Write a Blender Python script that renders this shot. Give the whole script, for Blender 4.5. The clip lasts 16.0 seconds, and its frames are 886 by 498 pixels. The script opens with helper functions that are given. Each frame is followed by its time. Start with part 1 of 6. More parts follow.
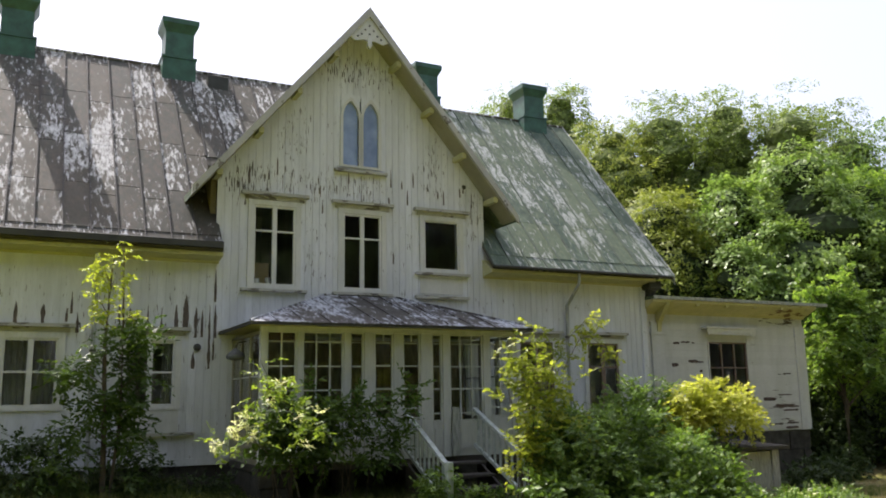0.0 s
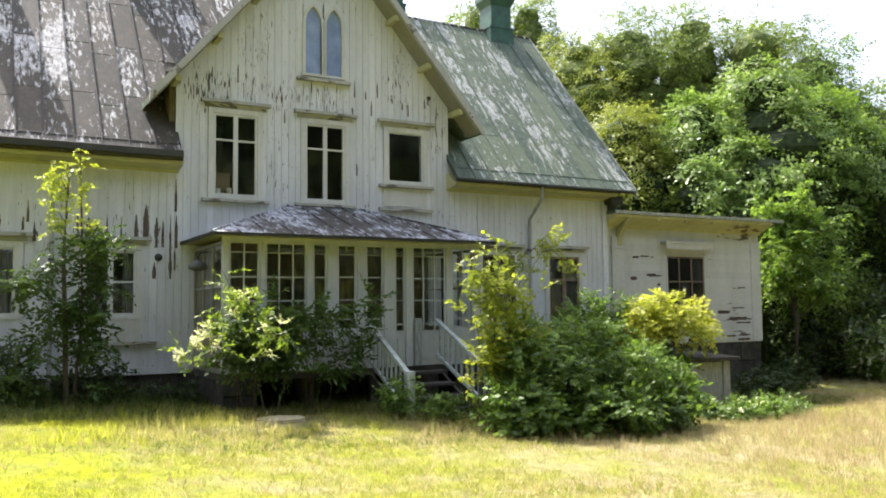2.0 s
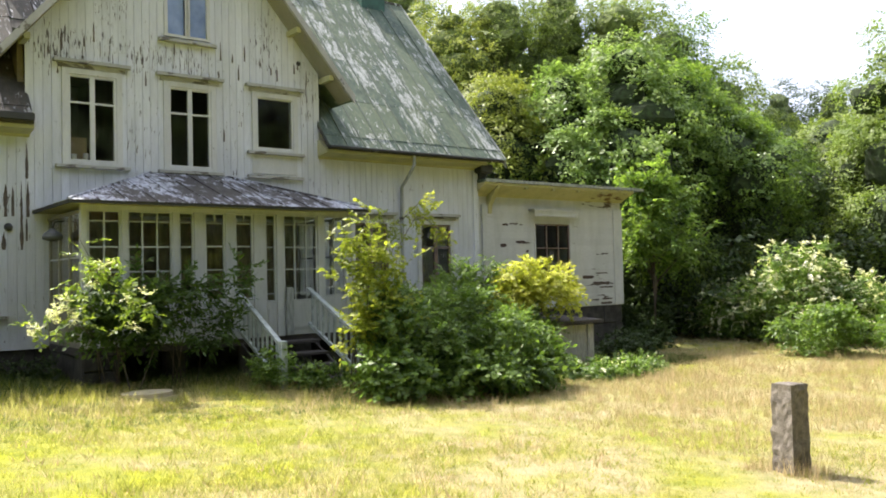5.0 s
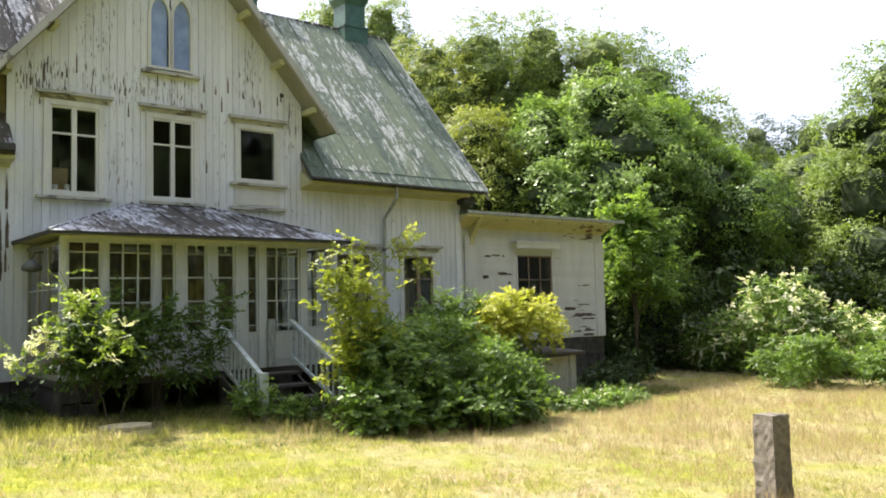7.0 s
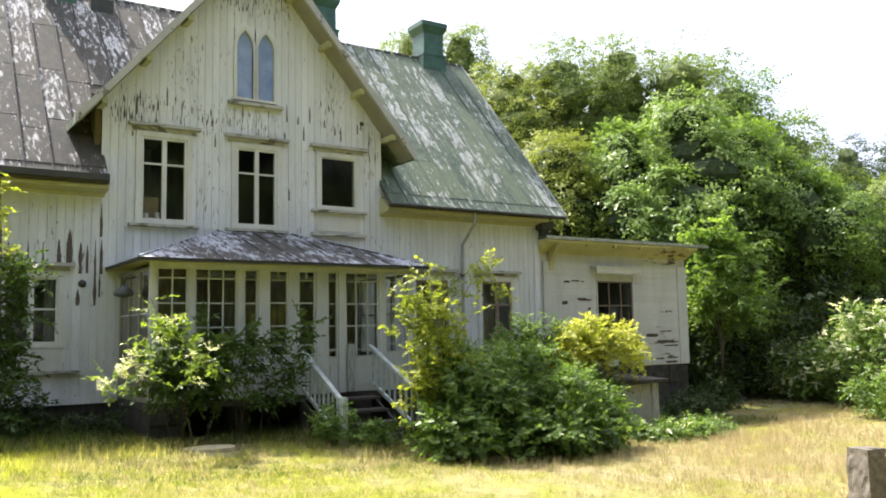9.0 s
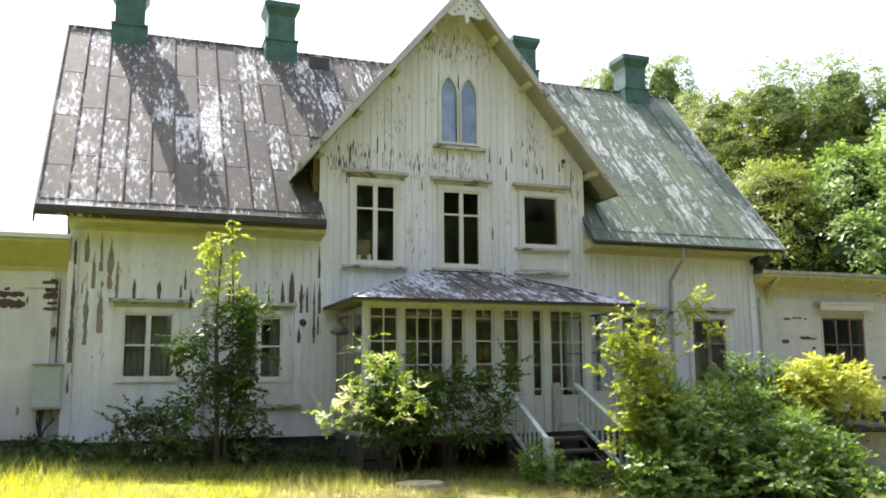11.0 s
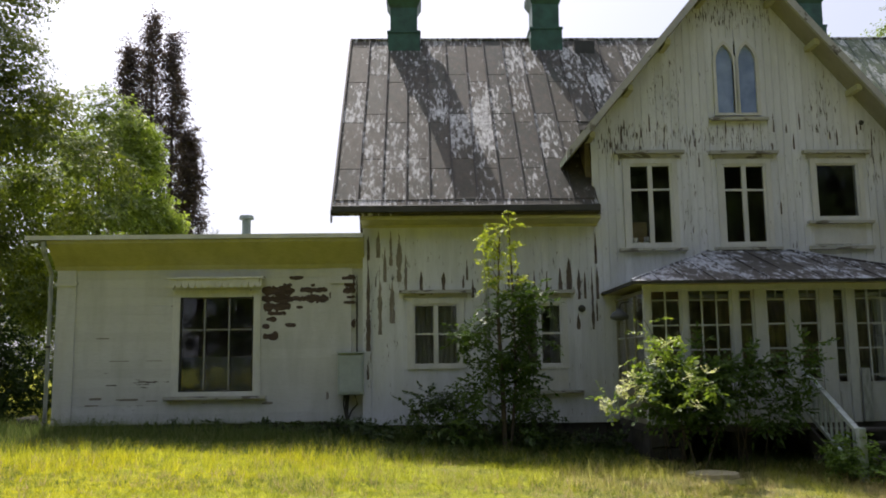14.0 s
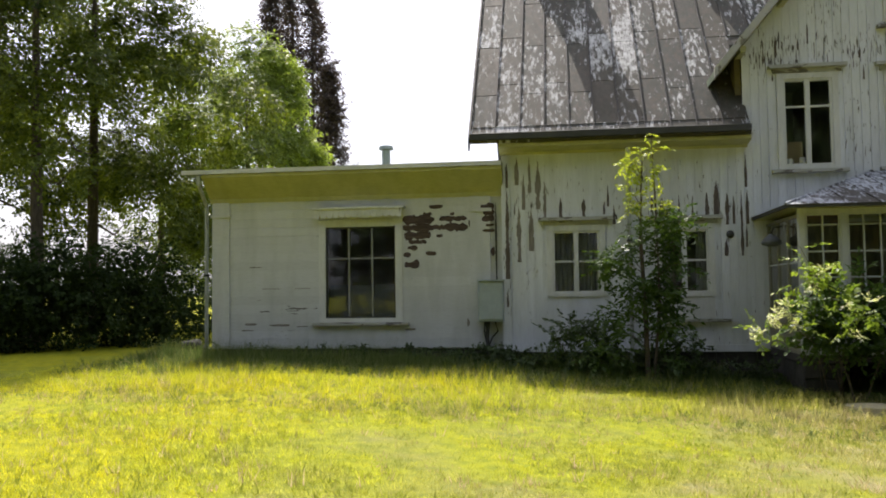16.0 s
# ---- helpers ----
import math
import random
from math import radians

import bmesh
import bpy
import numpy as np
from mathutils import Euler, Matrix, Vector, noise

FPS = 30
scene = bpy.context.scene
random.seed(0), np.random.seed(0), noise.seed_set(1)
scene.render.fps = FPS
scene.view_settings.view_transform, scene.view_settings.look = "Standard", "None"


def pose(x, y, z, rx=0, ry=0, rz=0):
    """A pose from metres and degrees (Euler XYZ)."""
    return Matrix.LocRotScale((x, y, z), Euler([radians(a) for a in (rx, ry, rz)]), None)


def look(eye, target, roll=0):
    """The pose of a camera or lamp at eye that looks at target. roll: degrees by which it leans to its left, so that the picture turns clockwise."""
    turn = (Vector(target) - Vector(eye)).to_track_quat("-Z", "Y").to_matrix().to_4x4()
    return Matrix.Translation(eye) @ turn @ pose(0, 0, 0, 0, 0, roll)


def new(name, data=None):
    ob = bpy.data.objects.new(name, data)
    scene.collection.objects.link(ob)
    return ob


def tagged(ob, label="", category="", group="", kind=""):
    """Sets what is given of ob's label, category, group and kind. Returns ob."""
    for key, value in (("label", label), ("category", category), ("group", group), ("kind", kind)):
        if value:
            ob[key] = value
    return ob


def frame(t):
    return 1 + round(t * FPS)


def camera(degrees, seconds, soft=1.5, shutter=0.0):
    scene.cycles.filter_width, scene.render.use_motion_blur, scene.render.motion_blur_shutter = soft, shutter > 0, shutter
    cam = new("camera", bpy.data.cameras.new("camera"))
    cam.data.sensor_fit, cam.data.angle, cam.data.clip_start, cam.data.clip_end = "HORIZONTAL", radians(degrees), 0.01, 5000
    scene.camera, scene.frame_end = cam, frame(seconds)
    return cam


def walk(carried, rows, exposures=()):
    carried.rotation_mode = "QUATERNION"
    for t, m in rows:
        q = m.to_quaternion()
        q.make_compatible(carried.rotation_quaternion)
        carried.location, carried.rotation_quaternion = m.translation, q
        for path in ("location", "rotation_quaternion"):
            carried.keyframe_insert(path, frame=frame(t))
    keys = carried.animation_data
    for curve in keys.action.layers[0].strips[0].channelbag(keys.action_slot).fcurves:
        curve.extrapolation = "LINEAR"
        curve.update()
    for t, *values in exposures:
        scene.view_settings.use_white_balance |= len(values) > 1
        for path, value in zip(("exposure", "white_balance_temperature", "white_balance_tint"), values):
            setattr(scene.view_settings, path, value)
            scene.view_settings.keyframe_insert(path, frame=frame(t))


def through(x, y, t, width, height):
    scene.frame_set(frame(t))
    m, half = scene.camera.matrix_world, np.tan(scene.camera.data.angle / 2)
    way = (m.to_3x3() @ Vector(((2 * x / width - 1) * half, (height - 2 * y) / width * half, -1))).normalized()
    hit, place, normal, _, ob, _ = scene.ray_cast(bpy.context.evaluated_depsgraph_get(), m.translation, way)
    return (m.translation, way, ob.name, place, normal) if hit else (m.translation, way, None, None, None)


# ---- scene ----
cam = camera(54.80, 16.0, soft=1.85)

PATH = [
    (0, -6.046, -15.608, 1.608, 99.952, 0.895, -26.652),
    (0.5, -6.042, -15.602, 1.609, 99.024, 0.583, -27.181),
    (1, -6.048, -15.601, 1.610, 97.437, 0.268, -27.477),
    (1.5, -6.050, -15.601, 1.611, 96.127, 0.375, -27.970),
    (2, -6.049, -15.601, 1.611, 94.055, 0.557, -29.167),
    (2.5, -6.052, -15.601, 1.610, 92.889, 0.619, -30.306),
    (3, -6.054, -15.602, 1.608, 91.772, 0.884, -31.792),
    (3.5, -6.055, -15.603, 1.604, 91.653, 1.030, -33.707),
    (4, -6.051, -15.603, 1.599, 91.577, 1.338, -35.289),
    (6.5, -6.062, -15.606, 1.593, 92.856, 1.016, -39.472),
    (7, -6.069, -15.610, 1.590, 93.915, 1.357, -38.886),
    (7.5, -6.072, -15.617, 1.591, 94.628, 1.265, -38.316),
    (8, -6.064, -15.620, 1.594, 95.050, 1.267, -37.848),
    (10.5, -6.039, -15.616, 1.599, 97.268, 0.467, -23.044),
    (11, -6.029, -15.619, 1.603, 98.414, 0.373, -19.936),
    (11.5, -6.027, -15.615, 1.607, 100.175, 0.338, -17.309),
    (12, -6.028, -15.613, 1.605, 101.270, 0.649, -15.104),
    (12.5, -6.044, -15.613, 1.606, 101.631, 0.628, -12.554),
    (13, -6.037, -15.597, 1.613, 101.097, 0.749, -8.795),
    (13.5, -6.032, -15.572, 1.617, 99.873, 0.520, -5.069),
    (14, -6.032, -15.556, 1.615, 97.641, 0.754, -1.444),
    (14.5, -6.026, -15.530, 1.616, 95.754, 0.483, 0.771),
    (15, -6.026, -15.511, 1.618, 94.287, 0.429, 3.504),
    (15.5, -6.033, -15.484, 1.619, 93.526, 0.838, 6.396),
    (16, -6.037, -15.472, 1.618, 92.937, 0.716, 7.867),
]
walk(cam, [(t, pose(*p)) for t, *p in PATH], [(0.0, 1.1, 6240, 17), (1.5, 1.57, 6140, 16), (3.5, 1.6, 6240, 16), (6.5, 1.53, 6240, 16), (8.0, 1.57, 6240, 16), (11.0, 1.8, 6090, 16), (11.5, 1.66, 6090, 16), (12.5, 0.9, 6190, 16), (14.0, 0.5, 6190, 16), (16.0, 0.85, 6300, 15)])

# ---- world and sun ----
SUN_EL, SUN_AZ = 55.0, -22.0   # elevation; azimuth from +y, negative towards -x
world = bpy.data.worlds.new("sky_world")
scene.world = world
world.use_nodes = True
wn = world.node_tree.nodes
sky = wn.new("ShaderNodeTexSky")
sky.sky_type = "NISHITA"
sky.sun_disc = False
sky.sun_elevation = radians(SUN_EL)
sky.sun_rotation = radians(SUN_AZ)
sky.dust_density = 5.0
sky.air_density = 0.65
# thin bright summer haze over the blue
haze = wn.new("ShaderNodeMix")
haze.data_type = "RGBA"
haze.inputs["Factor"].default_value = 0.5
haze.inputs["B"].default_value = (4.15, 4.3, 4.5, 1)
world.node_tree.links.new(sky.outputs[0], haze.inputs["A"])
world.node_tree.links.new(haze.outputs["Result"], wn["Background"].inputs[0])
wn["Background"].inputs[1].default_value = 0.15

sun_data = bpy.data.lights.new("sun", "SUN")
sun_data.energy = 4.0
sun_data.angle = radians(0.53)
sun_data.color = (1.0, 0.93, 0.80)
sun = new("sun", sun_data)
d = Vector((math.sin(radians(SUN_AZ)) * math.cos(radians(SUN_EL)), math.cos(radians(SUN_AZ)) * math.cos(radians(SUN_EL)), math.sin(radians(SUN_EL))))
sun.matrix_world = look(d * 60, (0, 0, 0))


# ---- small tools ----
def ground_z(x, y):
    xc = max(-10.0, min(10.0, x))
    z = -0.05 - 0.05 * xc + 0.012 * max(-20.0, min(0.0, y))
    return z


def mesh_of(name, bm):
    me = bpy.data.meshes.new(name)
    bm.to_mesh(me)
    bm.free()
    return me


def part(name, bm, material, parent, label=""):
    ob = new(name, mesh_of(name, bm))
    ob.data.materials.append(material)
    ob.parent = parent
    if label:
        tagged(ob, label=label)
    return ob


def thing(name, label, category, at=(0, 0, 0), group="", kind=""):
    ob = new(name)
    ob.location = at
    return tagged(ob, label, category, group, kind)


def box(bm, x0, x1, y0, y1, z0, z1):
    v = [bm.verts.new(c) for c in ((x0, y0, z0), (x1, y0, z0), (x1, y1, z0), (x0, y1, z0), (x0, y0, z1), (x1, y0, z1), (x1, y1, z1), (x0, y1, z1))]
    for f in ((0, 3, 2, 1), (4, 5, 6, 7), (0, 1, 5, 4), (1, 2, 6, 5), (2, 3, 7, 6), (3, 0, 4, 7)):
        bm.faces.new([v[i] for i in f])
    return v


def boxed(x0, x1, y0, y1, z0, z1, bevel=0.0):
    bm = bmesh.new()
    box(bm, x0, x1, y0, y1, z0, z1)
    if bevel:
        bmesh.ops.bevel(bm, geom=bm.edges[:], offset=bevel, segments=1, affect="EDGES")
    return bm


def prism(bm, pts, axis, a, b):
    """A polygon of (u, w) swept from a to b along an axis: 'y' takes (x, z), 'x' takes (y, z), 'z' takes (x, y)."""
    def at(p, s):
        u, w = p
        return {"y": (u, s, w), "x": (s, u, w), "z": (u, w, s)}[axis]
    lo = [bm.verts.new(at(p, a)) for p in pts]
    hi = [bm.verts.new(at(p, b)) for p in pts]
    n = len(pts)
    bm.faces.new(lo)
    bm.faces.new(hi[::-1])
    for i in range(n):
        bm.faces.new((lo[i], hi[i], hi[(i + 1) % n], lo[(i + 1) % n]))
    bmesh.ops.recalc_face_normals(bm, faces=bm.faces[:])


def prismed(pts, axis, a, b):
    bm = bmesh.new()
    prism(bm, pts, axis, a, b)
    return bm


def tube(bm, path, radii, sides=8):
    rings = []
    for i, p in enumerate(path):
        p = Vector(p)
        a = Vector(path[max(0, i - 1)])
        b = Vector(path[min(len(path) - 1, i + 1)])
        q = (b - a).normalized().to_track_quat("Z", "Y")
        rings.append([bm.verts.new(p + q @ Vector((math.cos(k * math.tau / sides) * radii[i], math.sin(k * math.tau / sides) * radii[i], 0))) for k in range(sides)])
    for r, s in zip(rings, rings[1:]):
        for k in range(sides):
            bm.faces.new((r[k], r[(k + 1) % sides], s[(k + 1) % sides], s[k]))
    bm.faces.new(rings[0][::-1])
    bm.faces.new(rings[-1])


def tubed(path, radii, sides=8):
    bm = bmesh.new()
    tube(bm, path, radii, sides)
    return bm


# ---- materials ----
def material(name, rough=0.6, metal=0.0):
    m = bpy.data.materials.new(name)
    m.use_nodes = True
    n = m.node_tree.nodes
    b = n["Principled BSDF"]
    b.inputs["Roughness"].default_value = rough
    b.inputs["Metallic"].default_value = metal
    return m, n, m.node_tree.links, b


def node(n, kind, **inputs):
    x = n.new(kind)
    for k, v in inputs.items():
        x.inputs[k.replace("_", " ")].default_value = v
    return x


def position(n, l, scale=(1, 1, 1)):
    """World position, stretched."""
    g = n.new("ShaderNodeNewGeometry")
    m = n.new("ShaderNodeMapping")
    m.inputs["Scale"].default_value = scale
    l.new(g.outputs["Position"], m.inputs["Vector"])
    return m.outputs["Vector"]


def noise_tex(n, l, vec, scale, detail=4.0, rough=0.6):
    x = node(n, "ShaderNodeTexNoise", Scale=scale, Detail=detail, Roughness=rough)
    l.new(vec, x.inputs["Vector"])
    return x.outputs["Fac"]


def ramp(n, l, fac, stops):
    r = n.new("ShaderNodeValToRGB")
    e = r.color_ramp.elements
    while len(e) < len(stops):
        e.new(0.5)
    for i, (p, c) in enumerate(stops):
        e[i].position = p
        e[i].color = (*c, 1) if len(c) == 3 else c
    l.new(fac, r.inputs["Fac"])
    return r.outputs["Color"]


def grey(v):
    return (v, v, v)


def mix(n, l, fac, a, b, mode="MIX"):
    m = n.new("ShaderNodeMix")
    m.data_type = "RGBA"
    m.blend_type = mode
    for socket, v in ((m.inputs["Factor"], fac), (m.inputs["A"], a), (m.inputs["B"], b)):
        if isinstance(v, bpy.types.NodeSocket):
            l.new(v, socket)
        elif isinstance(v, (int, float)):
            socket.default_value = v
        else:
            socket.default_value = (*v, 1)
    return m.outputs["Result"]


def maths(n, l, op, a, b=0.0, clamp=False):
    m = n.new("ShaderNodeMath")
    m.operation = op
    m.use_clamp = clamp
    for s, v in zip(m.inputs, (a, b)):
        if isinstance(v, bpy.types.NodeSocket):
            l.new(v, s)
        else:
            s.default_value = v
    return m.outputs[0]


def bump(n, l, b, height, strength=0.3, distance=0.02):
    x = n.new("ShaderNodeBump")
    x.inputs["Strength"].default_value = strength
    x.inputs["Distance"].default_value = distance
    l.new(height, x.inputs["Height"])
    l.new(x.outputs["Normal"], b.inputs["Normal"])


def spot(n, l, centre, radii, edge=0.35):
    """1 inside an ellipsoid of the world, fading to 0 across its rim."""
    g = n.new("ShaderNodeNewGeometry")
    s = n.new("ShaderNodeVectorMath")
    s.operation = "SUBTRACT"
    s.inputs[1].default_value = centre
    l.new(g.outputs["Position"], s.inputs[0])
    v = n.new("ShaderNodeVectorMath")
    v.operation = "DIVIDE"
    v.inputs[1].default_value = radii
    l.new(s.outputs[0], v.inputs[0])
    k = n.new("ShaderNodeVectorMath")
    k.operation = "LENGTH"
    l.new(v.outputs[0], k.inputs[0])
    r = node(n, "ShaderNodeMapRange")
    r.inputs["From Min"].default_value = 1.0 + edge
    r.inputs["From Max"].default_value = 1.0 - edge
    l.new(k.outputs["Value"], r.inputs["Value"])
    return r.outputs["Result"]


def peeling_paint(name, paint, bare, along, amount, spots=(), grime=0.35, specks=()):
    """Old house paint that flakes off along the grain; along is the stretch of the flakes."""
    m, n, l, b = material(name, 0.62)
    info = n.new("ShaderNodeObjectInfo")
    shift = n.new("ShaderNodeVectorMath")
    shift.operation = "ADD"
    l.new(position(n, l, along), shift.inputs[0])
    off = n.new("ShaderNodeCombineXYZ")
    for k, s_in in enumerate(off.inputs):
        l.new(maths(n, l, "MULTIPLY", info.outputs["Random"], (37.0, 0.0, 53.0)[k]), s_in)
    l.new(off.outputs[0], shift.inputs[1])
    p = shift.outputs[0]
    flakes = noise_tex(n, l, p, 8.0, 6.0, 0.62)
    wide = noise_tex(n, l, position(n, l), 0.8, 3.0)
    lift = maths(n, l, "MULTIPLY", maths(n, l, "SUBTRACT", wide, 0.5), 0.35)
    sum_ = maths(n, l, "ADD", flakes, lift)
    for centre, radii, force in spots:
        sum_ = maths(n, l, "ADD", sum_, maths(n, l, "MULTIPLY", spot(n, l, centre, radii), force))
    peel = ramp(n, l, sum_, ((1.0 - amount - 0.012, grey(0)), (1.0 - amount + 0.012, grey(1))))
    if specks:
        off2 = n.new("ShaderNodeVectorMath")
        off2.operation = "ADD"
        l.new(position(n, l, (5.0, 1.0, 0.55)), off2.inputs[0])
        l.new(off.outputs[0], off2.inputs[1])
        thin = maths(n, l, "ADD", noise_tex(n, l, off2.outputs[0], 8.0, 4.0, 0.55), maths(n, l, "MULTIPLY", maths(n, l, "SUBTRACT", wide, 0.5), 0.2))
        for centre, radii, force in specks:
            thin = maths(n, l, "ADD", thin, maths(n, l, "MULTIPLY", spot(n, l, centre, radii), force))
        peel = mix(n, l, 1.0, peel, ramp(n, l, thin, ((0.685, grey(0)), (0.705, grey(1)))), "LIGHTEN")
    fine = noise_tex(n, l, p, 30.0, 3.0)
    tone = mix(n, l, info.outputs["Random"], tuple(c * 0.9 for c in paint), paint)
    tone = mix(n, l, maths(n, l, "MULTIPLY", ramp(n, l, fine, ((0.45, grey(0)), (0.75, grey(1)))), grime), tone, tuple(c * 0.62 for c in paint))
    dirt = ramp(n, l, noise_tex(n, l, position(n, l, (2.2, 2.2, 0.45)), 1.6, 5.0), ((0.42, grey(0)), (0.72, grey(1))))
    tone = mix(n, l, maths(n, l, "MULTIPLY", dirt, 0.52), tone, tuple(c * k for c, k in zip(paint, (0.60, 0.62, 0.58))))
    wood = mix(n, l, fine, tuple(c * 0.6 for c in bare), tuple(c * 1.5 for c in bare))
    l.new(mix(n, l, peel, tone, wood), b.inputs["Base Color"])
    bump(n, l, b, maths(n, l, "SUBTRACT", maths(n, l, "MULTIPLY", fine, 0.3), peel), 0.5, 0.004)
    return m


PAINT = (0.64, 0.665, 0.70)
BARE = (0.075, 0.065, 0.055)
facade_paint = peeling_paint("peeling_white_board_paint", PAINT, BARE, (1.9, 1.0, 0.2), 0.28,
    (((-6.45, 0, 3.3), (0.6, 0.5, 0.85), 0.06), ((-3.15, 0, 3.0), (0.4, 0.5, 0.5), 0.08), ((2.6, 0, 5.3), (0.2, 0.5, 0.5), 0.10)),
    specks=(((-1.7, 0, 5.75), (1.3, 0.5, 0.4), 0.095), ((0.1, 0, 5.75), (0.6, 0.5, 0.3), 0.10), ((0.0, 0, 8.2), (0.9, 0.5, 0.35), 0.13), ((1.6, 0, 6.2), (0.3, 0.5, 0.6), 0.10), ((-1.35, 0, 6.8), (0.4, 0.5, 0.6), 0.095), ((-2.3, 0, 5.6), (0.4, 0.5, 0.5), 0.05), ((2.5, 0, 5.4), (0.3, 0.5, 0.6), 0.09),
            ((-0.9, 0, 4.6), (0.3, 0.5, 1.0), 0.07), ((0.9, 0, 4.6), (0.25, 0.5, 1.0), 0.07), ((-5.0, 0, 2.9), (2.0, 0.5, 1.0), 0.04)))
WEST_FLAKES = (((-10.5, 0.1, 1.1), (1.8, 0.5, 0.35), 0.07), ((-11.3, 0.1, 1.5), (0.6, 0.5, 0.3), 0.10))
EAST_FLAKES = (((11.4, 0.1, 1.4), (0.6, 0.5, 0.35), 0.14), ((11.5, 0.1, 2.17), (0.4, 0.5, 0.15), 0.14), ((11.3, 0.1, 0.9), (0.7, 0.5, 0.1), 0.14), ((10.7, 0.1, 2.75), (0.3, 0.5, 0.2), 0.10), ((12.25, 0.1, 1.5), (0.1, 0.5, 0.4), 0.12), ((11.6, 0.1, 3.55), (0.8, 0.6, 0.25), 0.22))
wing_paint = peeling_paint("peeling_white_wing_paint", (0.55, 0.565, 0.56), (0.07, 0.05, 0.042), (0.22, 1.0, 1.6), 0.265, WEST_FLAKES + EAST_FLAKES)
trim_paint = peeling_paint("worn_white_trim_paint", (0.60, 0.61, 0.59), (0.16, 0.15, 0.12), (1.0, 1.0, 0.3), 0.28)
# Cream paint, pushed yellower for light bounced up from the lawn.
soffit_paint = peeling_paint("lawn_bounce_cream_paint", (0.44, 0.43, 0.225), (0.2, 0.17, 0.1), (0.3, 1.0, 1.0), 0.24)
soffit_rusty = peeling_paint("rust_stained_bounce_cream_paint", (0.52, 0.49, 0.25), (0.13, 0.07, 0.03), (0.5, 1.0, 1.0), 0.24, (((11.7, -0.05, 3.58), (0.75, 0.5, 0.25), 0.2), ((9.5, -0.05, 3.7), (1.5, 0.5, 0.12), 0.08)))
sill_paint = peeling_paint("weathered_sill_paint", (0.42, 0.42, 0.38), (0.12, 0.11, 0.09), (0.3, 1.0, 1.0), 0.42)
barge_paint = peeling_paint("grey_barge_board_paint", (0.40, 0.40, 0.38), (0.12, 0.11, 0.09), (0.6, 1.0, 0.6), 0.36)
# Beige darkened for the shade at the veranda's west end and gable soffit.
shade_beige_paint = peeling_paint("shade_darkened_beige_paint", (0.27, 0.255, 0.19), (0.1, 0.085, 0.06), (1.0, 1.0, 0.3), 0.30)
porch_paint = peeling_paint("grey_white_porch_paint", (0.47, 0.49, 0.465), (0.18, 0.16, 0.13), (1.0, 1.0, 0.25), 0.28)


def sheet_roof(name, base, base2, chalk, chalk_at, streak=(2.3, 0.45, 0.45)):
    m, n, l, b = material(name, 0.55, 0.0)
    p = position(n, l, (1.0, 0.55, 0.55))
    wide = noise_tex(n, l, position(n, l, (1.0, 0.5, 0.5)), 0.8, 4.0)
    flakes = noise_tex(n, l, position(n, l, streak), 6.5, 8.0, 0.72)
    info = n.new("ShaderNodeObjectInfo")
    r = maths(n, l, "MULTIPLY", maths(n, l, "SUBTRACT", info.outputs["Random"], 0.5), 0.12)
    f = maths(n, l, "ADD", maths(n, l, "ADD", flakes, maths(n, l, "MULTIPLY", maths(n, l, "SUBTRACT", wide, 0.5), 0.6)), r)
    peel = ramp(n, l, f, ((chalk_at, grey(0)), (chalk_at + 0.045, grey(1))))
    stain = ramp(n, l, noise_tex(n, l, p, 1.3, 6.0), ((0.38, grey(0)), (0.62, grey(1))))
    tone = mix(n, l, stain, base, base2)
    moss = ramp(n, l, noise_tex(n, l, position(n, l, (1.4, 0.7, 0.7)), 3.2, 6.0, 0.7), ((0.42, grey(0)), (0.64, grey(0.85))))
    tone = mix(n, l, moss, tone, (base2[0] * 0.55, base2[1] * 0.62, base2[2] * 0.55))
    pale = ramp(n, l, noise_tex(n, l, position(n, l, (1.1, 0.5, 0.5)), 2.1, 5.0), ((0.5, grey(0)), (0.7, grey(0.5))))
    tone = mix(n, l, pale, tone, tuple(c * 1.9 for c in base))
    fine = noise_tex(n, l, p, 22.0, 4.0)
    tone = mix(n, l, maths(n, l, "MULTIPLY", fine, 0.6), tone, tuple(c * 0.35 for c in base))
    other = maths(n, l, "FRACT", maths(n, l, "MULTIPLY", info.outputs["Random"], 7.31))
    tone = mix(n, l, maths(n, l, "MULTIPLY", other, 0.5), tone, (base[0] * 1.6, base[1] * 1.4, base[2] * 1.05))
    rust = ramp(n, l, noise_tex(n, l, position(n, l, (1.6, 0.8, 0.8)), 7.0, 6.0, 0.7), ((0.47, grey(0)), (0.66, grey(0.7))))
    tone = mix(n, l, rust, tone, (base[0] * 1.75, base[1] * 1.5, base[2] * 1.25))
    thin = ramp(n, l, noise_tex(n, l, position(n, l, (4.0, 1.6, 1.6)), 4.0, 7.0, 0.8), ((0.38, grey(0.1)), (0.56, grey(1.0))))
    l.new(mix(n, l, maths(n, l, "MULTIPLY", peel, thin), tone, chalk), b.inputs["Base Color"])
    rr = ramp(n, l, fine, ((0.3, grey(0.62)), (0.7, grey(0.82))))
    l.new(rr, b.inputs["Roughness"])
    bump(n, l, b, maths(n, l, "ADD", fine, peel), 0.25, 0.006)
    return m


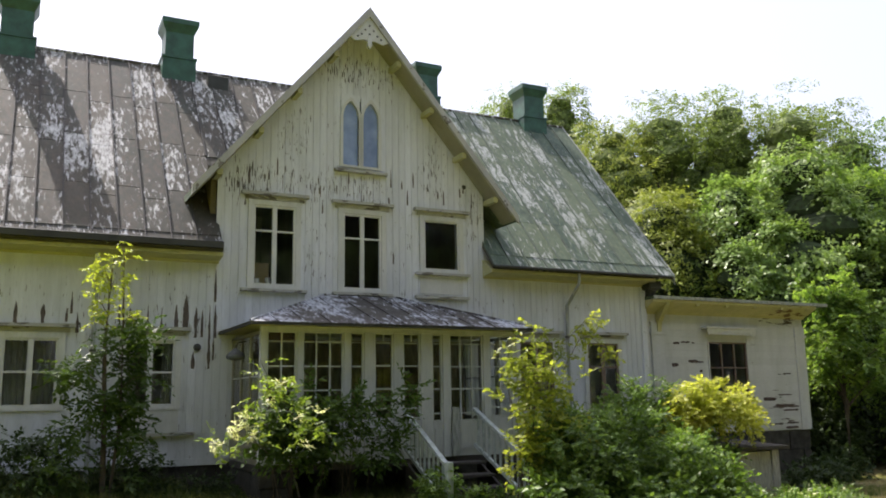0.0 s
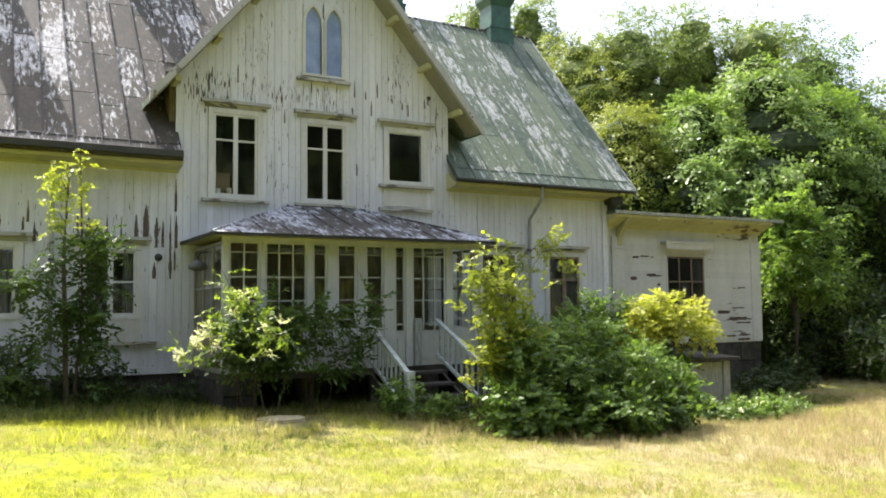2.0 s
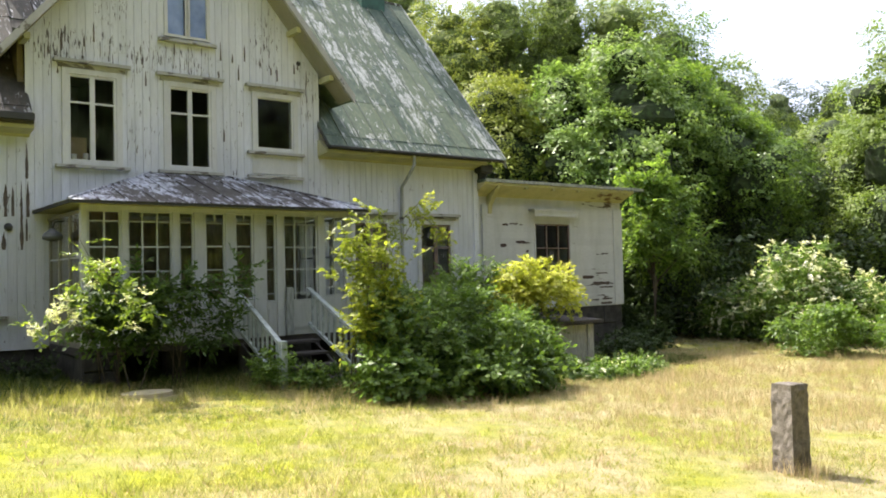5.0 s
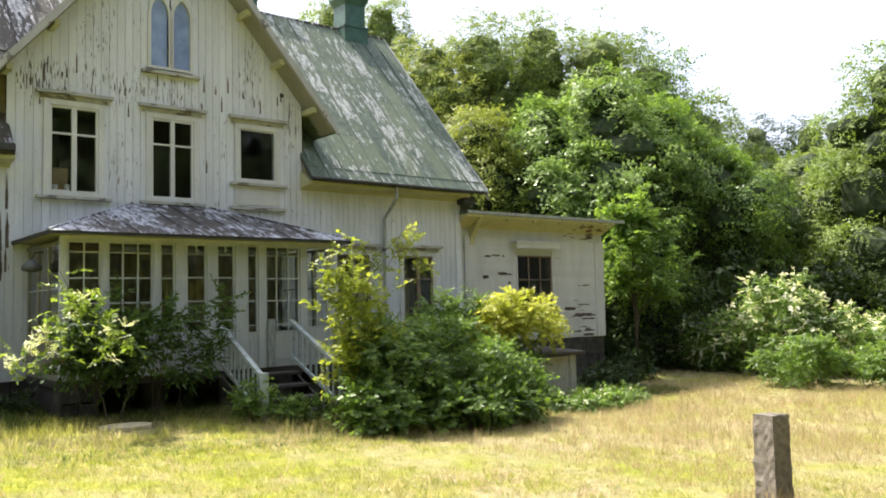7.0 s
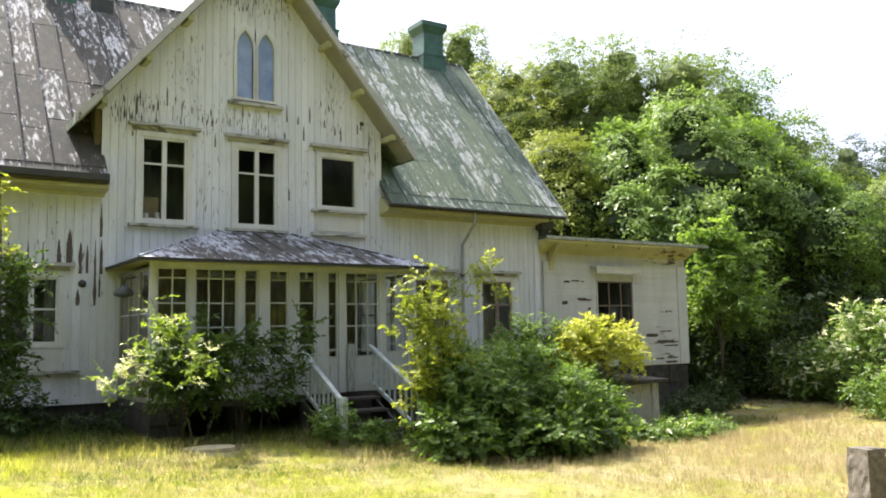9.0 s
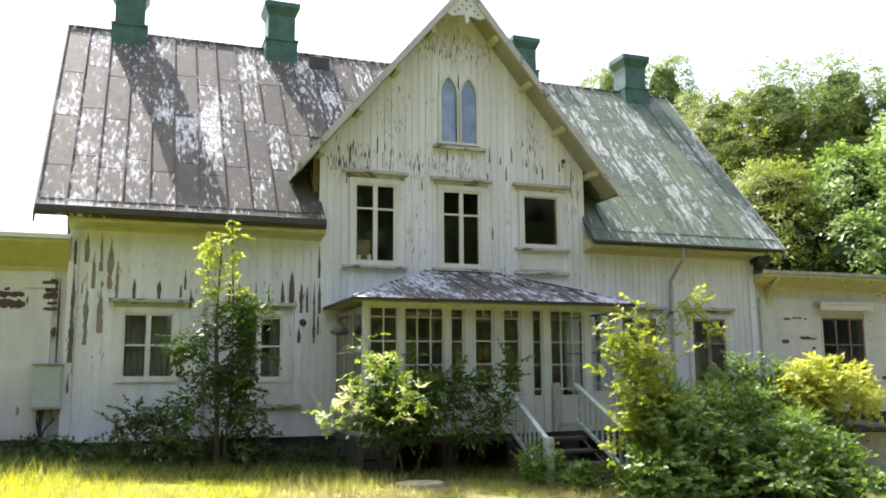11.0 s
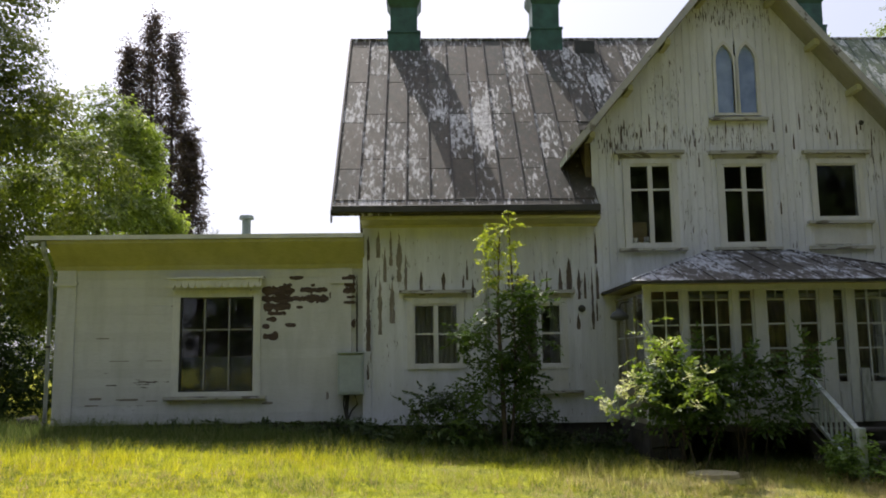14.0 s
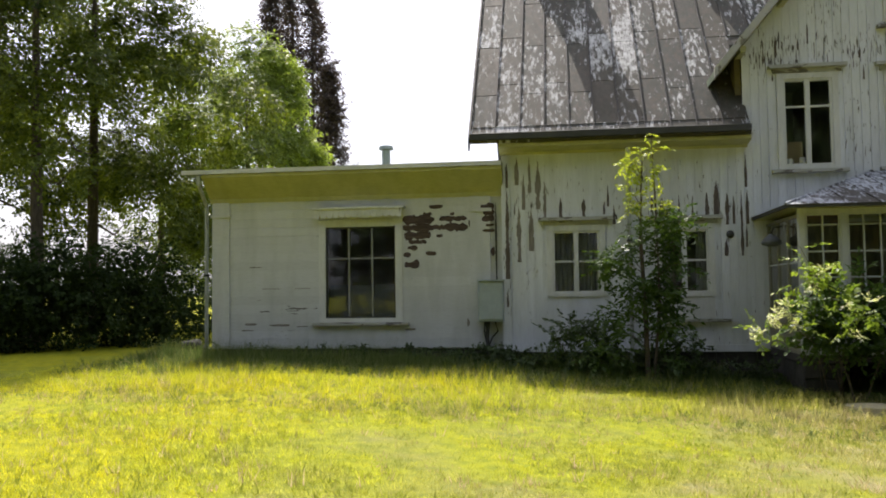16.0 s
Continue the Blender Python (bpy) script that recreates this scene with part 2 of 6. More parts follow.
roof_metal = sheet_roof("weathered_roof_sheet", (0.050, 0.046, 0.038), (0.026, 0.042, 0.030), (0.58, 0.58, 0.575), 0.55, (2.3, 0.6, 0.6))
roof_green = sheet_roof("weathered_green_roof_sheet", (0.092, 0.128, 0.090), (0.046, 0.092, 0.066), (0.42, 0.44, 0.41), 0.545, (1.5, 0.45, 0.45))
porch_metal = sheet_roof("flaking_porch_roof_sheet", (0.045, 0.045, 0.047), (0.06, 0.058, 0.055), (0.50, 0.53, 0.58), 0.535, (1.5, 0.5, 0.5))


def plain(name, colour, rough=0.6, metal=0.0, vary=0.25, scale=6.0, stretch=(1, 1, 1), relief=0.2):
    m, n, l, b = material(name, rough, metal)
    p = position(n, l, stretch)
    f = noise_tex(n, l, p, scale, 5.0)
    g = noise_tex(n, l, p, scale * 6, 3.0)
    c = mix(n, l, ramp(n, l, f, ((0.35, grey(0)), (0.65, grey(1)))), tuple(v * (1 - vary) for v in colour), tuple(min(1, v * (1 + vary)) for v in colour))
    c = mix(n, l, maths(n, l, "MULTIPLY", g, 0.5), c, tuple(v * 0.6 for v in colour))
    l.new(c, b.inputs["Base Color"])
    if relief:
        bump(n, l, b, g, relief, 0.01)
    return m


chimney_green = plain("green_chimney_sheet", (0.03, 0.095, 0.065), 0.5, 0.0, 0.35, 3.5)
gutter_dark = plain("dark_gutter_metal", (0.035, 0.036, 0.032), 0.6, 0.0, 0.3, 4.0)
# Stone colour lowered to carry the shade below the boards and veranda.
stone_grey = plain("shade_dark_foundation_stone", (0.048, 0.045, 0.037), 0.9, 0.0, 0.5, 5.0, relief=0.8)
granite = plain("rough_granite", (0.17, 0.15, 0.122), 0.9, 0.0, 0.45, 14.0, relief=1.0)
seam_pale = plain("chalky_roof_seam", (0.10, 0.13, 0.10), 0.7, 0.0, 0.4, 3.0)
seam_dark = plain("dark_roof_seam", (0.05, 0.046, 0.042), 0.7, 0.0, 0.4, 3.0)
old_wood = plain("weathered_step_wood", (0.06, 0.053, 0.045), 0.85, 0.0, 0.3, 9.0, (6, 1, 6), 0.4)
rail_paint = plain("grey_green_rail_paint", (0.40, 0.45, 0.42), 0.6, 0.0, 0.25, 8.0)
brown_frame = plain("brown_window_frame_paint", (0.17, 0.12, 0.095), 0.6, 0.0, 0.3, 8.0)
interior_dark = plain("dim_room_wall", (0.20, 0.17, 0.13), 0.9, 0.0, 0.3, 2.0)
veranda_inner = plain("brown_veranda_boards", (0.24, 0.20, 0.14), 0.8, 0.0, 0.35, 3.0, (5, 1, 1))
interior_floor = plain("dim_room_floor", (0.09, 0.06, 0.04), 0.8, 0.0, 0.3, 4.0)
curtain_cloth = plain("thin_grey_curtain_cloth", (0.42, 0.43, 0.40), 0.9, 0.0, 0.3, 9.0, (6, 1, 1))
box_grey = plain("grey_painted_steel", (0.36, 0.42, 0.41), 0.5, 0.0, 0.12, 3.0, relief=0.05)
bark = plain("grey_brown_bark", (0.10, 0.08, 0.06), 0.95, 0.0, 0.4, 8.0, (3, 3, 0.7), 0.7)
cellar_wood = plain("grey_cellar_hatch_wood", (0.42, 0.42, 0.37), 0.8, 0.0, 0.3, 6.0, (6, 6, 1))
dim_board = plain("dim_inner_board", (0.11, 0.12, 0.125), 0.9, 0.0, 0.2, 5.0)
dry_stalk = plain("dry_grey_stalk", (0.42, 0.42, 0.38), 0.8, 0.0, 0.2, 9.0, relief=0.0)
tan_tone = plain("tan_block_brown", (0.42, 0.31, 0.17), 0.85, 0.0, 0.12, 4.0, relief=0.05)
pipe_grey = plain("dull_grey_pipe_paint", (0.30, 0.32, 0.29), 0.6, 0.0, 0.35, 5.0, (4, 4, 1))
pale_stone = plain("pale_flat_stone", (0.50, 0.44, 0.28), 0.9, 0.0, 0.2, 8.0)

bare_grey = plain("greyed_bare_board", (0.21, 0.19, 0.165), 0.9, 0.0, 0.4, 7.0, (6, 1, 0.7), 0.4)
bare_board = plain("bare_weathered_board", (0.105, 0.085, 0.07), 0.9, 0.0, 0.45, 7.0, (6, 1, 0.7), 0.4)
bare_wing = plain("bare_dark_board", (0.075, 0.052, 0.044), 0.9, 0.0, 0.4, 7.0, (0.7, 1, 6), 0.4)
glass, gn, gl, gb = material("old_window_glass", 0.03)
gb.inputs["Base Color"].default_value = (0.9, 0.92, 0.9, 1)
gb.inputs["Transmission Weight"].default_value = 1.0
gb.inputs["IOR"].default_value = 1.45
gv = noise_tex(gn, gl, position(gn, gl), 3.0, 2.0)
bump(gn, gl, gb, gv, 0.06, 0.02)

blue_glass, gn, gl, gb = material("blue_gothic_glass", 0.12)
gl.new(ramp(gn, gl, noise_tex(gn, gl, position(gn, gl), 2.2, 4.0), ((0.3, (0.17, 0.23, 0.42)), (0.7, (0.32, 0.41, 0.64)))), gb.inputs["Base Color"])

amber_glass, gn, gl, gb = material("amber_glass", 0.08)
gb.inputs["Base Color"].default_value = (0.11, 0.065, 0.03, 1)
gb.inputs["Transmission Weight"].default_value = 0.6


def mixed(a, b, t):
    return tuple(u + (v - u) * t for u, v in zip(a, b))


def leaf_material(name, dark, light, through=0.4, tips=None, glow=(1.2, 1.28, 0.5), rough=0.45, sheen=0.35):
    m, n, l, b = material(name, 0.5)
    g = n.new("ShaderNodeNewGeometry")
    c = ramp(n, l, g.outputs["Random Per Island"], ((0.0, mixed(dark, light, 0.25)), (0.55, mixed(dark, light, 0.75)), (1.0, tips or tuple(v * 1.1 for v in light))))
    w = noise_tex(n, l, position(n, l), 0.8, 4.0)
    c = mix(n, l, ramp(n, l, w, ((0.38, grey(0)), (0.62, grey(1)))), mix(n, l, 0.55, c, dark), c)
    l.new(c, b.inputs["Base Color"])
    b.inputs["Roughness"].default_value = rough
    b.inputs["Specular IOR Level"].default_value = sheen
    t = n.new("ShaderNodeBsdfTranslucent")
    hot = mix(n, l, 1.0, c, glow, "MULTIPLY")
    l.new(hot, t.inputs["Color"])
    s = n.new("ShaderNodeMixShader")
    s.inputs[0].default_value = through
    l.new(b.outputs[0], s.inputs[1])
    l.new(t.outputs[0], s.inputs[2])
    l.new(s.outputs[0], n["Material Output"].inputs["Surface"])
    return m


leaf_wood = leaf_material("woodland_leaves", (0.07, 0.115, 0.03), (0.31, 0.385, 0.10), 0.46, glow=(1.15, 1.22, 0.6))
leaf_pale = leaf_material("pale_broad_leaves", (0.08, 0.15, 0.035), (0.40, 0.52, 0.16), 0.45, glow=(1.1, 1.2, 0.6), rough=0.4, sheen=0.5)
# Dark copy of the shrub leaves, the house's shade put into its colour.
leaf_shade = leaf_material("shade_coloured_leaves", (0.03, 0.06, 0.018), (0.13, 0.20, 0.055), 0.48)
leaf_yellow_wood = leaf_material("yellowing_woodland_leaves", (0.12, 0.16, 0.03), (0.38, 0.43, 0.09), 0.45, glow=(1.1, 1.12, 0.6))
# Dark tree colour, also used to put shade into weeds and wood's edge.
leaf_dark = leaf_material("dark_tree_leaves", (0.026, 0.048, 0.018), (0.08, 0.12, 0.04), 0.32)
leaf_bright = leaf_material("bright_young_leaves", (0.09, 0.15, 0.03), (0.27, 0.35, 0.085), 0.45)
leaf_golden = leaf_material("golden_shrub_leaves", (0.22, 0.26, 0.045), (0.68, 0.66, 0.17), 0.52)
leaf_lime = leaf_material("lime_shrub_leaves", (0.10, 0.15, 0.025), (0.48, 0.50, 0.11), 0.52)
leaf_garden = leaf_material("garden_tree_leaves", (0.045, 0.075, 0.018), (0.20, 0.25, 0.05), 0.5, glow=(1.3, 1.25, 0.4))
leaf_sunlit = leaf_material("sunlit_garden_leaves", (0.05, 0.09, 0.02), (0.37, 0.45, 0.13), 0.55, glow=(1.2, 1.25, 0.5))
leaf_yellow = leaf_material("yellow_green_leaves", (0.27, 0.33, 0.05), (0.46, 0.48, 0.11), 0.5)
leaf_bush = leaf_material("dense_shrub_leaves", (0.035, 0.08, 0.02), (0.27, 0.39, 0.10), 0.5, rough=0.4, sheen=0.5)
leaf_maple = leaf_material("maple_leaves", (0.06, 0.13, 0.03), (0.31, 0.42, 0.11), 0.54)
# Light elder colour follows the sunlit sprays; its inner leaves use the dark copy.
leaf_elder = leaf_material("elder_leaves", (0.06, 0.12, 0.02), (0.36, 0.44, 0.10), 0.5)
# Near-black leaf colour stands for deep shade under and behind the garden trees.
leaf_thicket = leaf_material("shade_black_thicket_leaves", (0.014, 0.026, 0.010), (0.045, 0.07, 0.022), 0.4, rough=0.7, sheen=0.08)
leaf_purple = leaf_material("dusky_columnar_leaves", (0.04, 0.032, 0.03), (0.13, 0.10, 0.085), 0.38, glow=(1.1, 1.0, 0.8))
# Solid crown cores: olive fill far off, near ones dark for shade between leaves.
leaf_far_inner = plain("olive_core_fill", (0.12, 0.16, 0.045), 0.9, 0.0, 0.5, 4.0, relief=1.0)
leaf_gap_shade = plain("shade_dark_core", (0.035, 0.055, 0.018), 0.9, 0.0, 0.6, 5.0, relief=1.0)
flower_white = leaf_material("white_flower_petals", (0.66, 0.65, 0.52), (0.82, 0.81, 0.70), 0.4)

# lawn: fresh green, sunburnt straw and moss in patches
def lawn_colour(n, l):
    p = position(n, l)
    wide = noise_tex(n, l, p, 0.33, 5.0)
    dry_side = n.new("ShaderNodeSeparateXYZ")
    l.new(p, dry_side.inputs[0])
    east = node(n, "ShaderNodeMapRange")
    east.inputs["From Min"].default_value = -10.0
    east.inputs["From Max"].default_value = -1.5
    east.inputs["To Min"].default_value = -0.2
    east.inputs["To Max"].default_value = 0.125
    l.new(dry_side.outputs["X"], east.inputs["Value"])
    f = maths(n, l, "ADD", maths(n, l, "ADD", maths(n, l, "MULTIPLY", wide, 0.65), 0.155), east.outputs["Result"])
    mid = noise_tex(n, l, p, 1.5, 4.0)
    f = maths(n, l, "ADD", f, maths(n, l, "MULTIPLY", maths(n, l, "SUBTRACT", mid, 0.5), 0.5))
    base = ramp(n, l, f, ((0.24, (0.42, 0.405, 0.016)), (0.38, (0.36, 0.38, 0.03)), (0.50, (0.325, 0.325, 0.065)), (0.66, (0.41, 0.345, 0.20))))
    fine = noise_tex(n, l, p, 6.0, 5.0)
    return mix(n, l, ramp(n, l, fine, ((0.42, grey(0)), (0.70, grey(0.6)))), base, (0.14, 0.18, 0.02))


lawn, n_, l_, b_ = material("dry_summer_lawn", 0.95)
b_.inputs["Specular IOR Level"].default_value = 0.1
l_.new(mix(n_, l_, 1.0, lawn_colour(n_, l_), (0.74, 0.76, 0.74), "MULTIPLY"), b_.inputs["Base Color"])
bump(n_, l_, b_, noise_tex(n_, l_, position(n_, l_), 25.0, 5.0), 0.7, 0.04)

blades_mat, n_, l_, b_ = material("grass_blades", 0.6)
b_.inputs["Specular IOR Level"].default_value = 0.15
g_ = n_.new("ShaderNodeNewGeometry")
c_ = mix(n_, l_, 1.0, lawn_colour(n_, l_), ramp(n_, l_, g_.outputs["Random Per Island"], ((0.0, (1.1, 1.15, 1.1)), (0.7, (1.6, 1.55, 1.55)), (1.0, (2.0, 1.85, 2.1)))), "MULTIPLY")
l_.new(c_, b_.inputs["Base Color"])
t_ = n_.new("ShaderNodeBsdfTranslucent")
l_.new(c_, t_.inputs["Color"])
s_ = n_.new("ShaderNodeMixShader")
s_.inputs[0].default_value = 0.72
l_.new(b_.outputs[0], s_.inputs[1])
l_.new(t_.outputs[0], s_.inputs[2])
l_.new(s_.outputs[0], n_["Material Output"].inputs["Surface"])


def blade_material(name, dark, mid, light):
    m, n, l, b = material(name, 0.6)
    g = n.new("ShaderNodeNewGeometry")
    c = ramp(n, l, g.outputs["Random Per Island"], ((0.0, dark), (0.6, mid), (1.0, light)))
    l.new(c, b.inputs["Base Color"])
    t = n.new("ShaderNodeBsdfTranslucent")
    l.new(c, t.inputs["Color"])
    s = n.new("ShaderNodeMixShader")
    s.inputs[0].default_value = 0.5
    l.new(b.outputs[0], s.inputs[1])
    l.new(t.outputs[0], s.inputs[2])
    l.new(s.outputs[0], n["Material Output"].inputs["Surface"])
    return m


green_blades = blade_material("lush_green_blades", (0.07, 0.11, 0.02), (0.14, 0.20, 0.04), (0.30, 0.31, 0.12))
fresh_blades = blade_material("fresh_lawn_blades", (0.20, 0.24, 0.025), (0.34, 0.38, 0.05), (0.58, 0.55, 0.16))
straw_blades = blade_material("pale_straw_stalks", (0.30, 0.28, 0.08), (0.53, 0.43, 0.23), (0.66, 0.50, 0.33))


# ---- ground ----
def build_ground():
    bm = bmesh.new()
    xs = [-900, -300, -120, -60, -40] + [x * 1.0 for x in range(-30, 41)] + [50, 70, 120, 300, 900]
    ys = [-900, -300, -100, -50] + [y * 1.0 for y in range(-30, 31)] + [40, 60, 120, 300, 900]
    rows = []
    for y in ys:
        rows.append([bm.verts.new((x, y, ground_z(x, y) + (0.035 * noise.noise(Vector((x * 0.6, y * 0.6, 0))) if abs(x) < 45 and abs(y) < 35 else 0))) for x in xs])
    for r, s in zip(rows, rows[1:]):
        for i in range(len(xs) - 1):
            bm.faces.new((r[i], r[i + 1], s[i + 1], s[i]))
    for f in bm.faces:
        f.smooth = True
    ob = new("ground", mesh_of("ground", bm))
    ob.data.materials.append(lawn)
    return tagged(ob, "uneven summer lawn, green with straw-coloured dry patches", "lawn", kind="structure")


ground = build_ground()

# ---- the main house ----
HALF = 7.05             # half width of the main walls
BASE, EAVE_Z, RIDGE_Z, RIDGE_Y = 0.58, 4.33, 9.16, 3.75
DEPTH = 2 * RIDGE_Y
EAVE_Y = -0.45
VERGE = 7.6
SLOPE = (RIDGE_Z - EAVE_Z) / (RIDGE_Y - EAVE_Y)
G_HALF, G_APEX, G_EAVE, G_TIP = 2.76, 9.40, 5.40, 3.34
G_SLOPE = (G_APEX - G_EAVE) / G_TIP


def roof_z(y):
    return EAVE_Z + SLOPE * (y - EAVE_Y)


def gable_z(x):
    """The underside of the cross gable's roof."""
    return G_APEX - 0.13 - G_SLOPE * abs(x)


house = thing("house", "old white wooden house with peeling boards and a steep sheet-metal roof", "house")

# openings of the front wall: x0, x1, z0, z1
W1 = (-2.14, -1.32, 3.74, 5.27)
W2 = (-0.37, 0.45, 3.74, 5.25)
W3 = (1.40, 2.20, 4.22, 5.25)
GW1 = (-6.18, -5.34, 1.58, 2.70)
GW2 = (-4.30, -3.46, 1.56, 2.68)
RW1 = (5.38, 6.22, 1.35, 2.78)
RW2 = (3.62, 4.46, 1.35, 2.78)
DOOR = (-0.6, 0.6, 0.62, 2.7)
ARCH = (-0.42, 0.42, 6.22, 7.66)
OPEN = [W1, W2, W3, GW1, GW2, RW1, RW2, DOOR]


def wall_cells(bm, x0, x1, z0, z1, y0, y1, holes):
    """A wall with openings, built of upright strips that stop at each opening."""
    xs = sorted({x0, x1, *(v for h in holes for v in h[:2] if x0 < v < x1)})
    for a, b in zip(xs, xs[1:]):
        z = z0
        for h in sorted((h for h in holes if h[0] < (a + b) / 2 < h[1]), key=lambda h: h[2]):
            if h[2] > z:
                box(bm, a, b, y0, y1, z, min(h[2], z1))
            z = max(z, h[3])
        if z < z1:
            box(bm, a, b, y0, y1, z, z1)


bm = bmesh.new()
wall_cells(bm, -HALF, HALF, BASE, 4.75, 0.0, 0.16, OPEN)
wall_cells(bm, -G_HALF, G_HALF, 4.75, 5.25, 0.0, 0.16, OPEN)
for s in (-1, 1):
    prism(bm, [(s * G_HALF, 5.25), (s * 0.42, 5.25), (s * 0.42, gable_z(0.42)), (s * G_HALF, gable_z(G_HALF))], "y", 0.0, 0.16)
prism(bm, [(-0.42, 5.25), (0.42, 5.25), (0.42, ARCH[2]), (-0.42, ARCH[2])], "y", 0.0, 0.16)
prism(bm, [(-0.42, ARCH[3]), (0.42, ARCH[3]), (0.42, gable_z(0.42)), (0, gable_z(0)), (-0.42, gable_z(0.42))], "y", 0.0, 0.16)
bmesh.ops.remove_doubles(bm, verts=bm.verts[:], dist=0.0005)
front_wall = part("front_wall", bm, facade_paint, house)

bm = bmesh.new()
for s in (-1, 1):
    x0, x1 = sorted((s * (HALF - 0.16), s * HALF))
    prism(bm, [(0.16, BASE), (DEPTH, BASE), (DEPTH, 4.7), (RIDGE_Y, roof_z(RIDGE_Y) - 0.15), (0.16, 4.7)], "x", x0, x1)
box(bm, -HALF + 0.16, HALF - 0.16, DEPTH - 0.16, DEPTH, BASE, 4.7)
part("side_walls", bm, facade_paint, house)

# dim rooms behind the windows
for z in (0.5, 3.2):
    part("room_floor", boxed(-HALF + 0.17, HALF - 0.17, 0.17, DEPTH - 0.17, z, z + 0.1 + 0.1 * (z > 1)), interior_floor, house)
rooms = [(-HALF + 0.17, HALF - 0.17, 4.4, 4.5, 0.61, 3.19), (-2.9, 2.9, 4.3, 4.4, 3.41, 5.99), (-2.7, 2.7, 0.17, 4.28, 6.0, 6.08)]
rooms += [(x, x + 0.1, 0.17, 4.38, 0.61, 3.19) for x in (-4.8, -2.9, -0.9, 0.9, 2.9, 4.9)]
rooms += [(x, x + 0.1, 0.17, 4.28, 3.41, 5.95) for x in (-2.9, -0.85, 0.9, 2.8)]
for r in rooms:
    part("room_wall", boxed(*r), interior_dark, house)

# main roof: slab, then sheets as pieces
roof_t = 0.05
bm = bmesh.new()
k = roof_t / math.cos(math.atan(SLOPE))
BACK_Y = 2 * RIDGE_Y - EAVE_Y
for x0, x1, y0 in ((-VERGE, -G_HALF - 0.01, EAVE_Y), (-G_HALF - 0.01, G_HALF + 0.01, 1.25), (G_HALF + 0.01, VERGE, EAVE_Y)):
    prism(bm, [(y0, roof_z(y0) - k), (RIDGE_Y, RIDGE_Z - k), (BACK_Y, EAVE_Z - k), (BACK_Y, EAVE_Z), (RIDGE_Y, RIDGE_Z), (y0, roof_z(y0))], "x", x0, x1)
main_roof = part("main_roof", bm, roof_metal, house, "grey-brown sheet-metal roof with chalky flaking paint")
for s in (-1, 1):
    x0, x1 = sorted((s * VERGE, s * (VERGE + 0.03)))
    part("verge_board", prismed([(EAVE_Y - 0.02, EAVE_Z - 0.2), (RIDGE_Y, RIDGE_Z - 0.2), (BACK_Y, EAVE_Z - 0.2), (BACK_Y, EAVE_Z + 0.03), (RIDGE_Y, RIDGE_Z + 0.04), (EAVE_Y - 0.02, EAVE_Z + 0.03)], "x", x0, x1), gutter_dark if s < 0 else pipe_grey, main_roof)
tube_bm = tubed([(-VERGE, RIDGE_Y, RIDGE_Z + 0.01), (VERGE, RIDGE_Y, RIDGE_Z + 0.01)], [0.05, 0.05])
part("ridge_cap", tube_bm, roof_metal, main_roof)


def sloped(bm, x0, x1, s0, s1, t0, t1):
    """A slab on the front slope, s along the slope from the eave, t above it."""
    a = math.atan(SLOPE)
    vs = box(bm, x0, x1, s0, s1, t0, t1)
    for v in vs:
        s, t = v.co.y, v.co.z
        v.co.y = EAVE_Y + s * math.cos(a) - t * math.sin(a)
        v.co.z = EAVE_Z + s * math.sin(a) + t * math.cos(a)


SLOPE_LEN = math.hypot(RIDGE_Y - EAVE_Y, RIDGE_Z - EAVE_Z)


# eaves: gutter board, cove and cornice on both sides of the cross gable
for s in (-1, 1):
    x0, x1 = sorted((s * (G_HALF + 0.02), s * (VERGE if s < 0 else VERGE - 0.12)))
    part("eaves_gutter", boxed(x0, x1, EAVE_Y - 0.09, EAVE_Y - 0.002, EAVE_Z - (0.03 if x0 < 0 else 0.06), EAVE_Z + (0.10 if x0 < 0 else 0.0), 0.012), gutter_dark, house, "dark tarred eaves gutter")
    x0, x1 = sorted((s * (G_HALF + 0.002), s * (HALF + 0.05)))
    part("eaves_cove", prismed([(0.0, 4.10), (-0.05, 4.10), (-0.07, 4.14), (-0.40, 4.19), (-0.40, 4.25), (0.0, 4.5)], "x", x0, x1), soffit_paint, house, "cream boarded cove below the eaves")

# cross gable roof
bm = bmesh.new()
th = 0.13
for s in (-1, 1):
    prism(bm, [(0, G_APEX), (s * G_TIP, G_EAVE), (s * G_TIP, G_EAVE - th), (0, G_APEX - th)], "y", -0.5, RIDGE_Y)
gable_roof = part("gable_roof", bm, roof_green, house, "sheet-metal roof of the cross gable")
for s in (-1, 1):
    part("barge_board", prismed([(0, G_APEX + 0.03), (s * (G_TIP + 0.03), G_EAVE + 0.0), (s * (G_TIP + 0.03), G_EAVE - 0.17), (0, G_APEX - 0.17)], "y", -0.56, -0.503), barge_paint, gable_roof, "worn white barge board")
    part("gable_soffit", prismed([(0.0, G_APEX - th - 0.004), (s * (G_TIP - 0.05), G_EAVE - th + 0.05), (s * (G_TIP - 0.05), G_EAVE - th + 0.02), (0, G_APEX - th - 0.035)], "y", -0.5, -0.002), shade_beige_paint, gable_roof)
# purlin ends carried under the right and left slopes
for s in (-1, 1):
    for f in (0.2, 0.42, 0.64, 0.86):
        x = s * G_TIP * f
        z = gable_z(x) - 0.05
        part("purlin_end", boxed(x - 0.05, x + 0.05, -0.46, -0.003, z - 0.11, z), soffit_paint, gable_roof)

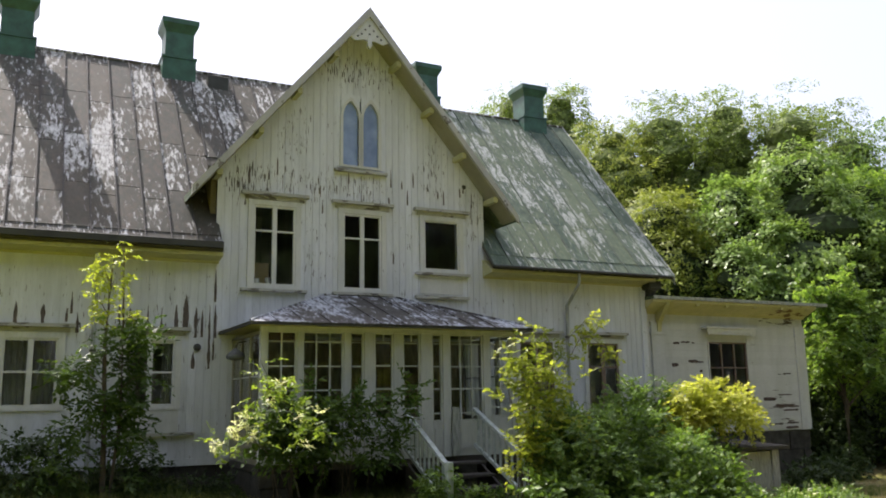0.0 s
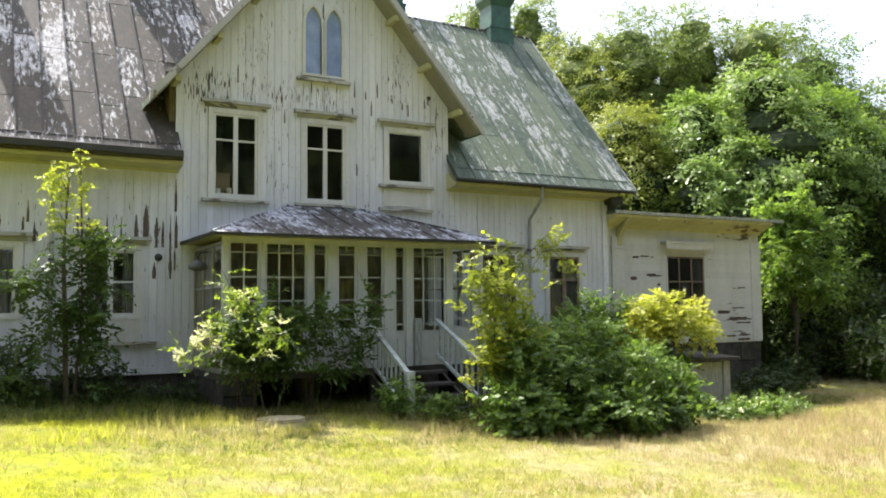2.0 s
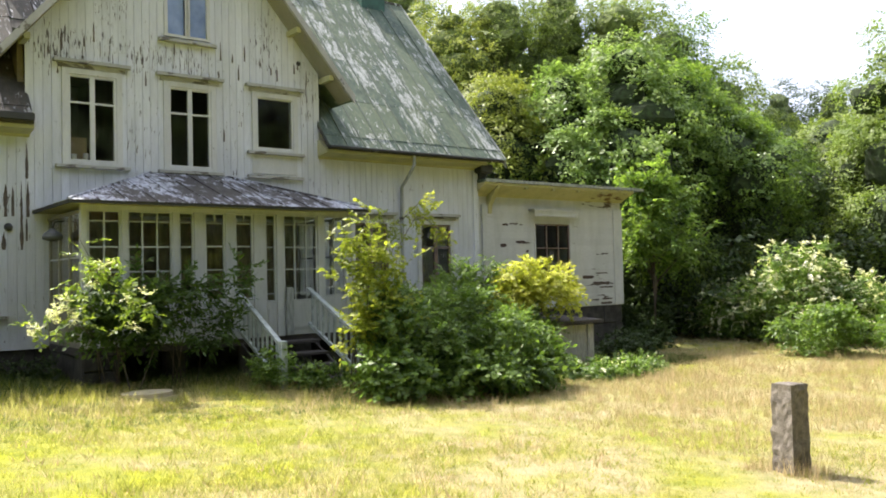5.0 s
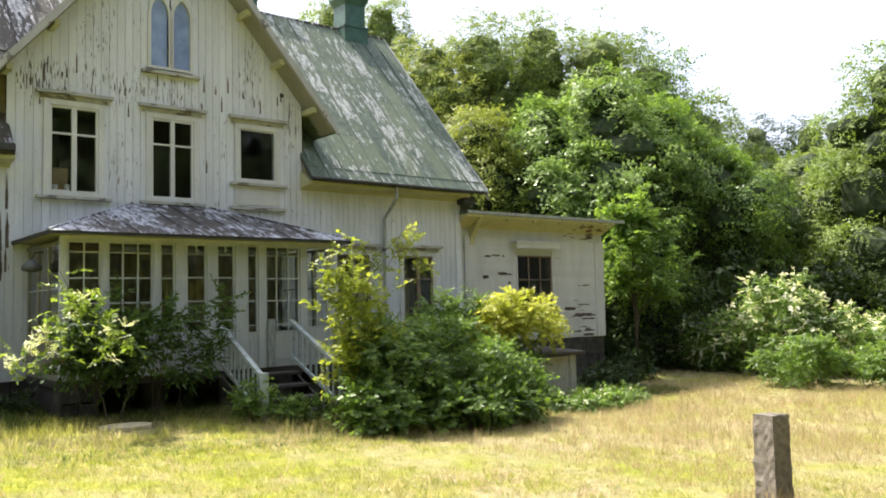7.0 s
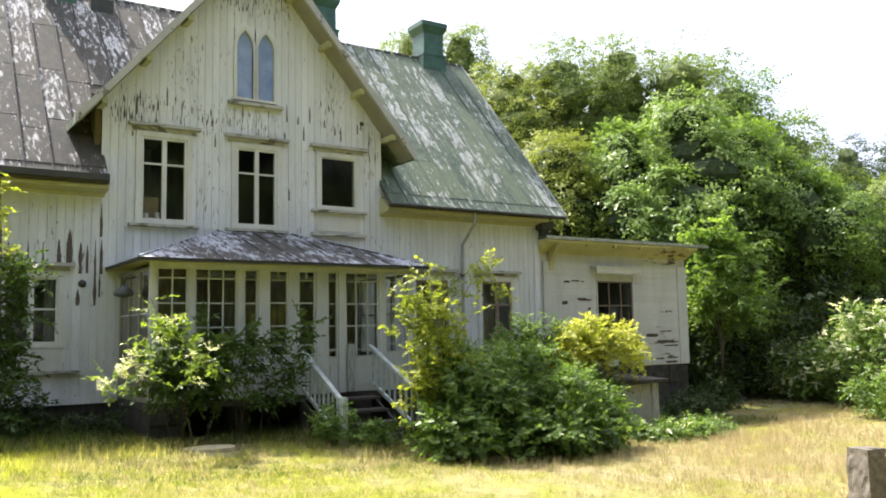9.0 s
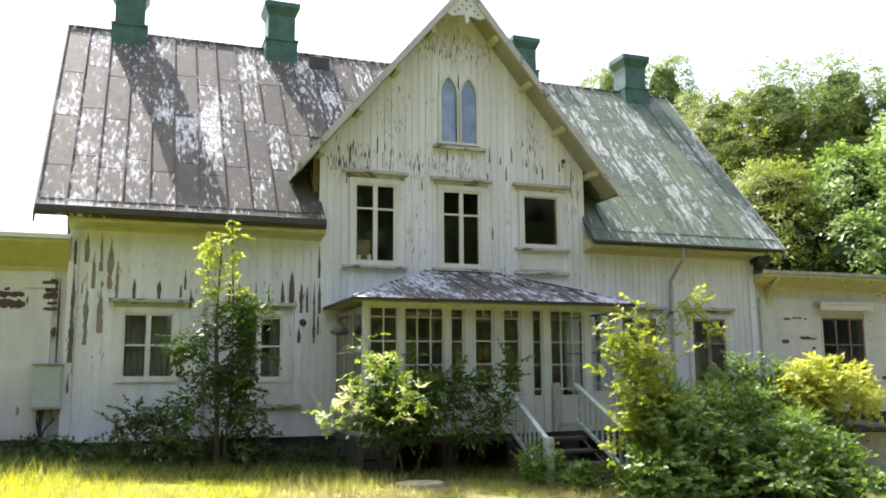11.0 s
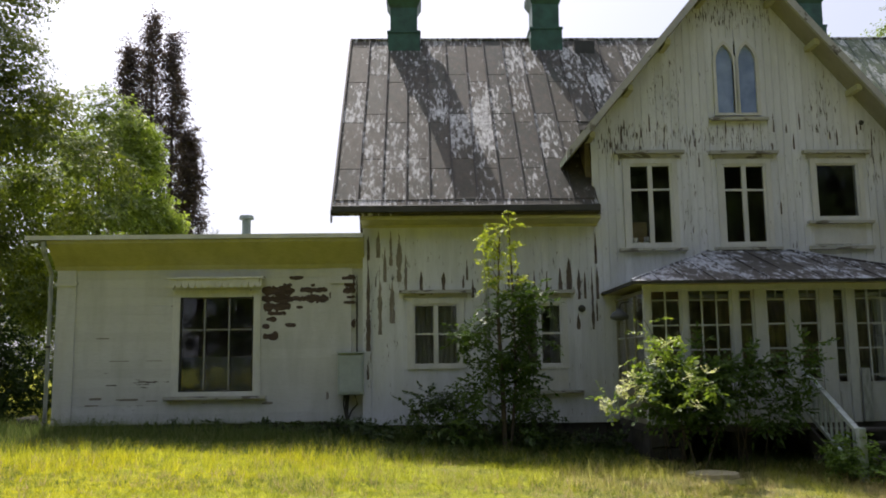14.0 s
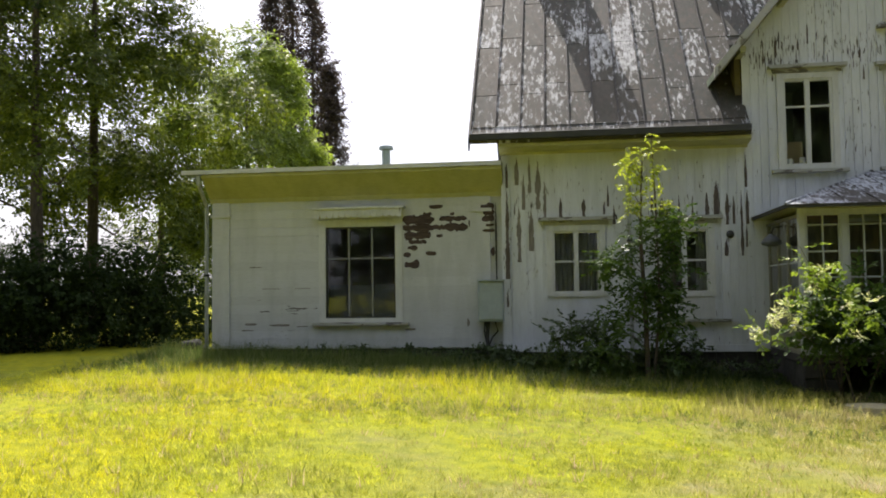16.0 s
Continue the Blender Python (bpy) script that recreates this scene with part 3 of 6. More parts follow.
# fretwork in the gable's peak
bm = bmesh.new()
zp = G_APEX - 0.2
prism(bm, [(0, zp + 0.05), (-0.42, zp - 0.45), (-0.3, zp - 0.52), (-0.12, zp - 0.47), (0, zp - 0.50), (0.12, zp - 0.47), (0.3, zp - 0.52), (0.42, zp - 0.45)], "y", -0.52, -0.48)
prism(bm, [(-0.035, zp - 0.4), (0.035, zp - 0.4), (0.045, zp - 0.6), (0, zp - 0.66), (-0.045, zp - 0.6)], "y", -0.545, -0.475)
fret = part("gable_fretwork", bm, trim_paint, gable_roof, "sawn white fretwork panel with dark discs for holes")
# Holes are uncut: dark discs stand for the shade inside them.
for i, j in ((0, 0.16), (-0.09, 0.26), (0.09, 0.26), (-0.17, 0.36), (0.0, 0.34), (0.17, 0.36), (-0.25, 0.42), (0.25, 0.42)):
    part("fret_hole_disc", prismed([(i + 0.022 * math.cos(a * math.tau / 8), zp - j + 0.022 * math.sin(a * math.tau / 8)) for a in range(8)], "y", -0.524, -0.521), gutter_dark, fret)


# ---- windows ----
def rect_ring(bm, outer, inner, y0, y1):
    """A flat frame between two upright rectangles (x0, x1, z0, z1)."""
    def loop(r, y):
        return [bm.verts.new(c) for c in ((r[0], y, r[2]), (r[1], y, r[2]), (r[1], y, r[3]), (r[0], y, r[3]))]
    of, inf, ob_, inb = loop(outer, y0), loop(inner, y0), loop(outer, y1), loop(inner, y1)
    for i in range(4):
        j = (i + 1) % 4
        bm.faces.new((of[i], of[j], inf[j], inf[i]))
        bm.faces.new((ob_[j], ob_[i], inb[i], inb[j]))
        bm.faces.new((of[j], of[i], ob_[i], ob_[j]))
        bm.faces.new((inf[i], inf[j], inb[j], inb[i]))


def window(parent, r, cols, rows, y=0.0, frame_mat=None, casing=0.1, lintel=True, sill=True, glassed=True, bar=0.045, heavy_mid=False, curtain=0.0, hood=0.06, sash_mat=None):
    """A casement window in an opening r; rows are the heights of the cross bars."""
    x0, x1, z0, z1 = r
    fm = frame_mat or trim_paint
    c = casing
    bm = bmesh.new()
    rect_ring(bm, (x0 - c, x1 + c, z0 - c * 0.6, z1 + c), r, y - 0.045, y - 0.001)
    win = part("window", bm, trim_paint, parent)
    bm = bmesh.new()
    rect_ring(bm, r, (x0 + bar, x1 - bar, z0 + bar, z1 - bar), y - 0.02, y + 0.05)
    part("sash", bm, sash_mat or fm, win)
    xs = [x0 + (x1 - x0) * i / cols for i in range(cols + 1)]
    for x in xs[1:-1]:
        w = bar * (1.0 if heavy_mid else 0.45)
        part("mullion", boxed(x - w, x + w, y - 0.024, y + 0.046, z0 + bar, z1 - bar), fm, win)
    zs = [z0, *rows, z1]
    for z in rows:
        for a, b in zip(xs, xs[1:]):
            w = bar * (1.0 if heavy_mid else 0.45)
            part("glazing_bar", boxed(a + w, b - w, y - 0.018, y + 0.04, z - bar * 0.4, z + bar * 0.4), fm, win)
    if glassed:
        for a, b in zip(xs, xs[1:]):
            for lo, hi in zip(zs, zs[1:]):
                bm = bmesh.new()
                t = random.uniform(-0.004, 0.004)
                vs = box(bm, a + 0.01, b - 0.01, y + 0.012, y + 0.016, lo + 0.01, hi - 0.01)
                for v in vs:
                    v.co.y += t * (v.co.x - a) / (b - a)
                part("pane", bm, glass, win).visible_shadow = False
    if lintel:
        bm = bmesh.new()
        box(bm, x0 - c - 0.06, x1 + c + 0.06, y - 0.055, y - 0.001, z1 + c + 0.002, z1 + c + 0.08)
        box(bm, x0 - c - 0.14, x1 + c + 0.14, y - 0.13, y - 0.001, z1 + c + 0.082, z1 + c + 0.082 + hood)
        part("lintel", bm, sill_paint if hood > 0.03 else fm, win)
    if sill:
        part("sill", boxed(x0 - c - 0.12, x1 + c + 0.12, y - 0.12, y - 0.001, z0 - c * 0.6 - 0.062, z0 - c * 0.6 - 0.002, 0.006), sill_paint, win)
    if curtain:
        for s, (a, b) in enumerate(((x0 + 0.02, x0 + (x1 - x0) * curtain), (x1 - (x1 - x0) * curtain, x1 - 0.02))):
            bm = bmesh.new()
            n = 14
            top = [bm.verts.new((a + (b - a) * i / n, y + 0.12 + 0.018 * math.sin(i * 2.1), z1)) for i in range(n + 1)]
            bot = [bm.verts.new((a + (b - a) * i / n, y + 0.12 + 0.026 * math.sin(i * 2.1 + 0.4), z0 + 0.02)) for i in range(n + 1)]
            for i in range(n):
                bm.faces.new((top[i], top[i + 1], bot[i + 1], bot[i]))
            bmesh.ops.solidify(bm, geom=bm.faces[:], thickness=0.004)
            part("curtain", bm, curtain_cloth, win)
    return win


window(house, W1, 2, [4.78], heavy_mid=True, bar=0.042)
window(house, W2, 2, [4.76], heavy_mid=True, bar=0.042)
window(house, W3, 1, [], bar=0.03)
part("window_apron", boxed(1.3, 2.28, -0.03, -0.001, 3.72, 4.1), trim_paint, house)
part("apron_ledge", boxed(1.18, 2.4, -0.1, -0.001, 3.62, 3.68), sill_paint, house)
window(house, GW1, 2, [2.15], heavy_mid=True, curtain=0.5, sill=False, bar=0.042)
window(house, GW2, 2, [2.14], heavy_mid=True, curtain=0.25, sill=False, bar=0.042)
part("window_apron", boxed(-4.38, -3.38, -0.03, -0.001, 1.12, 1.49), trim_paint, house)
part("apron_ledge", boxed(-4.3, -3.1, -0.1, -0.001, 1.06, 1.11), sill_paint, house)
window(house, RW1, 2, [2.25], frame_mat=brown_frame, heavy_mid=True, curtain=0.3)
window(house, RW2, 2, [2.25], frame_mat=brown_frame, heavy_mid=True, curtain=0.3)


# twin lancet window in the gable
def lancet(xc, w, z0, z1, n=9):
    """Outline of a pointed arch, from the lower left round to the lower right."""
    spring = z1 - w * 2.1
    pts = [(xc - w, z0), (xc - w, spring)]
    R = (w * w + (z1 - spring) ** 2) / (2 * w)
    top = math.atan2(z1 - spring, R - w)
    for i in range(1, n):
        a = top * i / n
        pts.append((xc - w + R - R * math.cos(a), spring + R * math.sin(a)))
    pts.append((xc, z1))
    return pts + [(2 * xc - x, z) for x, z in pts[-2::-1]]


def ring(bm, inner, outer, y0, y1):
    n = len(inner)
    a = [[bm.verts.new((x, y, z)) for x, z in loop] for loop in (inner, outer) for y in (y0, y1)]
    for i in range(n - 1):
        bm.faces.new((a[0][i], a[0][i + 1], a[2][i + 1], a[2][i]))
        bm.faces.new((a[1][i], a[3][i], a[3][i + 1], a[1][i + 1]))
        bm.faces.new((a[2][i], a[2][i + 1], a[3][i + 1], a[3][i]))
        bm.faces.new((a[0][i], a[1][i], a[1][i + 1], a[0][i + 1]))


bm = bmesh.new()
for xc in (-0.215, 0.215):
    ring(bm, lancet(xc, 0.165, 6.24, 7.58), lancet(xc, 0.225, 6.24, 7.66), -0.06, 0.03)
box(bm, -0.05, 0.05, -0.055, 0.03, 6.24, 7.2)
box(bm, -0.45, 0.45, -0.05, 0.03, 6.19, 6.24)
lancets = part("window", bm, trim_paint, house, "white twin lancet window with bluish panes")
bm = bmesh.new()
for xc, s in ((-0.215, -1), (0.215, 1)):
    loop = lancet(xc, 0.2, 6.24, 7.62)
    for p, q in zip(loop[1:-1], loop[2:-1]):
        x0, x1 = sorted((p[0], q[0]))
        if x1 - x0 > 1e-4:
            prism(bm, [(p[0], p[1]), (q[0], q[1]), (q[0], 7.72), (p[0], 7.72)], "y", -0.022, 0.0)
bmesh.ops.remove_doubles(bm, verts=bm.verts[:], dist=0.002)
part("spandrel", bm, facade_paint, lancets)
for xc in (-0.215, 0.215):
    part("pane", prismed(lancet(xc, 0.163, 6.25, 7.57), "y", 0.0, 0.006), blue_glass, lancets)
part("sill", boxed(-0.56, 0.56, -0.12, -0.001, 6.08, 6.14, 0.006), sill_paint, lancets)
# Dark disc set on the boards in place of the vent's shaded hole.
part("vent_hole_disc", tubed([(2.35, -0.021, 6.04), (2.35, -0.03, 6.04)], [0.05, 0.045], 12), gutter_dark, house)


# ---- chimneys ----
def chimney(x, y, top, w=0.34, dpt=0.32):
    bm = bmesh.new()
    base = 8.2
    for z0, z1, a, b in ((base, top - 0.95, 1.08, 1.08), (top - 0.95, top - 0.90, 1.14, 1.14), (top - 0.90, top - 0.32, 0.92, 0.92), (top - 0.32, top - 0.12, 0.92, 1.2), (top - 0.12, top, 1.2, 1.2)):
        lo = [bm.verts.new((x + sx * w * a, y + sy * dpt * a, z0)) for sx, sy in ((-1, -1), (1, -1), (1, 1), (-1, 1))]
        hi = [bm.verts.new((x + sx * w * b, y + sy * dpt * b, z1)) for sx, sy in ((-1, -1), (1, -1), (1, 1), (-1, 1))]
        bm.faces.new(lo[::-1])
        bm.faces.new(hi)
        for i in range(4):
            bm.faces.new((lo[i], lo[(i + 1) % 4], hi[(i + 1) % 4], hi[i]))
    return part("chimney", bm, chimney_green, main_roof, "green sheet-metal chimney with a flared cap")


chimney(-6.36, 3.75, 10.17)
frame_bm = bmesh.new()
for sx in (-1, 1):
    box(frame_bm, -6.36 + sx * 0.3 - 0.015, -6.36 + sx * 0.3 + 0.015, 3.49, 3.52, 10.17, 10.27)
box(frame_bm, -6.675, -6.045, 3.485, 3.525, 10.27, 10.30)
part("chimney_frame", frame_bm, gutter_dark, main_roof, "thin metal frame on the chimney top")
chimney(-3.05, 3.75, 10.25)
chimney(3.82, 5.0, 10.80)
chimney(6.48, 3.75, 10.15)
part("roof_hatch", boxed(-2.42, -1.95, 3.3, 3.7, 8.5, 9.0, 0.02), gutter_dark, main_roof, "dark roof hatch")

# ---- wings ----
def wing(sign, x_in, x_out, base, eave, win, win_rows, win_mat, label):
    """A low flat-roofed wing; sign -1 on the west, 1 on the east."""
    w = thing("house_wing", label, "house wing")
    y = 0.12
    a, b = sorted((x_in, x_out))
    bm = bmesh.new()
    wall_cells(bm, a, b, base, eave - 0.02, y, y + 0.16, [win])
    front = part("front_wall", bm, wing_paint, w)
    bm = bmesh.new()
    o0, o1 = sorted((x_out, x_out - sign * 0.16))
    box(bm, o0, o1, y + 0.16, 6.5, base, eave - 0.02)
    box(bm, a, b, 6.5, 6.66, base, eave - 0.02)
    part("side_walls", bm, wing_paint, w)
    bm = bmesh.new()
    box(bm, a + 0.17, b - 0.17, 0.3, 6.4, base, base + 0.1)
    part("room_floor", bm, interior_floor, w)
    bm = bmesh.new()
    box(bm, a + 0.17, b - 0.17, 4.0, 4.1, base + 0.1, eave - 0.1)
    part("room_wall", bm, interior_dark, w)
    r0, r1 = sorted((x_in - sign * 0.0, x_out + sign * 0.42))
    roof = part("wing_roof", prismed([(-0.36, eave), (6.9, eave + 0.12), (6.9, eave + 0.2), (-0.36, eave + 0.07)], "x", r0, r1), roof_green, w, "thin flat sheet-metal roof")
    part("roof_edge", boxed(r0, r1, -0.385, -0.362, eave + 0.0, eave + 0.078), trim_paint if sign < 0 else pipe_grey, roof)
    if sign > 0:
        part("eaves_bracket", prismed([(y - 0.002, eave - 0.75), (y - 0.06, eave - 0.72), (y - 0.10, eave - 0.5), (-0.26, eave - 0.12), (-0.26, eave - 0.03), (y - 0.002, eave - 0.03)], "x", x_in + 0.42, x_in + 0.54), soffit_rusty, w, "stained carved eaves bracket")
        for k in range(6):
            bx = x_in + 0.45 + k * 0.92
            part("rafter_end", boxed(bx - 0.04, bx + 0.04, -0.33, -0.0, eave - 0.12, eave - 0.005), soffit_paint, roof)
    cd = 0.5 if sign < 0 else 0.3
    c0, c1 = sorted((x_in, x_out + sign * 0.05))
    part("eaves_cove", prismed([(y - 0.001, eave - cd), (y - 0.03, eave - cd), (y - 0.06, eave - cd * 0.85), (-0.34, eave - 0.06), (-0.34, eave - 0.004), (y - 0.001, eave - 0.004)], "x", c0, c1), soffit_paint if sign < 0 else soffit_rusty, w, "cream boarded eaves cove")
    for p0, p1 in ((x_out, x_out - sign * 0.34), (x_in + sign * 0.25, x_in + sign * 0.62)):
        p0, p1 = sorted((p0, p1))
        bm = bmesh.new()
        box(bm, p0, p1, y - 0.05, y - 0.001, base + 0.02, eave - 0.5)
        box(bm, p0 - 0.03, p1 + 0.03, y - 0.08, y - 0.001, eave - 0.78, eave - 0.72)
        part("pilaster", bm, wing_paint, w)
    window(w, win, 3, win_rows, y=y, frame_mat=win_mat, bar=0.026 if sign < 0 else 0.035, lintel=False, casing=0.13 if sign < 0 else 0.03, sash_mat=gutter_dark if sign < 0 else None)
    if sign < 0:
        part("inner_panel", boxed(win[0] + 0.02, win[1] - 0.02, y + 0.2, y + 0.215, win[2], win[2] + 0.62), dim_board, w, "pale board behind the lower panes")
    # hood with a scalloped edge
    hx0, hx1, hz = win[0] - 0.2, win[1] + 0.2, win[3] + 0.22
    bm = bmesh.new()
    box(bm, hx0, hx1, y - 0.24, y - 0.001, hz + 0.1, hz + 0.14)
    box(bm, hx0 + 0.03, hx1 - 0.03, y - 0.21, y - 0.19, hz + 0.03, hz + 0.1)
    n = 14
    for i in range(n):
        cx = hx0 + 0.03 + (hx1 - hx0 - 0.06) * (i + 0.5) / n
        rr = (hx1 - hx0 - 0.06) / n / 2
        prism(bm, [(cx - rr, hz + 0.03)] + [(cx - rr * math.cos(a * math.pi / 5), hz + 0.03 - rr * 1.7 * math.sin(a * math.pi / 5)) for a in range(1, 5)] + [(cx + rr, hz + 0.03)], "y", y - 0.208, y - 0.192)
    part("window_hood", bm, trim_paint, w, "white window hood with a scalloped edge")
    return w, front


WL = (-10.40, -9.07, 1.17, 2.87)
WR = (9.05, 10.30, 1.30, 2.87)
west_wing, west_front = wing(-1, -HALF, -12.62, 0.6, 3.88, WL, [2.28], plain("dull_metal_glazing", (0.27, 0.27, 0.25)), "low white wing with horizontal boards and a flat roof")
east_wing, east_front = wing(1, HALF, 12.35, 0.70, 3.80, WR, [2.25], brown_frame, "low white wing with flaking boards over a stone cellar")


# ---- veranda ----
VY, VX0, VX1, VFLOOR, VTOP = -2.0, -2.48, 2.30, 0.62, 2.74
veranda = thing("veranda", "closed glass veranda with white posts and small panes", "veranda")
part("veranda_floor", boxed(VX0, VX1, VY, -0.05, VFLOOR - 0.12, VFLOOR), old_wood, veranda)
# hipped lean-to roof
ez, ty = 2.86, 3.60
ex0, ex1, ey = -2.74, 2.56, -2.36
bm = bmesh.new()
A, B, C, D_ = (ex0, -0.002, ez), (ex0, ey, ez), (ex1, ey, ez), (ex1, -0.002, ez)
T0, T1 = (-0.75, -0.13, ty), (0.70, -0.13, ty)
U0, U1 = (-0.75, -0.002, ty), (0.70, -0.002, ty)
v = [bm.verts.new(p) for p in (A, B, C, D_, T0, T1, U0, U1)]
for f in ((0, 1, 4, 6), (1, 2, 5, 4), (2, 3, 7, 5), (4, 5, 7, 6), (3, 2, 1, 0), (0, 6, 7, 3)):
    bm.faces.new([v[i] for i in f])
bmesh.ops.recalc_face_normals(bm, faces=bm.faces[:])
porch_roof = part("porch_roof", bm, porch_metal, veranda, "dark porch roof with flaking pale paint")
bm = bmesh.new()
for k in range(1, 12):
    x = ex0 + (ex1 - ex0) * k / 12
    t = min(1.0, (x - ex0) / (T0[0] - ex0), (ex1 - x) / (ex1 - T1[0]))
    tube(bm, [(x, ey + 0.01, ez + 0.012), (x, ey + (T0[1] - ey) * t, ez + (ty - ez) * t + 0.012)], [0.013, 0.013], 5)
for p, q in ((B, T0), (C, T1)):
    tube(bm, [(p[0], p[1], p[2] + 0.012), (q[0], q[1], q[2] + 0.012)], [0.018, 0.018], 5)
part("roof_seam", bm, porch_metal, porch_roof)
for r in ((ex0 + 0.02, ex1 - 0.02, ey + 0.015, ey + 0.05), (ex0 + 0.015, ex0 + 0.05, ey + 0.052, -0.01), (ex1 - 0.05, ex1 - 0.015, ey + 0.052, -0.01)):
    part("roof_fascia", boxed(*r, ez - 0.05, ez - 0.004), gutter_dark, porch_roof)
part("porch_ceiling", boxed(ex0 + 0.06, ex1 - 0.06, ey + 0.06, -0.01, ez - 0.045, ez - 0.02), soffit_paint, veranda)
# frame
bays = [(-2.38, -1.88), (-1.78, -1.07), (-0.96, -0.71), (-0.52, -0.17), (0.01, 0.34), (0.56, 0.77), (0.91, 1.59), (1.72, 2.18)]
edges = [VX0] + [v for b in bays for v in b] + [VX1]
for x0, x1 in zip(edges[0::2], edges[1::2]):
    part("post", boxed(x0, x1, VY - 0.05, VY + 0.07, VFLOOR, VTOP, 0.008), porch_paint, veranda)
part("top_plate", boxed(VX0, VX1, VY - 0.04, VY + 0.06, VTOP + 0.002, ez - 0.047), porch_paint, veranda)
ROWS = [2.57, 2.17, 1.78, 1.45]


def porch_light(x0, x1, cols, rows, z0, parent, amber=False):
    bm = bmesh.new()
    b = 0.028
    rect_ring(bm, (x0, x1, z0, VTOP), (x0 + b, x1 - b, z0 + b, VTOP - b), VY - 0.02, VY + 0.03)
    win = part("window", bm, porch_paint, parent)
    xs = [x0 + (x1 - x0) * i / cols for i in range(cols + 1)]
    zs = [z0, *sorted(rows), VTOP]
    for x in xs[1:-1]:
        part("mullion", boxed(x - 0.011, x + 0.011, VY - 0.015, VY + 0.025, z0 + b, VTOP - b), porch_paint, win)
    for z in rows:
        part("glazing_bar", boxed(x0 + b, x1 - b, VY - 0.012, VY + 0.022, z - 0.011, z + 0.011), porch_paint, win)
    for a, c in zip(xs, xs[1:]):
        for lo, hi in zip(zs, zs[1:]):
            part("pane", boxed(a + 0.008, c - 0.008, VY + 0.004, VY + 0.008, lo + 0.008, hi - 0.008), amber_glass if amber and hi > 2.6 else glass, win).visible_shadow = False
    return win


for i, (x0, x1) in enumerate(bays):
    if i in (5, 6):
        continue
    cols = (2, 3, 1, 2, 2, 0, 0, 2)[i]
    win = porch_light(x0, x1, cols if i not in (3, 4) else 1, ROWS[0:] if i not in (3, 4) else [2.57, 2.18, 1.79, 1.46], 1.28, veranda, amber=i == 0)
    if i in (3, 4):
        part("mullion", boxed((x0 + x1) / 2 - 0.011, (x0 + x1) / 2 + 0.011, VY - 0.015, VY + 0.025, 2.59, VTOP - 0.02), porch_paint, win)
    part("panel", boxed(x0 + 0.002, x1 - 0.002, VY - 0.02, VY + 0.03, VFLOOR, 1.276), porch_paint, veranda)
# double door with glazed upper parts
for i, cols in ((5, 1), (6, 3)):
    x0, x1 = bays[i]
    bm = bmesh.new()
    box(bm, x0 + 0.004, x1 - 0.004, VY - 0.015, VY + 0.03, VFLOOR + 0.01, 1.216)
    box(bm, x0 + 0.05, x1 - 0.05, VY - 0.03, VY - 0.016, VFLOOR + 0.12, 1.1)
    door = part("door", bm, porch_paint, veranda, "grey-white glazed veranda door")
    porch_light(x0 + 0.003, x1 - 0.003, cols, [2.57, 2.17, 1.78, 1.36], 1.22, veranda)
    if i == 6:
        part("door_handle", boxed(x0 + 0.03, x0 + 0.06, VY - 0.07, VY - 0.031, 1.2, 1.32), gutter_dark, door)
# left and right ends
for x, s in ((VX0, 1), (VX1, -1)):
    bm = bmesh.new()
    a, b = sorted((x, x + s * 0.06))
    box(bm, a, b, VY + 0.072, -0.02, VFLOOR, 1.28)
    box(bm, a, b, VY + 0.072, -0.02, VTOP - 0.05, VTOP)
    for yy in (-1.35, -0.72, -0.1):
        box(bm, a, b, yy - 0.035, yy + 0.035, 1.28, VTOP - 0.05)
    end = part("end_wall", bm, shade_beige_paint if s > 0 else porch_paint, veranda)
    for y0, y1 in ((-1.93, -1.385), (-1.315, -0.755), (-0.685, -0.135)):
        part("pane", boxed(a + 0.02, a + 0.024, y0, y1, 1.285, VTOP - 0.055), glass, end)
        part("glazing_bar", boxed(a + 0.012, b - 0.012, y0, y1, 2.0, 2.025), porch_paint, end)
part("inner_wall", boxed(VX0 + 0.07, VX1 - 0.07, -0.075, -0.03, VFLOOR + 0.01, VTOP), veranda_inner, veranda, "dim brown boarded inner wall")
part("stone_base", boxed(VX0 + 0.02, VX0 + 0.55, VY + 0.05, -0.06, ground_z(VX0, VY) - 0.1, VFLOOR - 0.125, 0.02), stone_grey, veranda, "dark stone base")
stone_rng = random.Random(8)
for r in range(2):
    z0 = ground_z(VX0, VY) - 0.08 + r * 0.3
    for k in range(2):
        x0 = VX0 + 0.02 + k * 0.27 + (0.06 if r and k else 0)
        bm = boxed(x0, x0 + 0.255 + (0.06 if r and not k else 0), VY + 0.02 - stone_rng.uniform(0, 0.025), VY + 0.06, z0, min(z0 + 0.285, VFLOOR - 0.13), 0.02)
        for v in bm.verts:
            v.co.x += stone_rng.uniform(-0.012, 0.012)
            v.co.z += stone_rng.uniform(-0.012, 0.004)
        part("stone", bm, stone_grey, veranda)
# piers below
for x in (-0.9, 0.45, 2.1):
    part("pier", boxed(x - 0.16, x + 0.16, VY + 0.3, VY + 0.6, ground_z(x, VY) - 0.1, VFLOOR - 0.125, 0.03), stone_grey, veranda)
part("cased_plank", boxed(0.92, 1.06, VY - 0.1, VY - 0.06, VFLOOR + 0.01, 1.46, 0.006), pipe_grey, veranda, "grey plank leaning at the door")

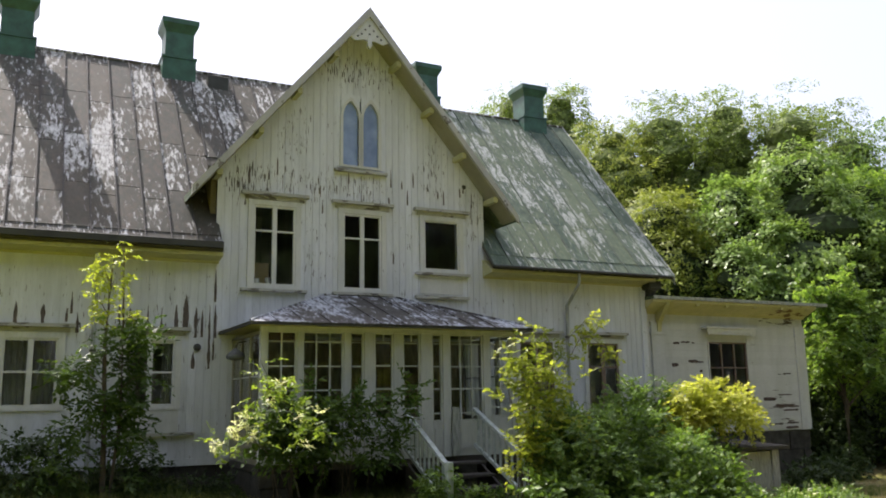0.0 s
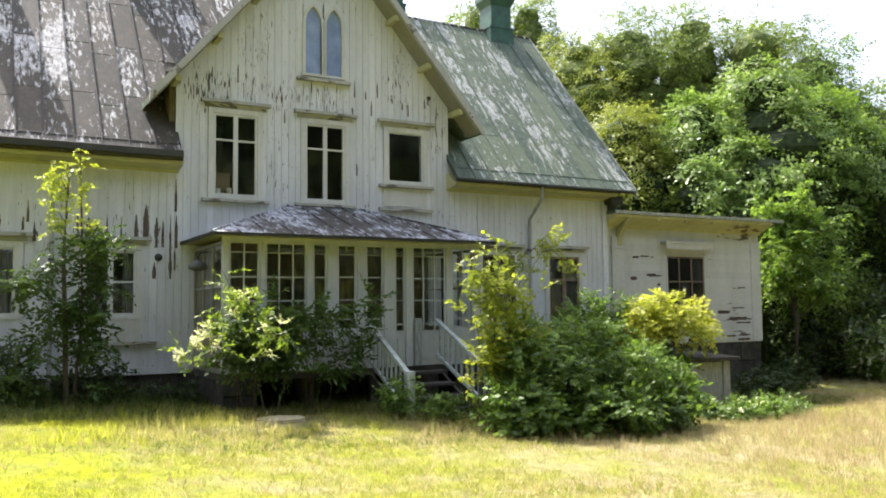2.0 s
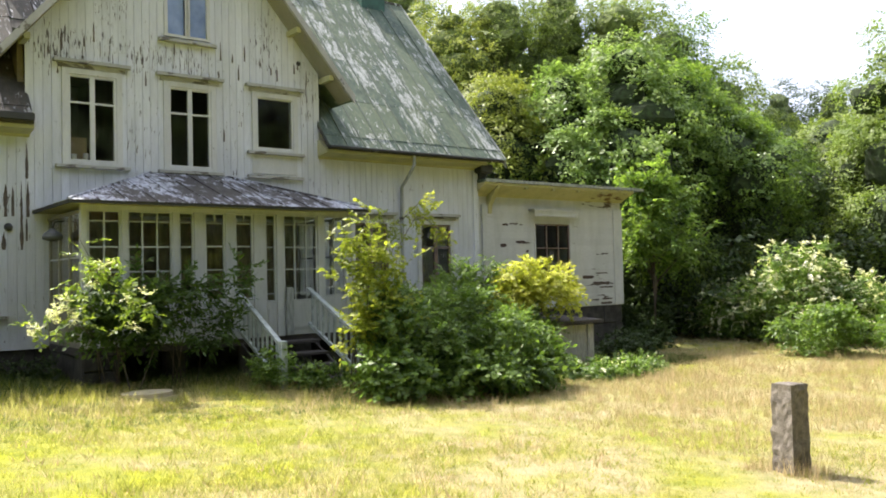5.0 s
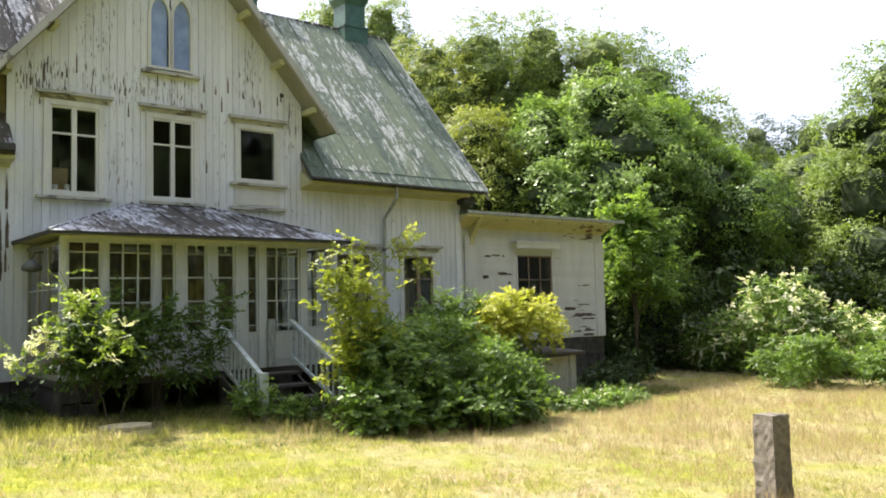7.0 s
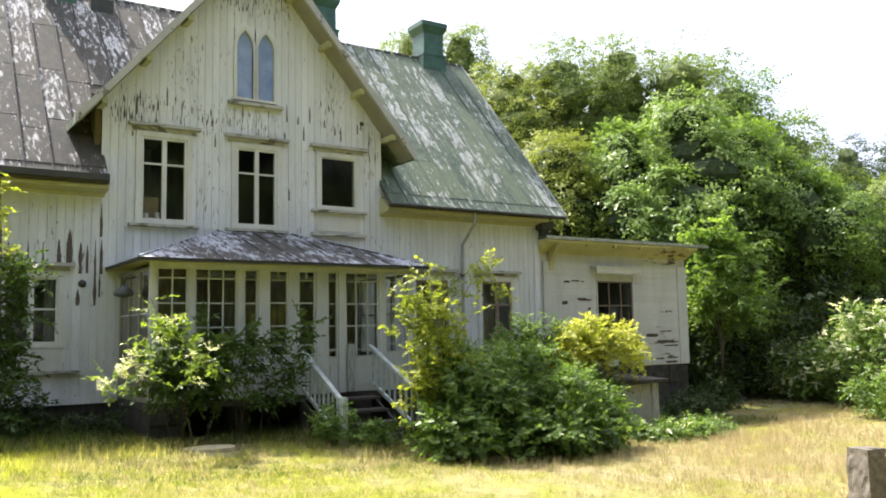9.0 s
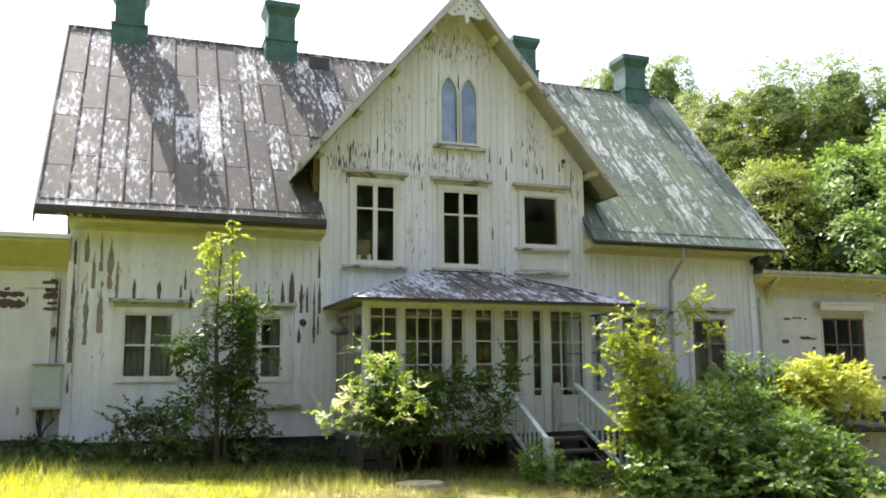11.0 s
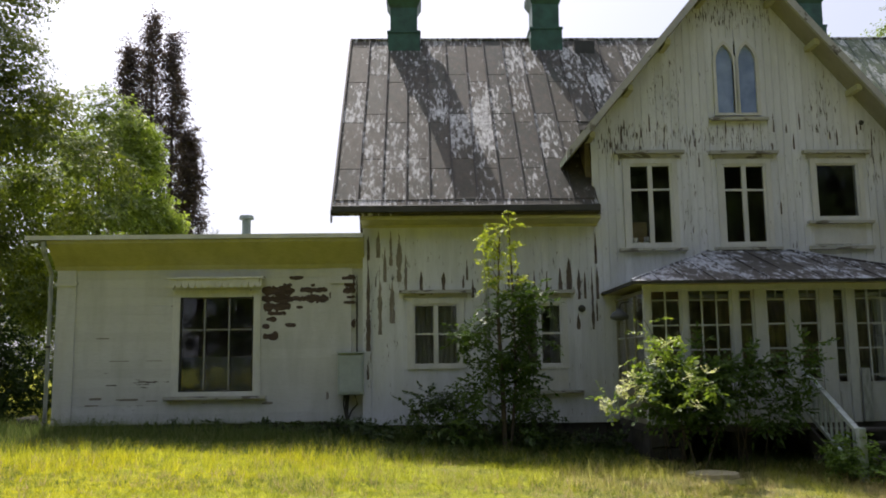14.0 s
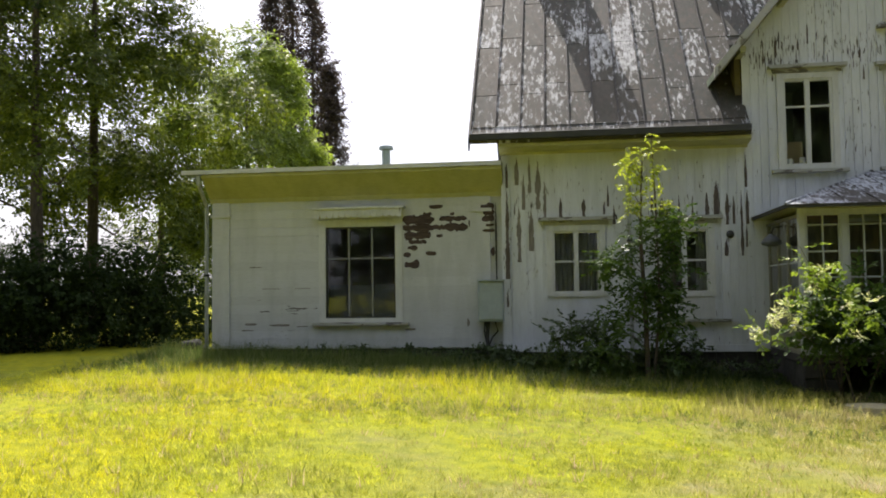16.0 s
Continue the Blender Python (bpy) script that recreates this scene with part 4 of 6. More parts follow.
# ---- steps ----
steps = thing("veranda_steps", "worn wooden steps with two slanting grey rails", "steps")
SX0, SX1 = 0.10, 1.40
for k in range(4):
    z = VFLOOR - 0.03 - 0.185 * (k + 1) + 0.14
    y1 = VY - 0.06 - 0.32 * k
    part("tread", boxed(SX0, SX1, y1 - 0.34, y1, z - 0.05, z, 0.008), old_wood, steps)
for x in (SX0 - 0.05, SX1 + 0.002):
    part("stringer", prismed([(VY - 0.06, 0.55), (VY - 1.5, -0.15), (VY - 1.5, -0.35), (VY - 0.06, 0.1)], "x", x, x + 0.045), old_wood, steps)


def railing(x0, x1):
    y0, z0, y1, z1 = VY - 0.1, 1.40, -3.58, 0.58
    bm = bmesh.new()
    for dz, h in ((0, 0.05), (-0.62, 0.06)):
        w = 0.04 if dz == 0 else 0.025
        lo = [bm.verts.new((x1 + a, y1, z1 + dz + b)) for a, b in ((-w, 0), (w, 0), (w, h), (-w, h))]
        hi = [bm.verts.new((x0 + a, y0, z0 + dz + b)) for a, b in ((-w, 0), (w, 0), (w, h), (-w, h))]
        bm.faces.new(lo)
        bm.faces.new(hi[::-1])
        for i in range(4):
            bm.faces.new((lo[i], hi[i], hi[(i + 1) % 4], lo[(i + 1) % 4]))
    bmesh.ops.recalc_face_normals(bm, faces=bm.faces[:])
    r = part("railing", bm, rail_paint, steps, "grey-painted slanting rail")
    for k in range(9):
        t = (k + 0.6) / 9.4
        x, y, z = x0 + (x1 - x0) * t, y0 + (y1 - y0) * t, z0 + (z1 - z0) * t
        part("baluster", boxed(x - 0.016, x + 0.016, y - 0.016, y + 0.016, z - 0.6, z + 0.005), rail_paint, r)
    g = ground_z(x1, y1)
    bm = boxed(x1 - 0.055, x1 + 0.055, y1 - 0.12, y1 - 0.01, g - 0.1, z1 + 0.08, 0.012)
    part("newel", bm, rail_paint, r, "grey newel post")


railing(0.0, 0.04)
railing(1.36, 1.52)

# ---- small things on the house ----
meter = thing("meter_cabinet", "grey steel meter cabinet fixed to the wall", "cabinet")
part("body", boxed(-7.52, -7.06, -0.16, 0.068, 1.09, 1.82, 0.012), box_grey, meter)
part("door", boxed(-7.49, -7.09, -0.175, -0.162, 1.13, 1.79, 0.006), box_grey, meter)
part("cap", boxed(-7.54, -7.04, -0.2, 0.068, 1.822, 1.845), box_grey, meter)
part("cable_pipe", tubed([(-7.36, -0.04, 1.085), (-7.37, -0.03, 0.8), (-7.34, -0.03, 0.3)], [0.05, 0.035, 0.03]), gutter_dark, meter, "dark cable pipe")

for dx, dz in ((-0.07, 0.0), (0.12, 0.06)):
    part("cable", tubed([(-7.34 + dx, -0.08, 1.09), (-7.33 + dx * 1.3, -0.07, 0.92), (-7.35 + dx * 0.6, -0.05, 0.75 + dz), (-7.36, -0.04, 0.62)], [0.016] * 4, 6), gutter_dark, meter, "black cable loop")


def downpipe(path, label):
    ob = thing("downpipe", label, "downpipe")
    part("pipe", tubed(path, [0.038] * len(path)), pipe_grey, ob)
    for p in path[-2:]:
        part("bracket", tubed([(p[0], p[1], p[2] - 0.02), (p[0], p[1], p[2] + 0.02)], [0.055, 0.055]), gutter_dark, ob)
    return ob


downpipe([(4.93, -0.46, 4.26), (4.92, -0.45, 4.02), (4.83, -0.09, 3.58), (4.82, -0.08, 2.9), (4.82, -0.08, -0.2)], "painted downpipe with an elbow below the eaves")
downpipe([(-4.85, -0.47, 4.10), (-4.85, -0.45, 3.98), (-4.82, -0.09, 3.62), (-4.82, -0.09, 2.5), (-4.82, -0.09, 0.3)], "painted downpipe behind the young tree")
downpipe([(-12.72, -0.36, 3.86), (-12.72, -0.34, 3.7), (-12.68, -0.05, 3.3), (-12.68, -0.05, 2.0), (-12.68, -0.05, 0.5)], "thin downpipe at the wing's corner")
hopper = thing("gutter_hopper", "dark mossy rainwater box at the corner of the eaves", "gutter")
part("box", boxed(6.98, 7.34, -0.34, 0.1, 4.02, 4.22, 0.03), gutter_dark, hopper)
part("outlet", tubed([(7.16, -0.14, 4.03), (7.14, -0.10, 3.86), (7.12, -0.02, 3.72)], [0.13, 0.09, 0.05], 10), gutter_dark, hopper)
porch_lamp = thing("porch_lamp", "dusty glass globe lamp on a wall bracket", "lamp")
part("bracket", tubed([(-2.485, -1.1, 2.62), (-2.62, -1.1, 2.60), (-2.66, -1.1, 2.50)], [0.015, 0.012, 0.012], 6), gutter_dark, porch_lamp)
part("shade", tubed([(-2.66, -1.1, 2.50), (-2.66, -1.1, 2.47), (-2.66, -1.1, 2.42), (-2.66, -1.1, 2.37), (-2.66, -1.1, 2.33), (-2.66, -1.1, 2.30)], [0.03, 0.06, 0.13, 0.16, 0.15, 0.06], 16), dim_board, porch_lamp, "dusty frosted glass shade")
lamp_ob = thing("wall_bell", "dark round bell fixed on the boards", "bell")
part("bell", tubed([(-3.09, -0.018, 2.58), (-3.09, -0.055, 2.58), (-3.09, -0.08, 2.58)], [0.07, 0.06, 0.025], 12), gutter_dark, lamp_ob)
flue = thing("roof_flue", "short grey flue pipe on the wing's roof", "flue")
part("pipe", tubed([(-9.62, 2.0, 3.9), (-9.62, 2.0, 4.62)], [0.09, 0.09], 12), box_grey, flue)
part("cap", tubed([(-9.62, 2.0, 4.63), (-9.62, 2.0, 4.70)], [0.16, 0.14], 12), box_grey, flue)

hatch = thing("cellar_entrance", "grey wooden cellar entrance with a sloping plank lid", "cellar door")
cx0, cx1, cy0, cy1 = 7.05, 8.15, -2.6, -0.2
gz = ground_z(7.6, -2.6)
part("front_door", boxed(cx0 + 0.06, cx1 - 0.06, cy0 + 0.01, cy0 + 0.05, gz - 0.1, 0.46), cellar_wood, hatch)
for x in (cx0, cx1 - 0.2):
    part("post", boxed(x, x + 0.2, cy0 - 0.03, cy0 + 0.1, gz - 0.1, 0.48, 0.01), cellar_wood, hatch)
part("side_wall", boxed(cx0 + 0.01, cx0 + 0.06, cy0 + 0.105, cy1, gz - 0.1, 0.46), cellar_wood, hatch)
part("side_wall", boxed(cx1 - 0.06, cx1 - 0.01, cy0 + 0.105, cy1, gz - 0.1, 0.46), cellar_wood, hatch)
part("lid", prismed([(cy0 - 0.15, 0.50), (cy1 + 0.15, 0.66), (cy1 + 0.15, 0.72), (cy0 - 0.15, 0.56)], "x", cx0 - 0.12, cx1 + 0.18), old_wood, hatch, "dark plank lid")

roof_weed = thing("roof_weed", "dry grey weed growing on the wing's roof edge", "weed")
for k in range(7):
    a = k * 0.9
    part("stalk", tubed([(-9.95, 0.6, 3.95), (-9.95 + 0.05 * math.cos(a), 0.6 + 0.04 * math.sin(a), 4.12), (-9.95 + 0.14 * math.cos(a), 0.6 + 0.1 * math.sin(a), 4.2 + 0.03 * (k % 3))], [0.006, 0.005, 0.003], 5), dry_stalk, roof_weed)

# ---- loose stones on the lawn ----
stone_pile = thing("stone_pile", "low pile of dark loose stones at the wing's corner", "stones")
pile_rng = random.Random(17)
for k in range(9):
    bm = bmesh.new()
    r = pile_rng.uniform(0.09, 0.17)
    c = Vector((-12.75 + pile_rng.uniform(-0.2, 0.25), -0.35 + pile_rng.uniform(-0.15, 0.15), ground_z(-12.7, -0.3) + 0.05 + 0.11 * (k // 4)))
    bmesh.ops.create_icosphere(bm, subdivisions=2, radius=r, matrix=Matrix.Translation(c) @ Matrix.Diagonal((1.3, 0.9, 0.6, 1)))
    for v in bm.verts:
        v.co += (v.co - c) * 0.5 * noise.noise(v.co * 6)
    part("stone", bm, stone_grey, stone_pile)



def stone_post(x, y, w, h):
    bm = bmesh.new()
    n, m = 16, 6
    side = [(-1 + 2 * k / m, -1) for k in range(m)] + [(1, -1 + 2 * k / m) for k in range(m)] + [(1 - 2 * k / m, 1) for k in range(m)] + [(-1, 1 - 2 * k / m) for k in range(m)]
    rings = []
    for i in range(n + 1):
        z = h * i / n
        s = w / 2 * (1.06 - 0.06 * i / n)
        loop = []
        for a, b in side:
            p = Vector((a * 1.6, b * 1.6, i * 0.55))
            q = 0.012 * noise.noise(p) + 0.013 * noise.noise(p * 3.1)
            loop.append(bm.verts.new((x + a * (s + q), y + b * (s + q), z + 0.01 * noise.noise(p * 1.7) * (i == n))))
        rings.append(loop)
    for r, s in zip(rings, rings[1:]):
        for k in range(4 * m):
            bm.faces.new((r[k], r[(k + 1) % (4 * m)], s[(k + 1) % (4 * m)], s[k]))
    bm.faces.new(rings[-1])
    bm.faces.new(rings[0][::-1])
    bmesh.ops.rotate(bm, verts=bm.verts[:], cent=(x, y, 0), matrix=Matrix.Rotation(radians(-10), 3, "Z"))
    bmesh.ops.translate(bm, verts=bm.verts[:], vec=(0, 0, ground_z(x, y) - 0.06))
    ob = new("stone_post", mesh_of("stone_post", bm))
    ob.data.materials.append(granite)
    return tagged(ob, "rough-hewn square granite post standing in the lawn", "stone post")


stone_post(1.13, -11.37, 0.218, 0.86)


def flat_stone(x, y):
    bm = bmesh.new()
    n = 14
    top = [bm.verts.new((x + 0.36 * math.cos(a) * (1 + 0.12 * noise.noise(Vector((math.cos(a) * 2, math.sin(a) * 2, 3)))), y + 0.3 * math.sin(a), 0.015)) for a in (i * math.tau / n for i in range(n))]
    bot = [bm.verts.new((v.co.x * 1.0, v.co.y, -0.12)) for v in top]
    c = bm.verts.new((x, y, 0.045))
    for i in range(n):
        bm.faces.new((top[i], top[(i + 1) % n], c))
        bm.faces.new((bot[i], bot[(i + 1) % n], top[(i + 1) % n], top[i]))
    bmesh.ops.recalc_face_normals(bm, faces=bm.faces[:])
    bmesh.ops.translate(bm, verts=bm.verts[:], vec=(0, 0, ground_z(x, y) + 0.03))
    ob = new("flat_stone", mesh_of("flat_stone", bm))
    ob.data.materials.append(pale_stone)
    return tagged(ob, "pale round flat stone lying in the grass", "stone")


flat_stone(-1.96, -3.38)


# ---- plants ----
def loose_triangles(name, verts):
    me = bpy.data.meshes.new(name)
    n = len(verts) // 3
    me.vertices.add(n * 3)
    me.vertices.foreach_set("co", verts.ravel())
    me.loops.add(n * 3)
    me.loops.foreach_set("vertex_index", np.arange(n * 3))
    me.polygons.add(n)
    me.polygons.foreach_set("loop_start", np.arange(0, n * 3, 3))
    me.polygons.foreach_set("loop_total", np.full(n, 3))
    me.update()
    me.validate()
    return me


def leaves(name, centres, radii, count, size, seed, flat=0.35, droop=0.2, bias=0.6, simple=False, shell=0.0, slim=0.32, facing=None):
    """Small folded leaves round many clump centres, as one mesh. shell: how far they keep to the clumps' outer and upper skin; facing: the way each clump looks."""
    rng = np.random.default_rng(seed)
    centres, radii = np.array(centres, float), np.array(radii, float)
    if radii.ndim == 1:
        radii = np.repeat(radii[:, None], 3, 1)
    vol = radii.prod(1) ** (2 / 3)
    per = 11
    twigs = max(1, count // per)
    count = twigs * per
    pick = rng.choice(len(centres), twigs, p=vol / vol.sum())
    u = rng.normal(size=(twigs, 3))
    u /= np.linalg.norm(u, axis=1)[:, None]
    if facing is not None:
        facing = np.array(facing, float)
        u += facing[pick] * 0.7
    if shell:
        u[:, 2] += 0.35 * shell
        u /= np.linalg.norm(u, axis=1)[:, None]
        start = centres[pick] + u * rng.uniform(0.62, 1.05, (twigs, 1)) * radii[pick]
    else:
        start = centres[pick] + (u * 0.45 * rng.random((twigs, 1)) + np.clip(rng.normal(size=(twigs, 3)), -1.6, 1.6) * 0.33) * radii[pick]
    way = u * 0.8 + rng.normal(size=(twigs, 3)) * 0.45 + np.array([0, 0, 0.15])
    way /= np.linalg.norm(way, axis=1)[:, None]
    length = size * rng.uniform(2.2, 4.2, twigs)
    along = (np.arange(per) + 0.4) / per
    side = np.cross(way, np.array([0, 0, 1.0])) + 1e-6
    side /= np.linalg.norm(side, axis=1)[:, None]
    pos = start[:, None] + way[:, None] * (along[None, :, None] * length[:, None, None])
    pos[..., 2] -= (along ** 2)[None] * length[:, None] * droop * 1.6
    flip = np.where(np.arange(per) % 2 == 0, 1.0, -1.0)
    out = side[:, None] * flip[None, :, None] * 0.9 + way[:, None] * 0.6 + rng.normal(size=(twigs, per, 3)) * 0.28
    out[:, -1] = way
    if facing is not None:
        u = u * 0.5 + facing[pick] * 1.1
    u = np.repeat(u, per, 0)
    pos, tan = pos.reshape(-1, 3), out.reshape(-1, 3)
    tan[:, 2] -= droop
    tan /= np.linalg.norm(tan, axis=1)[:, None]
    nor = u * (bias + 0.9 * shell) + rng.normal(size=(count, 3)) * 0.42 + np.array([0, 0, flat + 0.35])
    nor -= tan * (nor * tan).sum(1)[:, None]
    nor /= np.linalg.norm(nor, axis=1)[:, None]
    bit = np.cross(nor, tan)
    s = size * rng.uniform(0.6, 1.3, count)[:, None]
    a = pos
    b = pos + tan * s * 0.45 + bit * s * slim + nor * s * 0.06
    c = pos + tan * s * 1.0 - nor * s * 0.10
    e = pos + tan * s * 0.45 - bit * s * slim + nor * s * 0.06
    if simple:
        return loose_triangles(name, np.stack([b - nor * s * 0.1, c, e], 1).reshape(-1, 3))
    verts = np.stack([a, b, c, e], 1).reshape(-1, 3)
    me = bpy.data.meshes.new(name)
    me.vertices.add(len(verts))
    me.vertices.foreach_set("co", verts.ravel())
    idx = np.arange(count * 4).reshape(-1, 4)
    tri = np.concatenate([idx[:, [0, 1, 2]], idx[:, [0, 2, 3]]], 1).reshape(-1)
    me.loops.add(len(tri))
    me.loops.foreach_set("vertex_index", tri)
    me.polygons.add(count * 2)
    me.polygons.foreach_set("loop_start", np.arange(0, count * 6, 3))
    me.polygons.foreach_set("loop_total", np.full(count * 2, 3))
    me.update()
    me.validate()
    return me


def leaf_part(name, me, mat, parent, label=""):
    ob = new(name, me)
    me.materials.append(mat)
    ob.parent = parent
    if label:
        tagged(ob, label=label)
    if name == "top_growth":
        tagged(ob, label=label, kind="stuff")
    return ob


def tree(name, label, x, y, h, w, base, count, size, mat, seed, clumps=34, trunk=None, category="tree", group="", lean=0.0, top=0.5, fill=1.0, simple=False, core=0.0):
    """A tapered trunk with limbs and a crown of leafy clumps. base: where the crown begins; w: its width; core: size of
    the solid lump closing each bough's gaps, dark for shade in near trees.
    """
    rng = np.random.default_rng(seed)
    g = ground_z(x, y)
    ob = thing(name, label, category, group=group)
    r0 = trunk or h * 0.018
    bend = rng.normal(size=2) * h * 0.02
    spine = [(x + bend[0] * t + lean * t * h, y + bend[1] * t, g - 0.2 + (h * 0.88) * t) for t in (0, 0.12, 0.3, 0.5, 0.7, 1.0)]
    bm = bmesh.new()
    tube(bm, spine, [r0 * 1.25, r0, r0 * 0.85, r0 * 0.62, r0 * 0.4, r0 * 0.08], 9)
    cs, rs, ways = [], [], []
    inner = bmesh.new()
    lobes = max(9, clumps // 7)
    for i in range(lobes):
        t = (i + 0.5) / lobes
        zz = base + (h - base) * (t ** 0.8)
        f = (zz - base) / (h - base)
        prof = math.sin(math.pi * min(1.0, 0.16 + 0.84 * f) ** (0.5 + top)) ** 0.75
        ang = i * 2.39996 + rng.normal() * 0.4
        big = w * rng.uniform(0.13, 0.22) * fill * math.sqrt(18 / lobes)
        rad = max(0.0, w / 2 * prof * math.sqrt(rng.uniform(0.45, 1.0)) - big * 0.75)
        c = np.array((x + lean * f * h + rad * math.cos(ang), y + rad * math.sin(ang), g + zz - big * 0.9))
        s = max(0.12, min(0.85, (zz * 0.72) / (h * 0.88)))
        st = np.array(spine[0]) + (np.array(spine[-1]) - np.array(spine[0])) * s
        md = (st + c) / 2 + np.array((0, 0, -0.03 * h))
        tube(bm, [tuple(st), tuple(md), tuple(c)], [r0 * 0.34 * (1.1 - s), r0 * 0.2 * (1.1 - s), r0 * 0.04], 5)
        out = np.array((math.cos(ang), math.sin(ang), 0.0)) * min(1.0, rad / (0.25 * w + 1e-6)) * 0.55
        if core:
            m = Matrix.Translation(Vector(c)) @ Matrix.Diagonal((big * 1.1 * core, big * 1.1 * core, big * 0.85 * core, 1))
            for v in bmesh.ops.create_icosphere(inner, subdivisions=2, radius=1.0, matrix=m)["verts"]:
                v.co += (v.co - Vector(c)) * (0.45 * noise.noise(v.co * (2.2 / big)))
        for j in range(clumps // lobes + 2):
            u = rng.normal(size=3)
            u = u / np.linalg.norm(u) * 0.95 + out + np.array((0, 0, 0.55))
            u /= np.linalg.norm(u)
            k = big * rng.uniform(0.22, 0.44)
            cs.append(c + u * np.array((1.15, 1.15, 0.85)) * big * rng.uniform(0.75, 1.12))
            rs.append((k * 1.25, k * 1.25, k * 0.75))
            ways.append(u)
    part("trunk", bm, bark, ob)
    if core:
        tagged(part("inner_crown", inner, leaf_far_inner if core < 0.6 else leaf_gap_shade, ob, "solid core closing the crown's gaps, shade coloured in on nearer trees"), kind="stuff")
    else:
        inner.free()
    leaf_part("crown", leaves("crown", cs, rs, count, size, seed + 1, simple=simple, shell=0.6, droop=0.35, facing=ways), mat, ob)
    return ob


def shrub(name, label, blobs, count, size, mat, seed, stems=9, category="shrub", extra=(), sprays=40, lump=(0.10, 0.32), simple=False):
    """A shrub of many clumps over stems; blobs: (x, y, z, rx, ry, rz) from the ground."""
    rng = np.random.default_rng(seed)
    count, size, sprays = int(count * 1.7), size * 0.76, int(sprays * 1.6)
    cs, rs = [], []
    for bx, by, bz, rx, ry, rz in blobs:
        g = ground_z(bx, by)
        for _ in range(sprays):
            u = rng.normal(size=3)
            u /= np.linalg.norm(u)
            q = rng.uniform(0.5, 1.0)
            c = np.array((bx, by, g + bz)) + u * np.array((rx, ry, rz)) * q
            if c[2] < g + 0.05:
                c[2] = g + rng.uniform(0.05, 0.3)
            cs.append(c)
            k = min(rx, ry, rz) * rng.uniform(*lump)
            rs.append((k * 1.2, k * 1.2, k * 0.8))
    ob = thing(name, label, category)
    bm = bmesh.new()
    mean = np.mean([b[:2] for b in blobs], 0)
    for i in range(stems):
        c = cs[rng.integers(len(cs))]
        s = np.array((mean[0] + rng.normal() * 0.25, mean[1] + rng.normal() * 0.25, 0))
        s = s * 0.75 + np.array((c[0], c[1], 0)) * 0.25
        s[2] = ground_z(s[0], s[1]) - 0.1
        md = (s + c) / 2 + rng.normal(size=3) * 0.08
        tube(bm, [tuple(s), tuple(md), tuple(c)], [0.012, 0.009, 0.003], 5)
    part("branchwork", bm, bark, ob)
    leaf_part("foliage", leaves("foliage", cs, rs, count, size, seed + 1, bias=0.35, simple=simple, shell=0.7), mat, ob)
    for nm, ct, sz, mt, lab, band in extra:
        sel = sorted(range(len(cs)), key=lambda i: -cs[i][2])[: max(3, int(len(cs) * band))]
        leaf_part(nm, leaves(nm, [cs[i] + np.array((0, 0, rs[i][2] * 0.5)) for i in sel], [rs[i] for i in sel], ct, sz, seed + 7, flat=1.2, shell=0.9), mt, ob, lab)
    return ob


ceramic = plain("white_glazed_ceramic", (0.78, 0.77, 0.73), 0.25, 0.0, 0.05, 5.0, relief=0.0)
for x, r, h in ((W1[0] + 0.11, 0.055, 0.09), (W1[0] + 0.32, 0.05, 0.11)):
    cup = thing("cup", "small white ceramic cup on the inner window sill", "cup", group="cups on the sill")
    part("body", tubed([(x, 0.09, W1[2]), (x, 0.09, W1[2] + 0.015), (x, 0.09, W1[2] + 0.05 + h)], [r * 0.7, r * 0.85, r], 14), ceramic, cup)
    part("handle", tubed([(x + r * 0.9, 0.09, W1[2] + 0.04), (x + r + 0.025, 0.09, W1[2] + 0.06), (x + r * 0.9, 0.09, W1[2] + 0.085)], [0.006] * 3, 6), ceramic, cup)


# Added block giving the pane its tan patch; the box itself is invented.
tan_block = thing("tan_pane_block", "tan block added behind the upper window for its pane's tan patch", "box")
part("body", boxed(-2.06, -1.74, 0.32, 0.7, 3.402, 4.22, 0.006), tan_tone, tan_block)
part("flap", prismed([(-2.06, 4.222), (-2.02, 4.222), (-1.98, 4.36), (-2.0, 4.37)], "y", 0.33, 0.69), tan_tone, tan_block)


